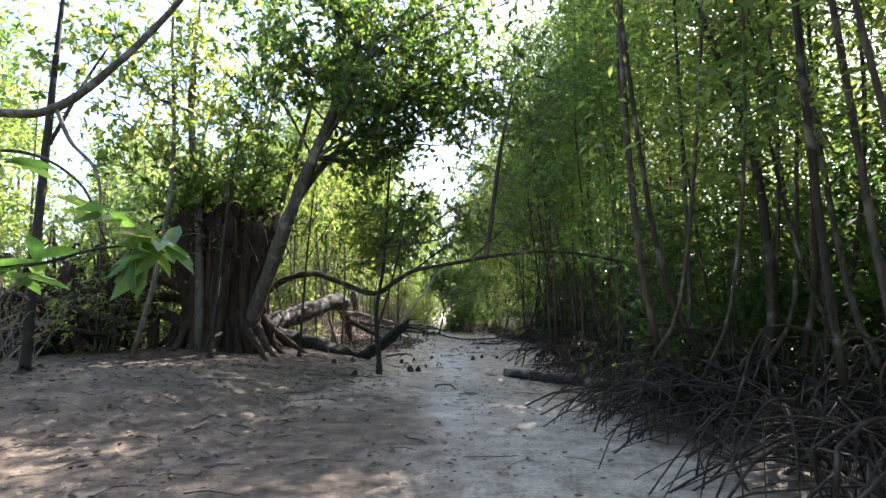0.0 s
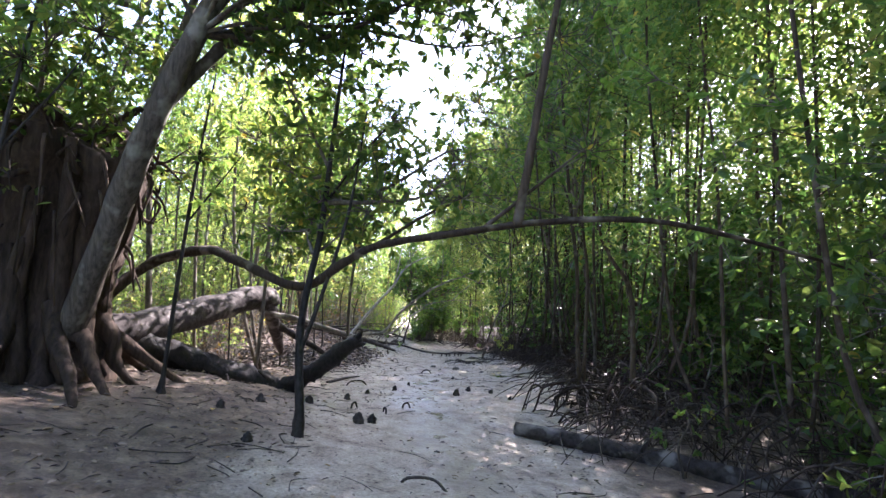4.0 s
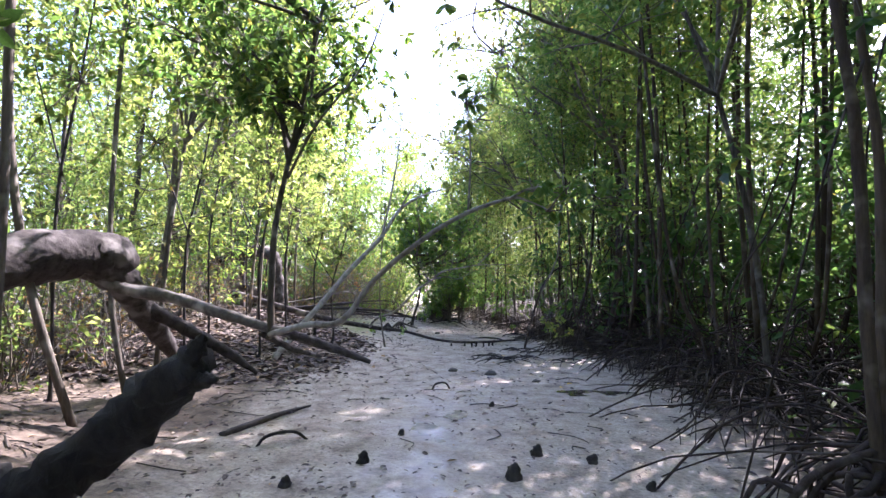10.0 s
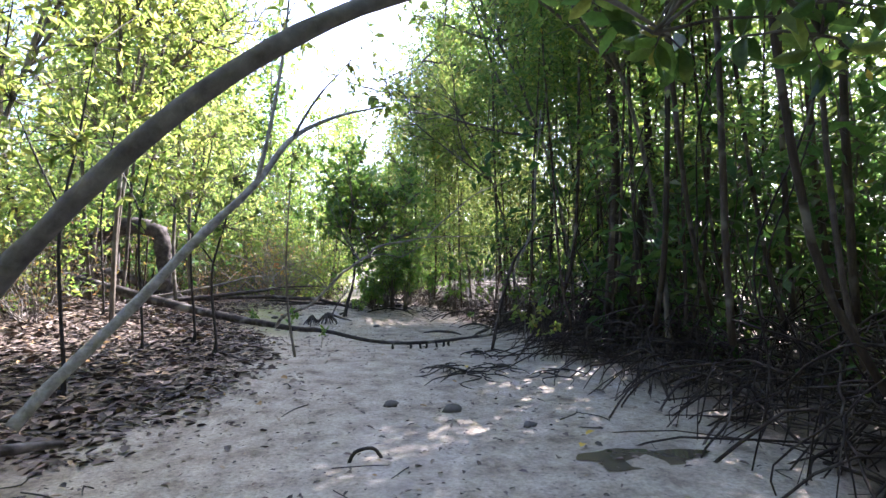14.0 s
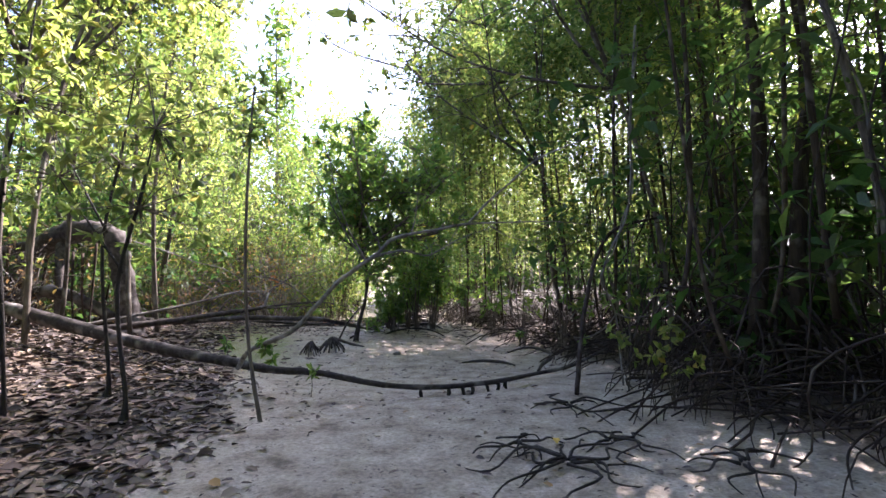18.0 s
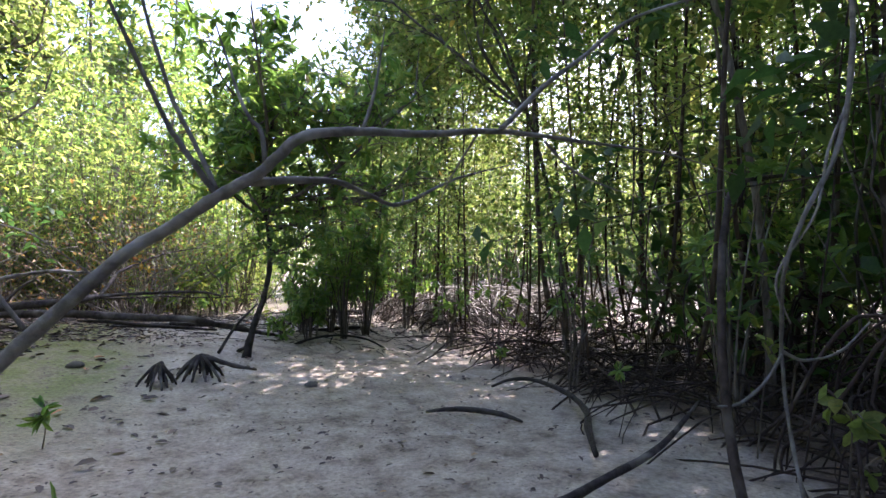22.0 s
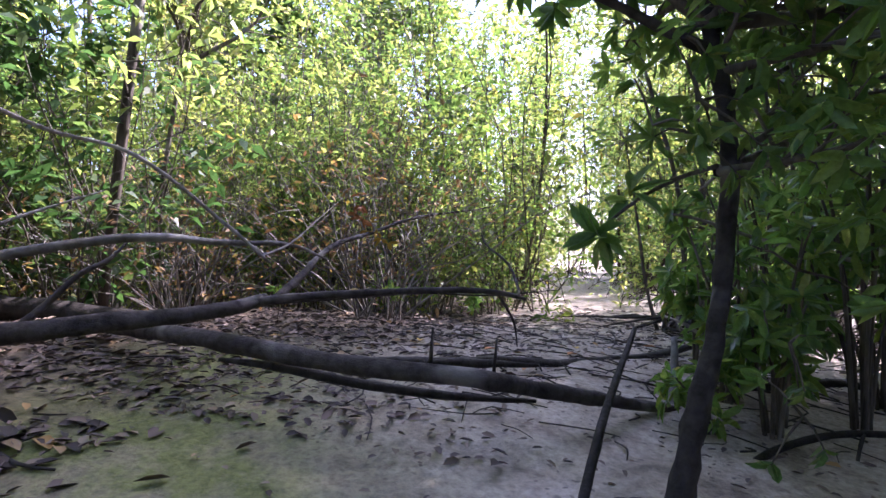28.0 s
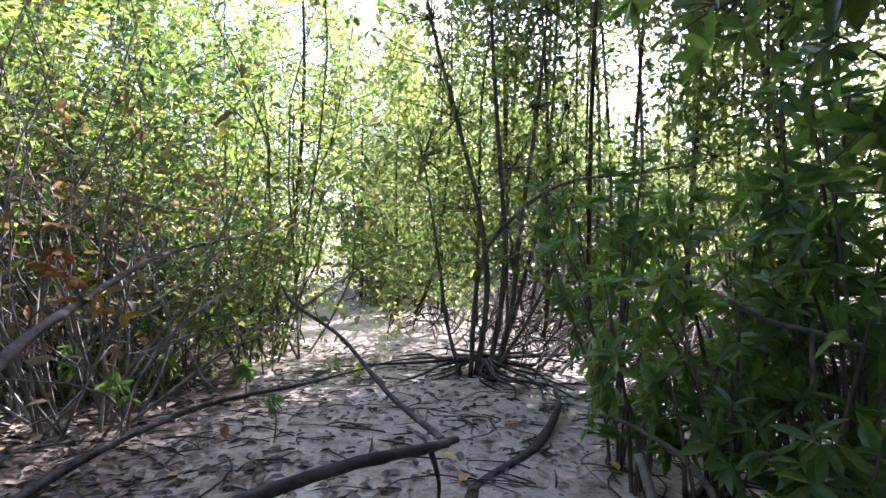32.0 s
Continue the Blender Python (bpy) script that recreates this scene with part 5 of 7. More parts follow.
E4 = stem_thing("elbowed_branch", "grey dead branch rising in an elbow across the path", "branch", [
    ("stem", [(-1.25, 25.35, 0.5), (-1.06, 25.2, 0.72), (-0.62, 25.15, 0.90), (-0.36, 25.1, 1.14), (-0.07, 25.15, 1.45), (0.09, 25.15, 1.56), (0.25, 25.1, 1.67), (0.39, 25.1, 1.76), (0.46, 25.1, 1.83), (0.56, 25.11, 1.92), (0.79, 25.25, 1.99), (1.11, 25.45, 2.05), (1.53, 25.6, 2.13), (2.13, 25.8, 2.16), (2.85, 26.0, 2.17), (3.6, 26.2, 2.1)], [0.03, 0.028, 0.026, 0.025, 0.024, 0.023, 0.023, 0.022, 0.022, 0.021, 0.019, 0.017, 0.015, 0.01, 0.006, 0.003]),
    ("limb", [(1.53, 25.6, 2.13), (1.84, 25.75, 2.44), (2.14, 25.85, 2.68), (2.6, 26.0, 3.05), (3.3, 26.0, 3.33), (4.15, 26.2, 3.71)], [0.016, 0.015, 0.013, 0.011, 0.0066, 0.00275]),
    ("limb", [(0.37, 25.1, 1.73), (0.53, 25.3, 1.78), (0.71, 25.5, 1.81), (0.88, 25.7, 1.78), (1.07, 25.9, 1.77), (1.47, 26.2, 1.98), (1.98, 26.5, 2.16)], [0.017, 0.016, 0.014, 0.012, 0.0105, 0.008, 0.00275]),
    ("limb", [(1.07, 25.9, 1.77), (1.08, 25.9, 1.83), (1.04, 25.9, 1.92)], [0.006, 0.005, 0.002]),
    ("limb", [(0.25, 25.1, 1.68), (0.18, 25.1, 1.78), (0.11, 25.12, 1.88), (0.05, 25.15, 1.98), (-0.2, 25.2, 2.5), (-0.5, 25.25, 3.1)], [0.012, 0.011, 0.01, 0.009, 0.0065, 0.003]),
    ("limb", [(0.25, 25.1, 1.7), (0.18, 25.15, 1.84), (0.1, 25.2, 1.99), (0.04, 25.25, 2.12), (-0.1, 25.3, 2.6), (-0.2, 25.4, 3.3)], [0.01, 0.009, 0.0085, 0.008, 0.006, 0.0022]),
    ("limb", [(0.42, 25.1, 1.8), (0.4, 25.12, 1.93), (0.36, 25.15, 1.98), (0.31, 25.2, 2.08), (0.2, 25.3, 2.4)], [0.01, 0.009, 0.008, 0.007, 0.003]),
    ("limb", [(0.79, 25.25, 1.99), (0.83, 25.3, 2.11), (0.86, 25.35, 2.24), (0.9, 25.4, 2.5)], [0.009, 0.008, 0.007, 0.003]),
    ("limb", [(1.83, 25.7, 2.12), (2.05, 25.8, 1.99), (2.34, 25.9, 1.92), (2.64, 26.0, 1.88)], [0.008, 0.007, 0.005, 0.002]),
    ("limb", [(1.4, 25.56, 2.1), (1.3, 25.7, 1.9), (1.25, 25.8, 1.75)], [0.006, 0.005, 0.002]),
    ("limb", [(-0.34, 25.1, 1.2), (-0.63, 25.3, 1.43), (-1.05, 25.6, 1.55), (-1.62, 26, 1.51), (-2.2, 26.2, 1.6)], [0.0088, 0.0077, 0.0066, 0.0055, 0.0022]),
], BARK_PALE2)
for (x, y, z), wv in (((-0.9, 25.2, 0.75), 3), ((-0.35, 25.2, 0.45), 2)):
    spray(E4, [(x, y, z)], wv, 0.09, LEAF_BIG, 0.05, 8)
S19 = stem_thing("sapling", "thin straight sapling growing from the leaf litter", "tree", [
    ("trunk", [(-0.75, 24.4, -0.05), (-0.78, 24.42, 0.1), (-0.9, 24.5, 0.85), (-0.95, 24.6, 1.78), (-0.89, 24.6, 2.88), (-0.86, 24.7, 3.6)], [0.035, 0.022, 0.018, 0.016, 0.013, 0.005])], BARK_GREY)
spray(S19, [(-0.86, 24.7, 3.5), (-0.9, 24.6, 3.0)], 12, 0.12, LEAF_LIGHT, 0.3, 5)
for (x, y), hg in (((-3.13, 24.4), 4.2), ((-2.6, 25.2), 3.6), ((-4.9, 27.0), 4.8), ((-4.2, 22.6), 5.0), ((-3.6, 20.2), 4.5), ((-3.0, 22.0), 4.0), ((-2.0, 24.3), 2.8), ((-4.4, 18.4), 5.5)):
    z = hz(x, y)
    s = stem_thing("sapling", "thin dark sapling with flared foot among fallen leaves", "tree", [
        ("trunk", [(x, y, z - 0.1), (x, y, z + 0.02), (x + 0.02, y, z + 0.25), (x - 0.05, y, z + hg * 0.45), (x + 0.15, y, z + hg * 0.75), (x + 0.3, y, z + hg)], [0.07, 0.045, 0.022, 0.019, 0.015, 0.005]),
        ("limb", [(x, y, z + hg * 0.5), (x - 0.4, y + 0.1, z + hg * 0.7), (x - 0.7, y + 0.2, z + hg * 0.85)], [0.014, 0.01, 0.004])], BARK_WET)
    spray(s, [(x + 0.3, y, z + hg), (x - 0.7, y + 0.2, z + hg * 0.85), (x + 0.15, y, z + hg * 0.72)], 75, 0.13, LEAF_LIGHT, 0.55, 6)

stem_thing("arched_trunk", "thick grey trunk arched over and rooted at both ends", "tree", [
    ("trunk", [(-8.6, 32.0, 0.2), (-7.6, 31.4, 1.7), (-6.78, 31.0, 2.5), (-5.89, 30.8, 2.75), (-5.25, 30.7, 2.55), (-5.1, 30.7, 1.9), (-4.95, 30.7, 1.1), (-4.8, 30.6, 0.1)], [0.24, 0.24, 0.23, 0.22, 0.21, 0.2, 0.21, 0.3]),
    ("limb", [(-6.4, 30.9, 2.6), (-6.2, 30.5, 1.9), (-6.1, 30.3, 0.2)], [0.09, 0.08, 0.08]),
    ("limb", [(-5.2, 30.6, 0.9), (-5.7, 30.3, 1.3), (-6.3, 30.2, 1.5), (-7.2, 30.2, 1.2), (-7.8, 30.2, 0.3)], [0.1, 0.11, 0.12, 0.12, 0.12]),
    ("root", [(-4.85, 30.6, 0.6), (-4.3, 30.3, 0.35), (-3.6, 29.9, 0.2), (-3.0, 29.8, 0.05)], [0.14, 0.1, 0.07, 0.04]),
    ("root", [(-4.9, 30.7, 0.5), (-4.4, 31.0, 0.3), (-3.9, 31.4, 0.1)], [0.12, 0.09, 0.05]),
    ("limb", [(-6.9, 31.0, 2.5), (-7.4, 30.4, 2.2), (-7.6, 30.0, 1.2), (-7.7, 29.9, 0.1)], [0.12, 0.11, 0.1, 0.1])], BARK_LOG, seg=12, rough=0.12)
for k in range(14):
    x, y = rng.uniform(-8.4, -5.2), rng.uniform(29.9, 30.8)
    zt, d = rng.uniform(1.6, 2.8), rng.uniform(-0.4, 0.4)
    stem_thing("hanging_root", "thin dark root hanging from the arched trunk", "root", [("stem", [(x, y, zt), (x + d * 0.3, y - 0.1, zt * 0.6), (x + d, y - 0.15, hz(x + d, y - 0.15) - 0.05)], [rng.uniform(0.015, 0.04), 0.02, 0.012])], BARK_ROT, seg=6)

# ---- fallen timber at the end of the creek ----
M1 = stem_thing("fallen_tree", "dark fallen tree with bare forked branches lying across the path", "log", [
    ("trunk", [(-5.2, 29.6, 0.72), (-3.87, 30.35, 0.81), (-3.11, 30.84, 0.89), (-2.58, 31.34, 0.93), (-2.45, 31.74, 0.97)], [0.066, 0.06, 0.052, 0.045, 0.038]),
    ("limb", [(-2.58, 31.34, 0.93), (-2.4, 31.78, 0.97), (-1.94, 32.15, 0.99), (-1.45, 32.38, 1.0), (-1.1, 32.5, 0.98), (-0.92, 32.7, 0.92)], [0.038, 0.027, 0.023, 0.021, 0.02, 0.015]),
    ("limb", [(-2.48, 31.9, 0.95), (-2.52, 32.4, 1.11), (-2.56, 32.67, 1.2), (-2.6, 33.17, 1.33), (-2.58, 33.96, 1.45), (-2.4, 35.22, 1.69), (-1.9, 36.52, 1.87), (-1.6, 36.8, 1.95)], [0.032, 0.027, 0.025, 0.024, 0.021, 0.017, 0.012, 0.006]),
    ("limb", [(-2.46, 31.74, 0.96), (-2.5, 32.35, 0.91), (-2.35, 33.2, 0.87), (-1.95, 33.92, 0.85), (-1.4, 34.43, 0.79), (-0.68, 34.74, 0.84)], [0.024, 0.02, 0.017, 0.014, 0.010, 0.004]),
    ("limb", [(-3.2, 30.8, 0.9), (-3.15, 30.9, 1.0), (-3.05, 31.0, 1.15), (-2.98, 31.1, 1.22), (-2.95, 31.2, 1.32)], [0.02, 0.017, 0.014, 0.012, 0.006]),
    ("limb", [(-1.0, 32.6, 0.95), (-1.02, 33.5, 0.92), (-1.18, 34.2, 1.14), (-1.45, 34.6, 1.33), (-1.53, 34.74, 1.46)], [0.014, 0.014, 0.013, 0.011, 0.007]),
    ("limb", [(-1.1, 32.5, 0.98), (-1.0, 32.7, 0.75), (-0.98, 32.8, 0.55)], [0.012, 0.009, 0.004]),
], BARK_LOG)
stem_thing("fallen_branch", "thin bare branch slanting down from the thicket over the logs", "branch", [
    ("stem", [(-5.61, 31.26, 2.7), (-4.65, 31.42, 2.37), (-3.89, 31.53, 2.05), (-3.28, 31.61, 1.87), (-2.7, 31.71, 1.43), (-2.44, 31.68, 1.24), (-2.43, 31.75, 1.2)], [0.016, 0.015, 0.014, 0.013, 0.0125, 0.011, 0.01, 0.009]),
    ("limb", [(-2.44, 31.68, 1.24), (-2.48, 32.0, 1.29), (-2.51, 32.26, 1.36), (-2.73, 33.12, 1.57), (-3.01, 34.26, 1.85)], [0.009, 0.0085, 0.008, 0.007, 0.005, 0.002]),
    ("limb", [(-3.3, 31.6, 1.85), (-3.1, 31.8, 2.05), (-2.9, 32.1, 2.3)], [0.006, 0.004, 0.002])], BARK_PALE2)
spray(M1, [(-2.58, 33.96, 1.44), (-2.54, 34.2, 1.4)], 5, 0.1, YELLOW, 0.08, 4, "yellowing dead leaves")
spray(M1, [(-2.72, 33.9, 1.68), (-2.68, 34.0, 1.76)], 6, 0.11, ORANGE, 0.1, 4, "withered orange-brown leaves")
stem_thing("fallen_branch", "long pale weathered branch resting on the fallen trunks", "branch", [
    ("stem", [(-5.4, 29.2, 0.8), (-4.56, 29.68, 0.94), (-3.61, 30.25, 1.12), (-2.85, 31.02, 1.33), (-2.65, 31.6, 1.32), (-2.5, 32.15, 1.31), (-2.46, 32.66, 1.2)], [0.032, 0.03, 0.026, 0.024, 0.019, 0.014, 0.006]),
    ("limb", [(-3.4, 30.45, 1.18), (-3.3, 30.8, 1.4), (-3.1, 31.2, 1.6)], [0.012, 0.009, 0.004])], BARK_PALE2)
stem_thing("fallen_log", "dark mossy log lying over the bank", "log", [
    ("trunk", [(-7.4, 32.9, 0.75), (-5.6, 33.2, 0.62), (-4.7, 33.3, 0.52), (-4.2, 33.4, 0.42), (-3.8, 33.45, 0.36)], [0.136, 0.129, 0.122, 0.116, 0.0816])], BARK_WET, seg=12)
stem_thing("fallen_log", "long dark log lying on the sand", "log", [
    ("trunk", [(-4.9, 32.7, 0.62), (-3.95, 32.2, 0.68), (-2.77, 31.62, 0.73), (-1.84, 31.36, 0.69), (-1.15, 31.32, 0.66), (-0.8, 31.6, 0.55), (-0.55, 31.8, 0.47), (-0.3, 32.05, 0.38), (0.1, 32.45, 0.24)], [0.06, 0.06, 0.056, 0.05, 0.048, 0.045, 0.042, 0.038, 0.025]),
    ("limb", [(-1.3, 31.32, 0.7), (-1.28, 31.3, 0.9)], [0.0136, 0.00544]),
    ("limb", [(-1.0, 31.45, 0.64), (-0.98, 31.43, 0.84)], [0.0102, 0.00408])], BARK_LOG, seg=12)
stem_thing("fallen_log", "thin wet log half sunk beside a larger one", "log", [
    ("trunk", [(-2.6, 31.5, 0.64), (-2.2, 31.47, 0.62), (-1.72, 31.42, 0.57), (-1.23, 31.47, 0.52), (-0.8, 31.72, 0.45)], [0.012, 0.026, 0.026, 0.024, 0.012])], BARK_WET)
stem_thing("fallen_branch", "black branch with broken tip lying on the sand", "branch", [
    ("stem", [(-0.45, 32.4, 0.27), (0.23, 32.85, 0.24), (0.94, 33.2, 0.26), (1.55, 33.35, 0.26), (2.0, 33.3, 0.05)], [0.034, 0.0374, 0.034, 0.0272, 0.0102]),
    ("limb", [(0.6, 33.05, 0.27), (0.9, 33.4, 0.45), (1.1, 33.8, 0.65)], [0.017, 0.0136, 0.00544])], BARK_WET)
stem_thing("fallen_branch", "thin black branch arched over the mud", "branch", [
    ("stem", [(0.15, 31.7, 0.12), (0.55, 31.95, 0.24), (1.0, 32.1, 0.28), (1.45, 32.1, 0.22), (1.75, 32.1, 0.08), (1.95, 32.15, -0.1)], [0.0204, 0.0204, 0.019, 0.017, 0.015, 0.0109]),
    ("limb", [(0.95, 32.08, 0.28), (0.88, 32.0, 0.12), (0.86, 31.95, -0.06)], [0.0109, 0.00884, 0.0068]),
    ("limb", [(1.93, 32.15, -0.08), (2.35, 32.15, -0.02), (2.9, 32.4, 0.15)], [0.0109, 0.0102, 0.00544])], BARK_WET)
stem_thing("leaning_stick", "rough stick propped against a log", "branch", [("stem", [(-0.62, 30.75, 0.25), (-0.47, 31.25, 0.56), (-0.25, 31.97, 0.83)], [0.022, 0.02, 0.014])], BARK_WET)
stem_thing("fallen_branch", "dark crooked branch lying along the sand", "branch", [
    ("stem", [(-1.59, 32.27, 0.5), (-1.14, 32.92, 0.41), (-0.71, 33.15, 0.35), (-0.47, 33.54, 0.3), (0.17, 34.01, 0.29), (0.8, 34.73, 0.32), (1.1, 35.3, 0.3)], [0.03, 0.042, 0.045, 0.042, 0.038, 0.03, 0.015])], BARK_WET)
stem_thing("fallen_branch", "short dark branch lying along the sand", "branch", [
    ("stem", [(-2.42, 32.21, 0.48), (-1.87, 32.47, 0.46), (-1.32, 32.61, 0.45), (-0.83, 32.76, 0.42)], [0.012, 0.038, 0.036, 0.014])], BARK_WET)
stem_thing("leaning_stick", "pale broken stick leaning in a heap of twigs", "branch", [("stem", [(0.0, 32.35, 0.1), (0.11, 32.7, 0.42), (0.15, 32.9, 0.64)], [0.03, 0.028, 0.022])], BARK_PALE)

stem_thing("fallen_branch", "thin pale crooked branch caught in the glossy shrubs", "branch", [
    ("stem", [(0.0, 32.2, 1.5), (0.2, 32.36, 1.47), (0.59, 32.51, 1.35), (0.85, 32.49, 1.29), (1.1, 32.34, 1.2)], [0.008, 0.011, 0.013, 0.014, 0.015]),
    ("limb", [(0.85, 32.49, 1.29), (0.8, 32.45, 0.9), (0.7, 32.4, 0.4), (0.66, 32.35, 0.0)], [0.013, 0.014, 0.016, 0.018])], BARK_PALE2, seg=7)
stem_thing("fallen_branch", "pale crooked branch lying among twigs on the sand", "branch", [
    ("stem", [(0.2, 33.66, 0.72), (0.3, 33.1, 0.7), (0.34, 32.75, 0.62), (0.28, 32.5, 0.5), (0.14, 32.38, 0.42), (0.1, 32.1, 0.3), (0.12, 31.8, 0.1)], [0.008, 0.013, 0.017, 0.019, 0.02, 0.021, 0.02])], BARK_PALE2, seg=8)

for (x, y), s, top in (((-1.05, 29.56), 0.75, 0.32), ((-0.68, 29.83), 1.0, 0.35)):
    z = hz(x, y)
    tall = top - z
    t = thing("root_stump", (x, y, z), "small weathered grey stump of splayed roots on the sand", "stump", "root stumps on the sand")
    part("crown", Build().tube([(0, 0, tall * 0.75), (0.01, 0.02, tall * 0.95), (0.03, 0.02, tall * 1.1)], [0.04, 0.05, 0.02], seg=9, per=2, rough=0.15), BARK_LOG, t)
    for k in range(11):
        a = k * 0.571 + rng.uniform(-0.15, 0.15)
        L = s * rng.uniform(0.14, 0.34)
        c, sn = math.cos(a), math.sin(a)
        part("root", Build().tube([(c * 0.02, sn * 0.02, tall), (c * L * 0.4, sn * L * 0.4, tall * 0.72), (c * L * 0.8, sn * L * 0.8, tall * 0.25), (c * L, sn * L, -0.03)], [0.03 * s, 0.026 * s, 0.02 * s, 0.014 * s], seg=6, per=3, rough=0.12), BARK_LOG, t)
    if s == 1.0:
        part("root", Build().tube([(0.03, 0.02, tall), (0.2, 0.06, tall * 0.72), (0.4, 0.1, 0.1), (0.62, 0.2, 0.03)], [0.035, 0.03, 0.026, 0.012], seg=7, per=4, rough=0.1), BARK_LOG, t)

TREE = stem_thing("small_tree", "small crooked tree with big glossy dark leaves beside the logs", "tree", [
    ("trunk", [(-0.3, 30.85, -0.05), (-0.27, 30.85, 0.2), (-0.2, 30.9, 0.55), (-0.09, 31.0, 0.92), (-0.02, 31.1, 1.32), (-0.01, 31.1, 1.76), (-0.09, 31.1, 2.25), (-0.15, 31.1, 2.8), (-0.05, 31.2, 3.4), (0.1, 31.3, 4.2)], [0.10, 0.06, 0.043, 0.038, 0.036, 0.033, 0.03, 0.026, 0.02, 0.008]),
    ("limb", [(-0.12, 31.1, 2.4), (0.35, 31.0, 2.6), (0.9, 30.9, 2.75)], [0.028, 0.02, 0.008]),
    ("limb", [(-0.1, 31.1, 2.1), (-0.6, 31.3, 2.5), (-1.0, 31.4, 2.7)], [0.024, 0.018, 0.008]),
    ("limb", [(-0.02, 31.1, 1.9), (0.3, 31.5, 2.1), (0.6, 31.9, 2.3)], [0.022, 0.016, 0.007]),
    ("root", [(-0.25, 30.9, 0.3), (-0.4, 31.1, 0.22), (-0.55, 31.3, 0.1)], [0.03, 0.026, 0.015]),
], BARK_LOG, rough=0.11)
spray(TREE, [(-0.15, 31.1, 2.9), (0, 31.2, 3.4), (0.1, 31.3, 4.0), (0.9, 30.9, 2.75), (0.5, 31, 2.65), (-0.5, 31.3, 2.5), (-0.7, 31.5, 2.7), (0.6, 31.9, 2.3), (0.3, 31.5, 2.4), (-0.4, 31.2, 2.9), (-0.3, 31.3, 3.8), (0.4, 31.4, 3.6), (0.1, 31.4, 4.6), (0.0, 31.4, 5.1), (-0.7, 31.5, 3.4), (0.7, 31.2, 3.2)], 190, 0.16, LEAF_BIG, 0.34, 7, "big glossy leaves in rosettes", 0.36)
crown_limbs(TREE, [(-0.1, 31.1, 2.2), (-0.15, 31.1, 2.7), (-0.05, 31.2, 3.3), (0.0, 31.2, 3.7)], [(-1.2, 31.3, 2.7), (-1.3, 31.6, 3.4), (-0.9, 31.0, 4.0), (0.9, 31.0, 3.4), (1.0, 31.5, 4.2), (0.0, 30.4, 3.9), (-0.4, 31.9, 4.8), (0.5, 31.8, 5.2), (-1.0, 31.7, 4.6), (0.3, 30.6, 3.0), (1.2, 31.0, 2.6), (-0.8, 31.9, 3.0), (1.5, 30.7, 2.5), (1.75, 31.1, 2.65), (1.3, 30.4, 2.8), (1.0, 30.6, 2.45), (1.9, 30.6, 2.9), (0.8, 30.3, 3.1), (1.6, 31.4, 3.3), (2.1, 31.0, 3.6)], 22, 0.19, LEAF_BIG, 7, 1, "big glossy leaves in rosettes", 0.34)
crown_limbs(TREE, [(-0.05, 31.1, 1.6), (-0.06, 31.1, 2.0), (-0.1, 31.1, 2.4)], [(0.3, 30.9, 1.7), (0.7, 31.3, 1.9), (-0.35, 31.7, 1.7), (0.5, 30.8, 2.5), (-0.6, 31.9, 2.4), (0.9, 31.6, 2.7), (0.1, 30.8, 2.2)], 11, 0.11, LEAF_BIG, 8, 1, "", 0.31)
spray(TREE, [(-0.2, 31.0, 1.75), (-0.15, 30.95, 1.85), (-0.2, 30.95, 2.1), (0.1, 31.0, 1.8), (0.15, 30.9, 2.2), (-0.3, 31.1, 1.8), (0.4, 31.1, 1.8), (0.0, 30.9, 2.4), (0.7, 31.2, 2.2)], 30, 0.11, LEAF_BIG, 0.17, 8, "big glossy leaves in rosettes", 0.31)
spray(TREE, [(0.25, 31.2, 0.9), (0.3, 31.25, 1.2), (0.3, 31.2, 0.6)], 9, 0.085, LEAF_DARK, 0.2, 6, "small leaves of shoots at the foot")

CL = stem_thing("clump_tree", "clump of thin dark stems spreading from one rooted foot", "tree", [
    ("stem", [(0.95, 36.95, 0.1), (1.09, 36.9, 1.17), (0.98, 36.9, 2.27), (0.65, 36.9, 3.55), (0.37, 36.9, 4.6), (0.1, 36.9, 6)], [0.042, 0.035, 0.0315, 0.028, 0.021, 0.007]),
    ("stem", [(1.1, 36.9, 0.1), (1.33, 36.9, 1.3), (1.33, 36.9, 2.27), (1.25, 36.9, 3.57), (1.2, 36.9, 4.6), (1.2, 36.9, 6.4)], [0.0385, 0.035, 0.0315, 0.028, 0.021, 0.007]),
    ("stem", [(1.2, 36.9, 0.1), (1.45, 36.9, 1.0), (1.56, 36.9, 1.9), (1.87, 36.9, 3.72), (2.1, 36.9, 5.6)], [0.0385, 0.035, 0.0315, 0.0245, 0.007]),
    ("stem", [(0.8, 36.8, 0.1), (0.91, 36.7, 1.5), (1.22, 36.3, 2.14), (1.76, 36.0, 2.5), (2.66, 35.6, 2.61), (3.5, 35.2, 2.8)], [0.0315, 0.028, 0.0245, 0.021, 0.0154, 0.0056]),
    ("stem", [(0.75, 37.0, 0.1), (0.6, 37.1, 0.8), (0.5, 37.1, 1.6), (0.3, 37.1, 3)], [0.028, 0.0245, 0.021, 0.0084]),
    ("stem", [(1.3, 37.1, 0.1), (1.7, 37.1, 1.2), (2.1, 37.2, 2.4), (2.6, 37.3, 4)], [0.0315, 0.028, 0.021, 0.0084]),
    ("stem", [(1.0, 36.7, 0.1), (1.5, 36.5, 0.9), (1.9, 36.4, 1.8), (2.1, 36.4, 2.6)], [0.0245, 0.021, 0.0154, 0.007]),
], BARK_GREY)
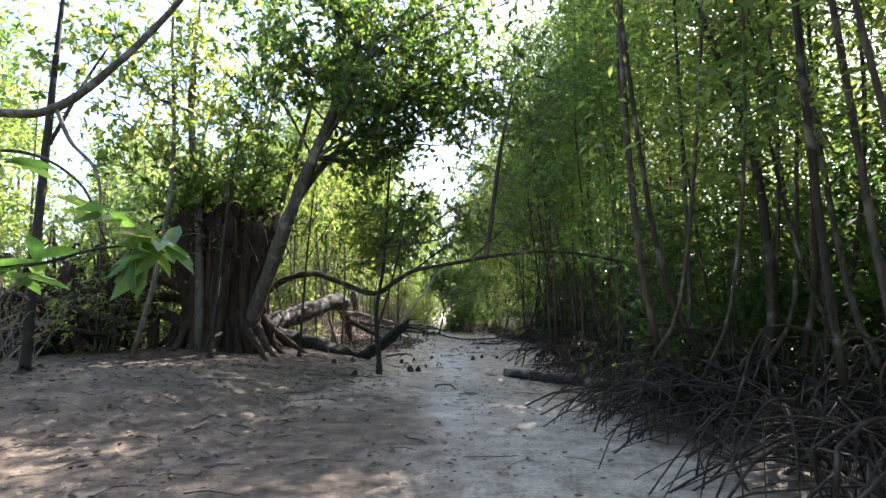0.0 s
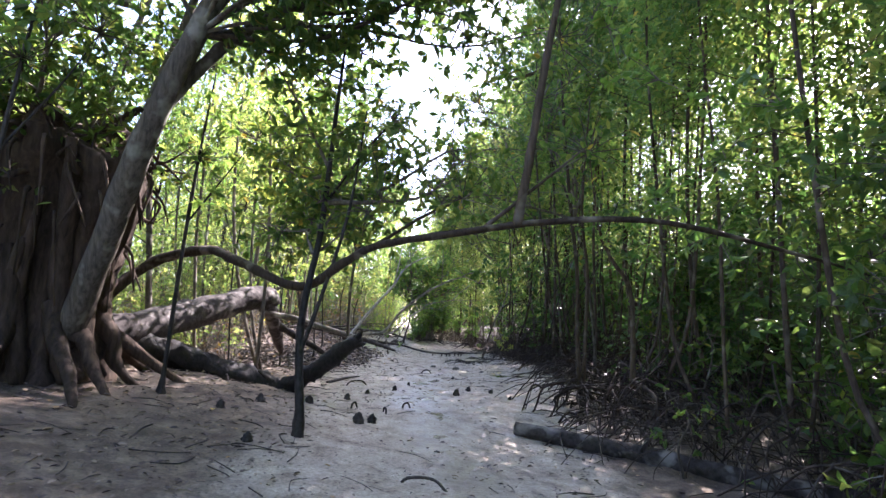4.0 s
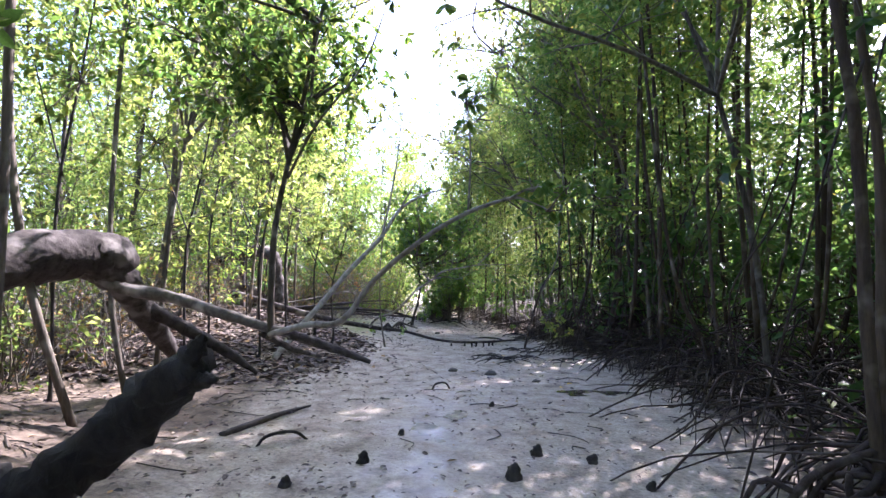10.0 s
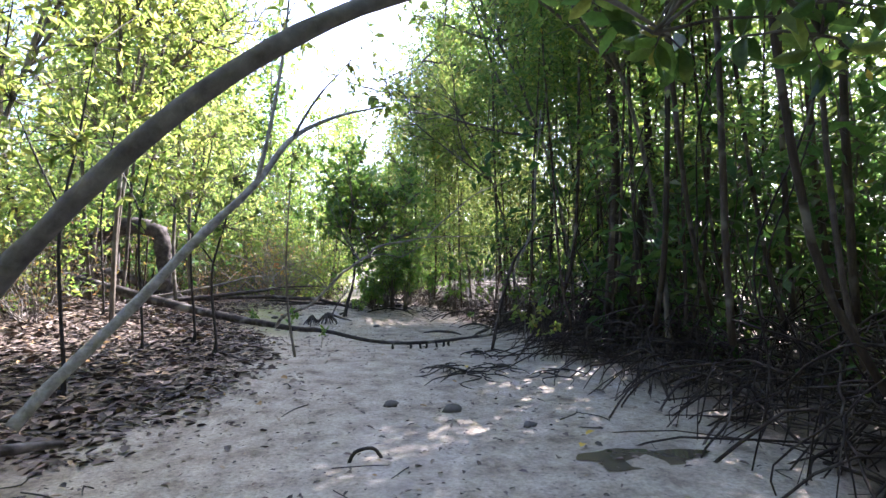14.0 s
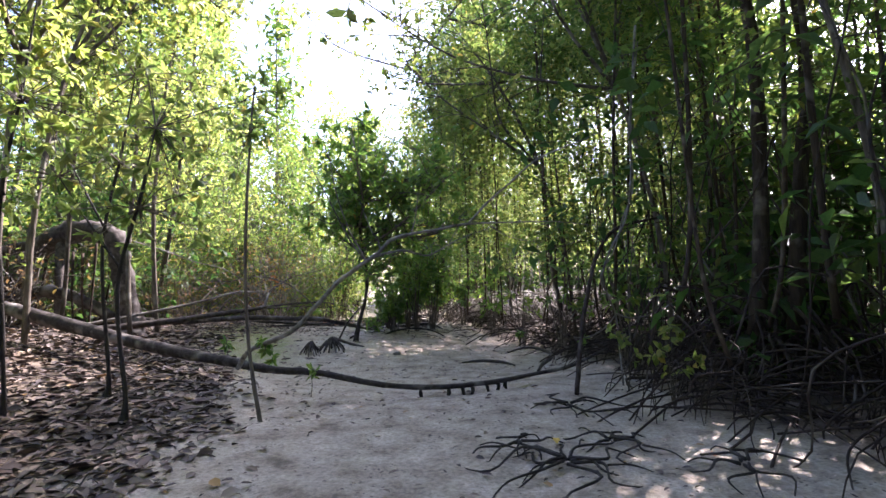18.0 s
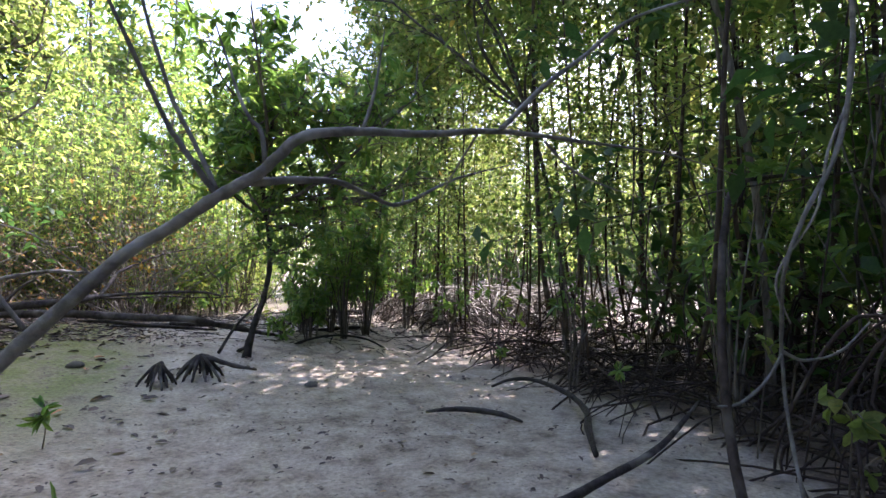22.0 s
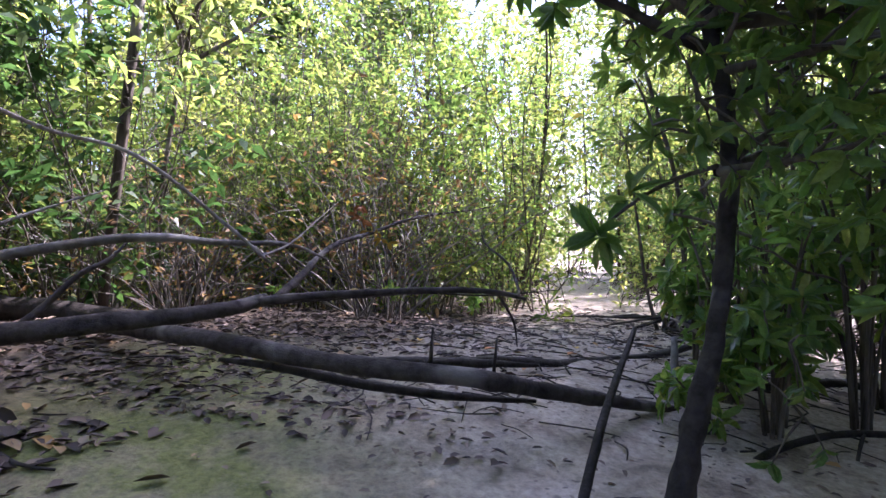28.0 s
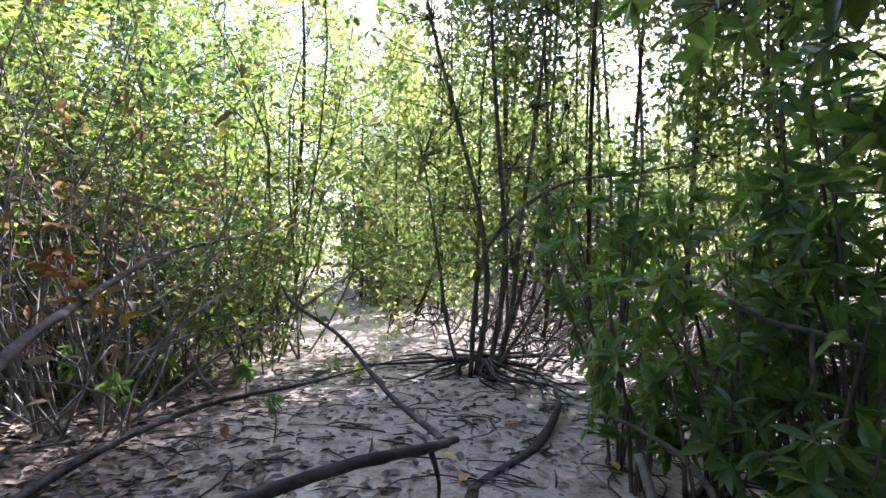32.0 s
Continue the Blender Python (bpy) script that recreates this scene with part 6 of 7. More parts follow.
for k in range(30):
    a, L = rng.uniform(0, 6.28), rng.uniform(0.5, 2.2)
    c, s = math.cos(a), math.sin(a)
    o = np.array(CL.location)
    k1, k2 = rng.uniform(-0.3, 0.3, 2)
    pts = np.array([(1.02 + c * 0.12, 36.9 + s * 0.12, 0.33), (1.02 + c * L * 0.4 - s * k1, 36.9 + s * L * 0.4 + c * k1, 0.24), (1.02 + c * L * 0.7 + s * k2, 36.9 + s * L * 0.7 - c * k2, 0.22), (1.02 + c * L, 36.9 + s * L, 0.14)])
    part("root", Build().tube(pts - o, [0.03, 0.02, 0.014, 0.008], seg=6, per=4, rough=0.1), BARK_WET, CL)
spray(CL, [(0.37, 36.9, 4.6), (0.1, 36.9, 5.8), (1.2, 36.9, 5), (1.2, 36.9, 6.2), (2.0, 36.9, 5), (2.6, 37.3, 3.8), (0.3, 37.1, 2.9), (3.2, 35.3, 2.75), (0.7, 36.9, 3.4), (1.8, 36.9, 3.6), (1.3, 36.7, 1.6), (0.8, 36.8, 2.2), (1.9, 36.6, 2.2), (1.5, 36.9, 2.8), (2.2, 36.8, 2.9), (0.5, 36.9, 4.0)], 420, 0.085, LEAF_LIGHT, 0.55, 6)


def rosette_shrub(x, y, height, wide, stems, per_stem, leaf, label):
    z = hz(x, y)
    t = thing("rosette_shrub", (x, y, z), label, "shrub", "glossy shrubs by the water")
    lv = Build()
    at, way = [], []
    for k in range(stems):
        a, s = k * 2.4, wide * rng.uniform(0.25, 1.0)
        c, sn = math.cos(a), math.sin(a)
        tip = np.array([c * s, sn * s, height * rng.uniform(0.35, 1.0)])
        pts = np.array([(c * 0.04, sn * 0.04, -0.08), tip * (0.35, 0.35, 0.45) + rng.standard_normal(3) * 0.04, tip])
        part("stem", Build().tube(pts, [0.014, 0.011, 0.006], seg=6, per=4), BARK_GREY, t)
        at.append(tip)
        way.append(unit(tip - pts[1]))
        for _ in range(per_stem):
            q = tip * (0.9, 0.9, 1) * rng.uniform(0.5, 0.97)
            w = unit(np.array([c, sn, 0.5]) + 0.8 * rng.standard_normal(3))
            e = q + w * rng.uniform(0.08, 0.2)
            at.append(e)
            way.append(w)
    whorls(lv, at, way, 8, leaf * 1.15, leaf * 0.36, 0.1)
    part("leaves", lv, LEAF_BIG, t, "glossy pointed leaves in whorls", smooth=False)
    return t


ROS = "bushy shrub with whorls of glossy green leaves on thin stems"
for x, y, hg, w, st, ps, lf in ((0.55, 32.2, 1.35, 0.4, 9, 5, 0.13), (1.15, 32.5, 2.5, 0.5, 10, 7, 0.14), (1.6, 33.1, 2.7, 0.5, 10, 7, 0.14), (0.45, 32.7, 1.4, 0.4, 9, 5, 0.13), (0.95, 33.1, 1.8, 0.45, 10, 6, 0.13), (0.4, 33.2, 1.35, 0.22, 6, 5, 0.12), (0.15, 32.1, 0.5, 0.2, 5, 3, 0.11), (1.2, 34.5, 2.4, 0.7, 9, 4, 0.15), (1.9, 35.6, 2.6, 0.8, 8, 4, 0.15), (2.6, 34.4, 2.4, 0.7, 8, 4, 0.15), (3.2, 33.0, 2.4, 0.7, 7, 3, 0.15),
                                (2.4, 36.4, 2.8, 0.9, 8, 4, 0.15), (3.6, 31.4, 2.6, 0.5, 6, 2, 0.14), (3.9, 29.3, 2.4, 0.5, 5, 2, 0.14), (4.2, 27.0, 2.6, 0.5, 5, 2, 0.14), (0.55, 33.6, 0.5, 0.2, 4, 2, 0.13), (3.4, 35.4, 3.0, 0.9, 7, 3, 0.15), (4.9, 27.7, 3.4, 0.8, 7, 3, 0.15), (5.4, 29.4, 3.6, 0.9, 7, 3, 0.15), (4.7, 30.6, 3.2, 0.8, 6, 3, 0.15), (5.8, 26.6, 3.8, 0.9, 7, 3, 0.15)):
    rosette_shrub(x, y, hg, w, st, ps, lf, ROS)
SHOOT = stem_thing("rosette_shoot", "single shoot with a large whorl of bright glossy leaves", "plant", [("stem", [(-0.06, 31.08, 1.62), (-0.25, 30.95, 1.55), (-0.42, 30.8, 1.45), (-0.55, 30.7, 1.34)], [0.01, 0.009, 0.007, 0.006])], BARK_GREY, seg=7)
lv = Build()
whorls(lv, np.array([(-0.55, 30.7, 1.34), (-0.55, 30.7, 1.32), (-0.42, 30.82, 1.5)]) - np.array(SHOOT.location), [(-0.45, -0.6, 0.1), (-0.4, -0.5, -0.2), (0.1, -0.5, 0.6)], 8, 0.145, 0.045, 0.15)
part("leaves", lv, LEAF_BIG, SHOOT, "large pointed leaves in a whorl", smooth=False)

# big-leaved seedling near the start
RS = stem_thing("big_leaf_sapling", "young tree with large drooping glossy leaves hanging over the bank", "tree", [
    ("trunk", [(-3.2, 2.75, -0.1), (-3.15, 2.75, 0.7), (-3.05, 2.72, 1.4), (-3.0, 2.7, 2.2), (-3.05, 2.7, 3.0)], [0.035, 0.03, 0.026, 0.02, 0.01]),
    ("twig", [(-3.04, 2.72, 1.5), (-2.55, 2.69, 1.7), (-2.1, 2.68, 1.71), (-1.75, 2.67, 1.79), (-1.45, 2.66, 1.8)], [0.011, 0.009, 0.008, 0.007, 0.005]),
    ("twig", [(-3.0, 2.7, 2.2), (-2.3, 2.7, 2.32), (-1.9, 2.68, 2.15), (-1.72, 2.67, 1.82)], [0.011, 0.009, 0.007, 0.005])], BARK_WET)
lv = Build()
whorls(lv, np.array([(-1.43, 2.66, 1.84), (-1.46, 2.66, 1.78), (-1.4, 2.62, 1.8), (-1.52, 2.66, 1.74), (-1.75, 2.68, 2.0), (-2.1, 2.7, 1.78), (-2.2, 2.72, 1.68), (-2.3, 2.7, 2.3), (-3.05, 2.7, 3.0)]) - np.array(RS.location), [(0.5, -0.2, 0.7), (0.6, 0.1, 0.4), (0.3, -0.6, 0.5), (0.1, 0.3, -0.3), (0.1, 0, 1), (-0.2, 0.1, 1), (0.1, 0.3, 0.6), (0.3, 0, 1), (0, 0, 1)], 6, 0.23, 0.08, 0.35)
part("leaves", lv, LEAF_BIG, RS, "large glossy drooping leaves", smooth=False)

# ---- creek side: single trees, log and sticks ----
stem_thing("fallen_log", "weathered brown log lying half in the mud by the roots", "log", [
    ("trunk", [(1.5, 13.45, -0.08), (2.3, 12.95, -0.14), (3.2, 12.4, -0.22), (4.2, 11.6, -0.3), (5.0, 11.0, -0.3)], [0.10, 0.12, 0.125, 0.13, 0.12]),
    ("stub", [(3.0, 12.45, -0.15), (3.05, 12.35, 0.05)], [0.035, 0.02])], BARK_LOG, seg=12)


def stilt_tree(x, y, axis, rad, n_roots, spread, top, label, leaf_at, bmat=BARK_POLE):
    z = hz(x, y)
    t = stem_thing("stilt_tree", label, "tree", [("trunk", [(x, y, z + top * 0.7)] + axis, rad)], bmat)
    o = Vector(t.location)
    for b in prop_roots(n_roots, spread, top, 0.03, 6):
        ob = part("prop_root", b, BARK_ROOT, t)
        ob.location = Vector((x, y, z)) - o
    if leaf_at:
        spray(t, leaf_at, 14 * len(leaf_at), 0.12, LEAF_DARK, 0.5, 6)
    return t


SL = "slim stilt-rooted mangrove with ochre bark at the water's edge"
stilt_tree(3.04, 15.1, [(2.99, 15.1, 1.24), (2.98, 15.1, 2.53), (2.86, 15.1, 3.6), (2.7, 15.1, 5.5), (2.6, 15.1, 8)], [0.042, 0.04, 0.037, 0.034, 0.028, 0.01], 13, 0.9, 0.5, SL, [(2.7, 15.1, 5.0), (2.6, 15.1, 6.5), (2.9, 15.2, 4.2), (3.3, 15.4, 5.4)])
stilt_tree(3.15, 15.25, [(3.2, 15.2, 1.72), (3.21, 15.2, 2.56), (3.11, 15.2, 3.75), (3.3, 15.3, 6)], [0.035, 0.035, 0.032, 0.025, 0.01], 6, 0.7, 0.4, SL, [])
stilt_tree(4.23, 7.5, [(4.58, 7.5, 1.01), (4.64, 7.5, 2.2), (4.53, 7.5, 3.78), (4.14, 7.5, 5.18), (3.7, 7.5, 6.6), (3.2, 7.5, 8.5)], [0.075, 0.07, 0.065, 0.06, 0.05, 0.04, 0.015], 15, 1.2, 0.7, SL, [(3.7, 7.5, 6.5), (3.3, 7.5, 8), (4.4, 7.6, 5.6)])
stilt_tree(4.96, 25.1, [(5.04, 25.0, 1.84), (5.12, 25.0, 3.84), (5.0, 25.0, 5.5), (4.8, 25, 8)], [0.10, 0.09, 0.08, 0.06, 0.02], 16, 1.2, 0.9, "stout dark stilt-rooted mangrove trunk", [(5, 25, 5.5), (4.8, 25, 7), (4.6, 24.6, 4.6)])
stilt_tree(5.4, 25.0, [(5.57, 25.0, 2.2), (5.8, 25.0, 3.84), (5.69, 25.0, 5.5), (5.6, 25, 8)], [0.10, 0.09, 0.08, 0.06, 0.02], 14, 1.1, 0.9, "stout dark stilt-rooted mangrove trunk", [(5.7, 25, 5.5), (5.6, 25, 7)])
stilt_tree(3.74, 14.4, [(3.75, 14.4, 1.3), (3.74, 14.5, 2.16), (3.4, 14.5, 2.7), (3.19, 14.5, 3.2), (3.0, 14.5, 4.6)], [0.05, 0.045, 0.04, 0.03, 0.02, 0.008], 10, 0.9, 0.8, "dark crooked stilt-rooted mangrove sapling", [(3.0, 14.5, 4.5)])


def rooty_branch(pts, r, drops, label):
    """A low stem along the mud that stands on short stilts."""
    t = stem_thing("stilt_root", label, "root", [("stem", pts, [r, r * 0.95, r * 0.8, r * 0.5])], BARK_ROOT)
    o = np.array(t.location)
    p = np.array(pts)
    for k in range(drops):
        f = rng.uniform(0.1, 0.95) * (len(p) - 1)
        i = int(f)
        q = p[i] + (p[i + 1] - p[i]) * (f - i)
        a = rng.uniform(0, 6.28)
        e = np.array([math.cos(a), math.sin(a), 0]) * rng.uniform(0.08, 0.3)
        g = hz(q[0] + e[0], q[1] + e[1]) - 0.05
        part("stilt", Build().tube(np.array([q, q + e * 0.6 + (0, 0, -0.02), (q[0] + e[0], q[1] + e[1], g)]) - o, [r * 0.55, r * 0.5, r * 0.35], seg=5, per=3), BARK_ROOT, t)


def root_free(x, y):
    """The bare mud in front of the sunken log."""
    return 8.6 < y < 13.6 - 0.55 * max(0, x - 1.4) and x < 4.2


RL = "crooked stilt root reaching over the mud"
r2 = random.Random(21)
for k in range(36):
    y = 3.2 + k * 0.7 + r2.uniform(-0.2, 0.2)
    e = edge_r(y)
    x0, L, a = e + r2.uniform(0.6, 1.6), r2.uniform(0.5, 1.7), r2.choice((r2.uniform(1.2, 5.0), r2.uniform(2.6, 4.4)))
    if root_free(x0 - 0.4, y):
        continue
    c, s, z, top = math.cos(a), math.sin(a), hz(e, y), r2.uniform(0.12, 0.8)
    rooty_branch([(x0, y, z + top), (x0 + c * L * 0.35, y + s * L * 0.35, z + top * 1.05), (x0 + c * L * 0.7, y + s * L * 0.7 + r2.uniform(-0.2, 0.2), z + top * 0.45), (x0 + c * L, y + s * L, hz(x0 + c * L, y + s * L) - 0.03)], r2.uniform(0.009, 0.016), 5, RL)


stem_thing("fallen_branch", "dark bent branch lying at the edge of the sand", "branch", [
    ("stem", [(2.75, 29.2, -0.02), (3.0, 29.25, 0.04), (3.24, 29.1, 0.06), (3.35, 28.47, 0.05), (3.15, 27.65, 0.08), (2.82, 27.0, 0.1), (2.6, 26.5, 0.08)], [0.015, 0.02, 0.024, 0.028, 0.03, 0.032, 0.02])], BARK_WET)
stem_thing("fallen_branch", "sunken dark branch in the damp sand", "branch", [
    ("stem", [(1.72, 28.25, -0.02), (1.95, 28.22, 0.0), (2.15, 28.12, 0.01), (2.4, 27.95, 0.0), (2.55, 27.75, -0.03)], [0.012, 0.025, 0.03, 0.026, 0.012])], BARK_WET)
stem_thing("fallen_branch", "dark branch lying on the grey mud", "branch", [
    ("stem", [(-1.85, 17.1, 0.04), (-1.7, 17.4, 0.06), (-1.5, 17.9, 0.06), (-1.27, 18.45, 0.04)], [0.035, 0.035, 0.03, 0.012])], BARK_WET)
for x, y, n, s in ((1.8, 22.9, 11, 0.8), (2.35, 23.4, 7, 0.6), (2.4, 24.6, 8, 0.75), (1.55, 23.4, 6, 0.5), (3.0, 22.6, 6, 0.6)):
    t = thing("root_clump", (x, y, hz(x, y)), "spidery clump of dark roots spreading over the sand", "roots", "root clumps on the sand")
    for k in range(n):
        a, L = k * 6.28 / n + rng.uniform(-0.3, 0.3), s * rng.uniform(0.5, 1.15)
        c, sn, j, zt = math.cos(a), math.sin(a), rng.uniform(-0.3, 0.3) * L, rng.uniform(0.03, 0.1)
        part("root", Build().tube([(c * 0.03, sn * 0.03, zt * 0.9), (c * L * 0.35 - sn * j, sn * L * 0.35 + c * j, zt), (c * L * 0.7 + sn * j * 0.6, sn * L * 0.7 - c * j * 0.6, zt * 0.55), (c * L - sn * j, sn * L + c * j, -0.03)], [0.014, 0.011, 0.008, 0.004], seg=6, per=4, rough=0.14), BARK_WET, t)
        if k % 2:
            part("root", Build().tube([(c * L * 0.4 - sn * j, sn * L * 0.4 + c * j, zt * 0.9), (c * L * 0.6 - sn * j * 2, sn * L * 0.6 + c * j * 2, zt * 0.7), (c * L * 0.8 - sn * j * 2.6, sn * L * 0.8 + c * j * 2.6, -0.02)], [0.008, 0.007, 0.004], seg=5, per=4, rough=0.14), BARK_WET, t)


BR = "thick arching stilt root of the near mangroves"
for pts, r in (([(6.3, 6.6, 1.0), (5.0, 6.5, 0.72), (4.3, 6.4, 0.45), (3.55, 6.3, 0.1), (3.1, 6.2, -0.3)], 0.042), ([(5.9, 5.6, 0.6), (4.2, 5.5, 0.2), (3.3, 5.4, 0.08), (2.9, 5.3, -0.3)], 0.034), ([(2.8, 6.0, -0.1), (3.5, 6.1, 0.12), (4.2, 6.2, 0.02), (5.0, 6.2, -0.2)], 0.03), ([(4.2, 7.3, 0.6), (3.6, 6.9, 0.4), (3.0, 6.4, 0.1), (2.5, 6.0, -0.25)], 0.032), ([(5.2, 8.4, 0.8), (4.2, 8.0, 0.5), (3.3, 7.9, 0.25), (2.5, 7.7, -0.2)], 0.03), ([(4.6, 4.8, 0.7), (3.9, 4.6, 0.55), (3.2, 4.7, 0.2), (2.6, 4.9, -0.25)], 0.03)):
    rooty_branch(pts, r, 5, BR)


for x, y, hg, n, lf in ((3.7, 9.0, 3.2, 190, 0.14), (4.5, 10.0, 2.8, 130, 0.14), (3.3, 11.9, 0.9, 16, 0.11), (4.4, 13.2, 1.8, 30, 0.12), (5.2, 16.8, 2.0, 36, 0.12)):
    z = hz(x, y)
    s = stem_thing("broadleaf_sapling", "leafy sapling with broad dark leaves among the stilt roots", "tree", [("trunk", [(x, y, z - 0.05), (x - 0.06, y + 0.03, z + hg * 0.4), (x + 0.05, y - 0.04, z + hg * 0.75), (x, y, z + hg)], [0.02, 0.016, 0.011, 0.004])], BARK_GREY)
    spray(s, [(x + rng.normal(0, 0.25), y + rng.normal(0, 0.25), z + hg * f) for f in np.linspace(0.12, 1.0, 14)], n, lf, LEAF_MID, 0.32, 5, "broad oval leaves on thin twigs", 0.5)
for x, y, tops in ((3.4, 24.25, [(3.28, 24.18, 1.08), (3.32, 24.1, 0.82), (3.15, 24.05, 0.62), (3.5, 24.1, 0.52), (3.3, 24.0, 0.4)]), (3.4, 25.3, [(3.2, 25.1, 0.7), (3.4, 25.2, 0.4)]), (3.9, 26.4, [(3.8, 26.2, 0.8)])):
    z = hz(x, y)
    s = stem_thing("mangrove_seedling", "thin seedling with round yellow-green leaves", "plant", [("stem", [(x, y, z - 0.03)] + [tuple((np.array((x, y, z)) + np.array(tops[0])) / 2)] + [tops[0]], [0.008, 0.006, 0.004])] + [("stem", [(x, y, z), tuple((np.array((x, y, z)) * 0.5 + np.array(q) * 0.5 + (0, 0, 0.05))), q], [0.006, 0.005, 0.003]) for q in tops[1:]], BARK_GREY, seg=6)
    spray(s, tops, 4 * len(tops), 0.1, LEAF_LIGHT, 0.09, 4, "round yellow-green leaves", 0.55)
for x, y, hg, lf, n in ((-2.54, 36.3, 0.45, 0.17, 4), (-1.83, 36.1, 0.4, 0.16, 4), (-3.2, 36.0, 0.5, 0.16, 5), (-1.6, 34.6, 0.3, 0.1, 4), (-2.6, 34.8, 0.4, 0.12, 5), (-2.22, 28.14, 0.4, 0.16, 4), (-1.36, 27.66, 0.3, 0.13, 3), (-0.47, 25.6, 0.3, 0.1, 2), (-3.6, 33.9, 0.4, 0.1, 5), (3.3, 30.3, 0.4, 0.12, 4), (4.0, 28.4, 0.45, 0.12, 4)):
    z = hz(x, y)
    s = stem_thing("leafy_seedling", "small green seedling with a tuft of leaves on the mud", "plant", [("stem", [(x, y, z - 0.03), (x + 0.02, y, z + hg * 0.5), (x, y + 0.02, z + hg)], [0.006, 0.005, 0.003])], BARK_GREY, seg=6)
    spray(s, [(x, y + 0.02, z + hg), (x, y, z + hg * 0.8)], n, lf, LEAF_BIG, 0.04, 6, "green oval leaves", 0.36)
stem_thing("hanging_vine", "pale twisted vine hanging in a loop beside the stilt roots", "vine", [
    ("stem", [(3.75, 25.3, 4.6), (3.66, 25.4, 3.4), (3.62, 25.4, 2.6), (3.52, 25.42, 2.1), (3.32, 25.45, 1.74), (3.22, 25.5, 1.4), (3.36, 25.65, 1.1), (3.48, 25.77, 0.91), (3.5, 25.75, 0.5), (3.46, 25.6, 0.0)], [0.016, 0.016, 0.015, 0.015, 0.014, 0.013, 0.012, 0.012, 0.011, 0.012]),
    ("stem", [(3.78, 25.32, 4.4), (3.62, 25.37, 3.3), (3.66, 25.43, 2.55), (3.5, 25.45, 2.12), (3.36, 25.42, 1.74), (3.2, 25.53, 1.38), (3.39, 25.62, 1.1)], [0.009, 0.009, 0.009, 0.009, 0.008, 0.008, 0.006]),
    ("tendril", [(3.48, 25.77, 0.91), (3.7, 25.8, 0.84), (4.05, 25.85, 0.88), (4.5, 26.0, 1.05)], [0.011, 0.01, 0.009, 0.007]),
    ("tendril", [(3.48, 25.77, 0.89), (3.32, 25.73, 0.74), (3.08, 25.68, 0.63), (2.85, 25.6, 0.64)], [0.011, 0.011, 0.01, 0.008])], BARK_PALE2, seg=7, rough=0.12)
stem_thing("stilt_root", "dark root arching up into the mangrove stand", "root", [
    ("root", [(2.7, 25.2, 0.02), (2.92, 25.6, 0.55), (3.15, 25.9, 1.12), (3.45, 26.2, 1.72), (3.95, 26.6, 2.12), (4.8, 27.0, 2.3)], [0.03, 0.028, 0.028, 0.026, 0.024, 0.018])], BARK_ROOT, seg=8, rough=0.1)
VN = "thin woody vine hanging in curves from the mangroves"
for k in range(16):
    y = 15.0 + k * 1.05 + rng.uniform(-0.3, 0.3)
    x = edge_r(y) + rng.uniform(0.5, 1.4)
    z, top = hz(x, y), rng.uniform(2.4, 4.2)
    a, w = rng.uniform(-0.7, 0.3), rng.uniform(-0.4, 0.4)
    stem_thing("hanging_vine", VN, "vine", [("stem", [(x + a, y + w, z - 0.02), (x + a * 0.8 + 0.1, y + w * 0.8, z + top * 0.22), (x + a * 0.5 + rng.uniform(-0.2, 0.2), y + w * 0.3, z + top * 0.5), (x + 0.15, y, z + top * 0.78), (x + 0.5, y + 0.1, z + top)], [0.007, 0.008, 0.009, 0.01, 0.011])], BARK_ROOT, seg=6)


def tangle():
    """Finer stilt roots behind the first row, past counting."""
    t = thing("root_tangle", (3.0, 18.0, 0.0), "thick dark tangle of arching stilt roots along the bank", "roots")
    o, rest, count = np.array((3.0, 18.0, 0.0)), Build(), 0
    for _ in range(900):
        y = rng.uniform(1, 38)
        x = edge_r(y) + abs(rng.normal(0.6, 1.7)) + 0.55
        if root_free(x, y):
            continue
        s, zt, a = rng.uniform(0.35, 1.7), rng.uniform(0.1, 0.95) * rng.uniform(0.4, 1) * (1 - 0.35 * float(smooth(16, 20, y))), rng.uniform(0, 6.28)
        c, sn, r, z = math.cos(a) * s, math.sin(a) * s, rng.uniform(0.006, 0.016), hz(x, y)
        k = rng.uniform(-0.35, 0.35)
        near = x - edge_r(y) < 1.5 and count < 300
        b = Build() if near else rest
        b.tube(np.array([(x - c, y - sn, z - 0.05), (x - c * 0.55, y - sn * 0.55, z + zt * 0.75), (x, y + k, z + zt), (x + c * 0.6 + k, y + sn * 0.6, z + zt * 0.6), (x + c + k, y + sn, z - 0.05)]) - o, [r, r, r * 0.9, r * 0.8, r * 0.7], seg=4, per=2, rough=0, tip=False)
        if near:
            count += 1
            part("root", b, BARK_ROOT, t)
    part("root_mass", rest, BARK_ROOT, t)["kind"] = "stuff"


tangle()

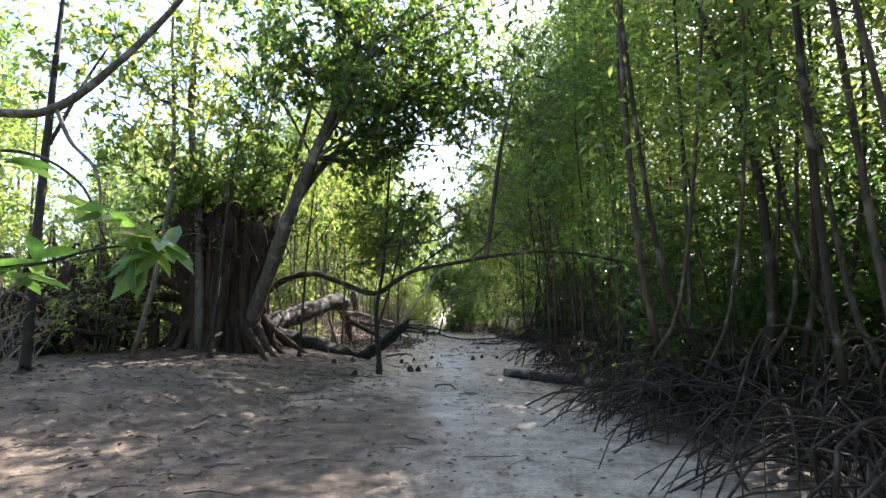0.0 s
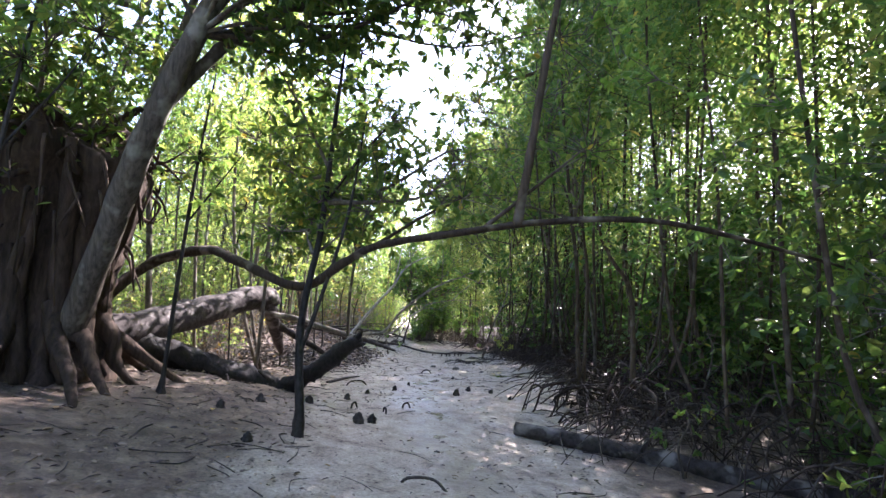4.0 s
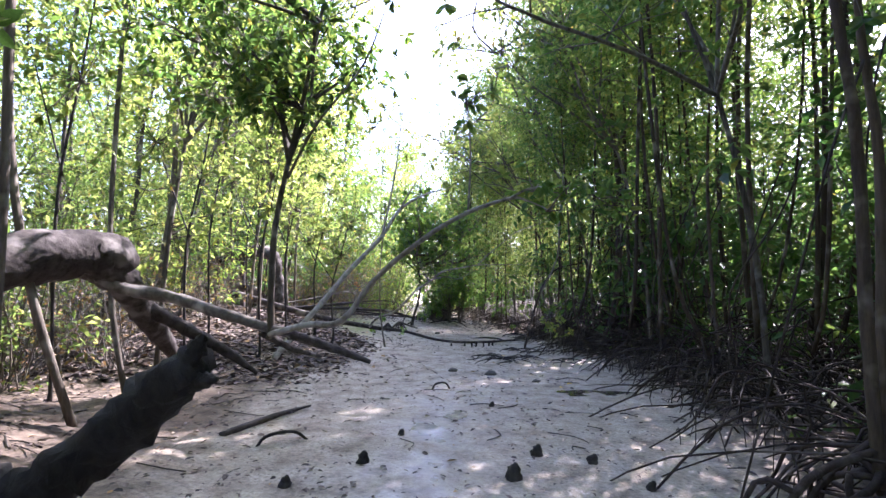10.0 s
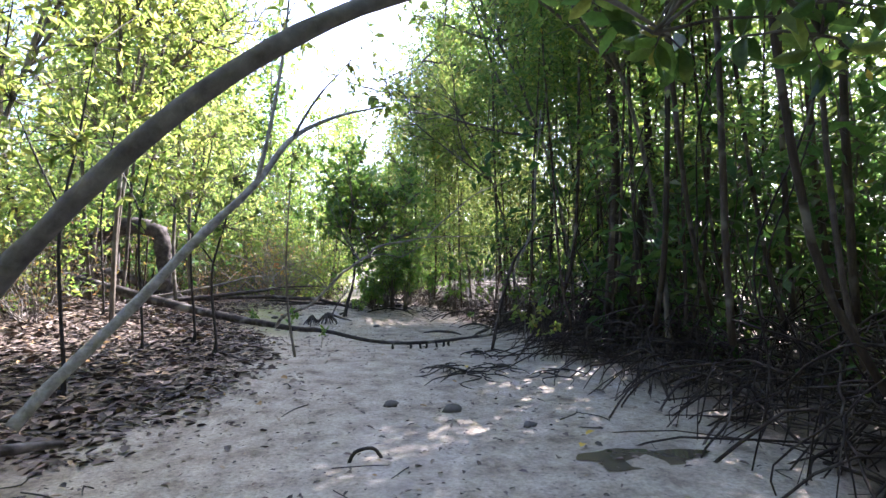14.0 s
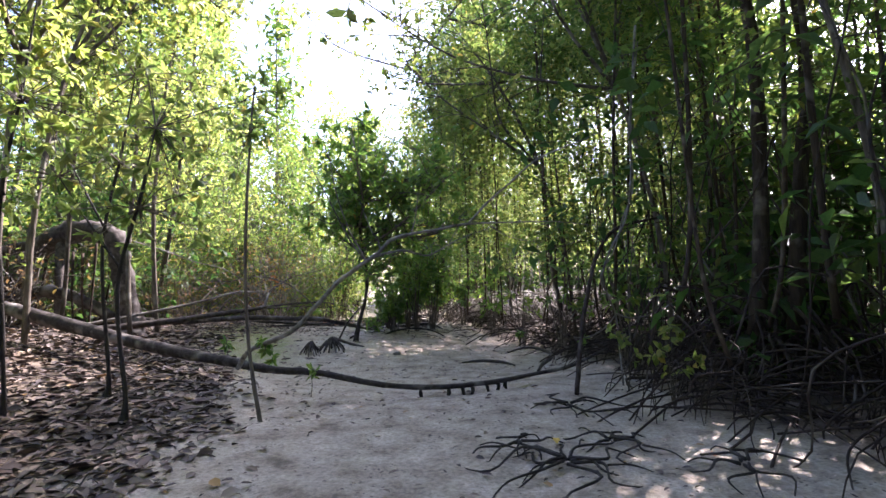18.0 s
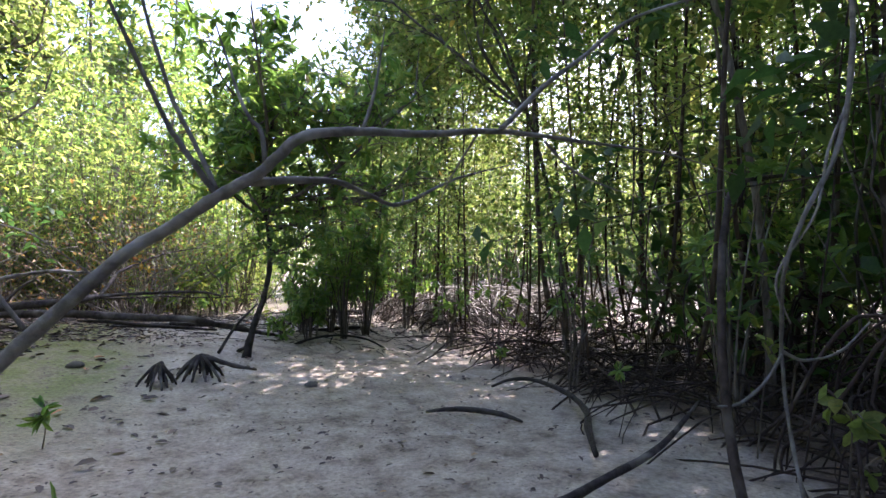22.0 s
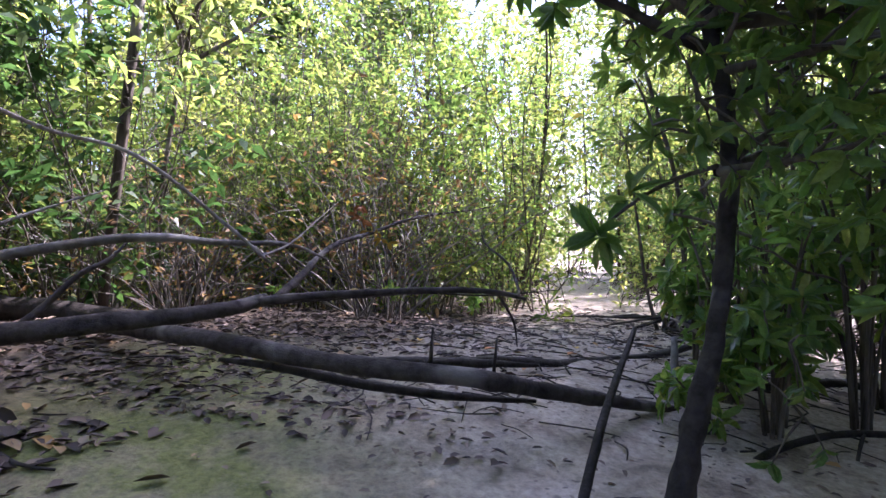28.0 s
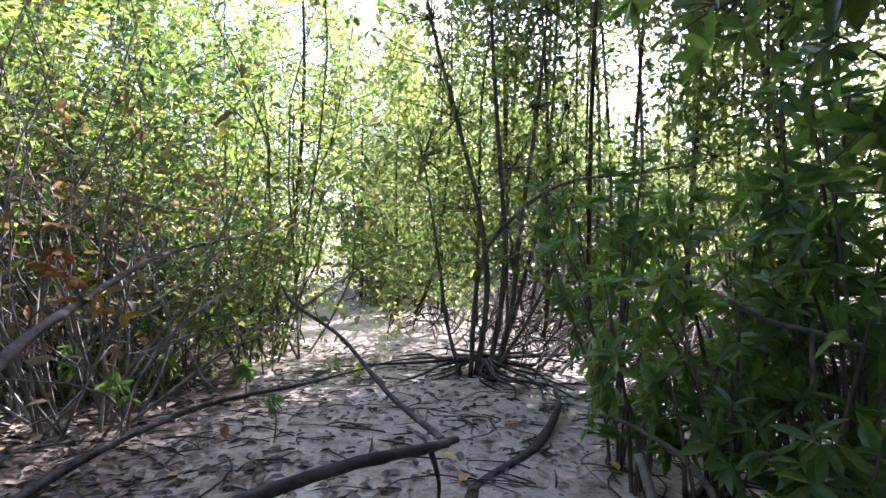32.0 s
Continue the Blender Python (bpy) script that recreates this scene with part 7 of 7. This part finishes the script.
# ---- small things on the mud ----
for x, y, s in ((0.84, 16.03, 1.2), (1.15, 16.6, 1.0), (-0.39, 16.37, 1.0), (-0.85, 13.2, 1.5), (-0.66, 13.3, 1.2), (-0.1, 17.2, 0.6), (1.6, 16.4, 0.8), (1.9, 15.9, 0.7), (-1.7, 14.0, 1.2), (-1.2, 15.0, 1.0), (-2.3, 13.4, 1.2), (-0.9, 15.8, 0.8), (-3.2, 14.6, 1.0), (1.0, 18.6, 0.6), (-2.6, 12.6, 1.1), (-1.9, 11.4, 1.0)):
    t = thing("root_knee", (x, y, hz(x, y)), "small dark root knee poking out of wet mud", "root", "root knees on the mud")
    part("knee", Build().tube([(0, 0, -0.05), (0.0, 0.01, 0.03 * s), (0.01, 0.0, 0.075 * s), (0.015, 0.0, 0.105 * s)], [0.06 * s, 0.055 * s, 0.035 * s, 0.012], seg=8, per=3, rough=0.14), BARK_WET, t)
for x, y, a, L in ((-0.15, 14.6, 0.4, 0.16), (-0.5, 14.1, 2.0, 0.14), (-1.0, 14.2, 1.0, 0.16), (0.0, 10.6, -0.3, 0.5), (-1.2, 16.9, 0.5, 0.5), (0.4, 19.9, 0.3, 0.3)):
    z, c, s = hz(x, y), math.cos(a), math.sin(a)
    stem_thing("root_loop", "thin dark root looping out of the mud", "root", [("stem", [(x - c * L * 0.5, y - s * L * 0.5, z - 0.03), (x - c * L * 0.3, y - s * L * 0.3, z + 0.07), (x + c * L * 0.2, y + s * L * 0.2, z + 0.08), (x + c * L * 0.5, y + s * L * 0.5, z - 0.03)], [0.014, 0.016, 0.015, 0.012])], BARK_WET)


def stone(x, y, r):
    b = Build()
    v, n = [], 9
    for i in range(6):
        for j in range(n):
            a, p = j * 2 * math.pi / n, i * math.pi / 5
            k = r * (1 + 0.18 * math.sin(3 * a + i) + 0.08 * rng.standard_normal())
            v.append((k * math.sin(p) * math.cos(a) * 1.2, k * math.sin(p) * math.sin(a), k * 0.55 * math.cos(p)))
    b.add(v, [(i * n + j, (i + 1) * n + j, (i + 1) * n + (j + 1) % n, i * n + (j + 1) % n) for i in range(5) for j in range(n)])
    ob = part("stone", b, STONE)
    ob.location = (x, y, hz(x, y) + r * 0.2)
    tagged(ob, "small dark stone lying on the sand", "stone", "stones on the sand")


for x, y, r in ((0.66, 21.5, 0.07), (1.32, 21.25, 0.09), (0.6, 29.6, 0.07), (-2.08, 30.1, 0.08), (2.0, 20.6, 0.06)):
    stone(x, y, r)


def litter():
    b = Build()

    def lay(n, x0, x1, y0, y1, size, ok):
        x, y = rng.uniform(x0, x1, n), rng.uniform(y0, y1, n)
        keep = rng.uniform(0, 1, n) < ok(x, y)
        x, y = x[keep], y[keep]
        m = len(x)
        at = np.column_stack([x, y, h(x, y) + 0.008 + rng.uniform(0, 0.018, m)])
        a = rng.uniform(0, 6.28, m)
        ln = size * rng.uniform(0.5, 1.25, m)
        b.leaves(at, np.column_stack([np.cos(a), np.sin(a), rng.normal(0.05, 0.16, m)]), rng.standard_normal((m, 3)) * 0.25 + (0, 0, 1), ln, ln * rng.uniform(0.35, 0.6, m), curl=0.12)

    lay(15000, -7, 5, -1, 21, 0.075, lambda x, y: (0.15 + 0.7 * smooth(0.05, 0.6, bank_of(x, y))) * (1 - 0.8 * smooth(0.8, 2.0, x)))
    lay(16000, -7, -0.4, 20, 31, 0.14, lambda x, y: 0.02 + 0.95 * smooth(0.05, 0.45, bank_of(x, y)))
    lay(2600, -1.6, 4.5, 19, 32, 0.08, lambda x, y: 0.2 + 0.5 * bank_of(x, y))
    lay(8000, -7, 3.5, 31.2, 40, 0.1, lambda x, y: (0.45 + 0.5 * bank_of(x, y)) * np.maximum(smooth(32.8, 33.8, y), smooth(-3.0, -4.0, x)))
    lay(3200, -5.5, -0.8, 31.2, 34.2, 0.085, lambda x, y: 0.25 + 0.7 * smooth(-1.2, -2.6, x))
    lay(5000, -16, -6, 5, 42, 0.14, lambda x, y: 0.7 + 0 * x)
    lay(9000, -3.2, 2.6, -1, 31, 0.05, lambda x, y: 0.3 + 0.5 * smooth(-0.1, 0.5, wave(x, y, 1.6, 7)))
    lay(5200, -6, 0.6, 31.3, 36.5, 0.06, lambda x, y: 0.25 + 0.6 * smooth(0.1, 0.7, bank_of(x, y)))
    lay(1500, -5, -0.8, 21, 31.5, 0.055, lambda x, y: 0.1 + 0.8 * smooth(0.1, 0.5, bank_of(x, y)))
    tagged(part("leaf_litter", b, LITTER, smooth=False), "brown and grey fallen leaves strewn over the mud and banks", "leaves", kind="stuff")


litter()


def twig_litter():
    b = Build()
    for _ in range(1900):
        if rng.uniform() < 0.3:
            x, y = rng.uniform(-5, -1.2), rng.uniform(21, 31)
            if bank_of(x, y) < 0.4:
                continue
        elif rng.uniform() < 0.55:
            x, y = rng.uniform(-4.5, 2.5), rng.uniform(31.6, 38)
        else:
            x, y = rng.uniform(-5, 4), rng.uniform(3, 22)
            if bank_of(x, y) < 0.25 and rng.uniform() < 0.8:
                continue
        big = 2.0 if x < -1.0 and 20 < y < 31 and rng.uniform() < 0.3 else 1.0
        a, L, r = rng.uniform(0, 6.28), rng.uniform(0.08, 0.55) * big, rng.uniform(0.0025, 0.008) * big
        c, s, k = math.cos(a) * L, math.sin(a) * L, rng.uniform(-0.1, 0.1)
        z = [hz(x + c * f, y + s * f) + 0.008 for f in (0, 0.5, 1)]
        b.tube([(x, y, z[0]), (x + c * 0.5 - k, y + s * 0.5 + k, z[1] + 0.015), (x + c, y + s, z[2])], [r, r, r * 0.6], seg=4, per=2, rough=0, tip=False)
    tagged(part("twig_litter", b, BARK_WET), "thin dark twigs strewn over the mud", "twigs", kind="stuff")


twig_litter()


def single_leaf(x, y, L, mat, label):
    b = Build().leaves([(0, 0, 0)], [(math.cos(x * 9), math.sin(x * 9), 0.03)], [(0.1, 0.1, 1)], L, L * 0.5, curl=0.1)
    ob = part("fallen_leaf", b, mat, smooth=False)
    ob.location = (x, y, hz(x, y) + 0.035)
    tagged(ob, label, "leaf", "bright fallen leaves")


for x, y in ((-2.9, 8.9), (-2.6, 12.3), (2.2, 19.8), (2.5, 20.2), (1.9, 23.5), (0.5, 33.6), (-0.5, 33.9), (-1.9, 33.4)):
    single_leaf(x, y, 0.13, YELLOW, "yellow fallen leaf on the mud")
for x, y in ((-2.0, 30.4), (-1.9, 29.9), (-0.6, 33.5), (-0.9, 32.9), (-1.3, 33.3), (0.3, 34.5), (2.9, 22.8), (-1.6, 28.6)):
    single_leaf(x, y, 0.14, ORANGE, "curled orange-brown fallen leaf on the sand")


def puddle(x, y, a, bb):
    b = Build()
    n = 40
    v = [(0, 0, 0)]
    for j in range(n):
        t = j * 2 * math.pi / n
        k = 1 + 0.18 * math.sin(3 * t + 1) + 0.12 * math.sin(5 * t) + 0.06 * math.sin(11 * t)
        v.append((a * k * math.cos(t), bb * k * math.sin(t), 0))
    b.add(v, [(0, 1 + j, 1 + (j + 1) % n) for j in range(n)])
    ob = part("puddle", b, WATER)
    ob.location = (x, y, hz(x, y) + 0.0)
    tagged(ob, "shallow still puddle on the sandy mud", "water", kind="structure")


puddle(2.6, 19.55, 0.5, 0.22)
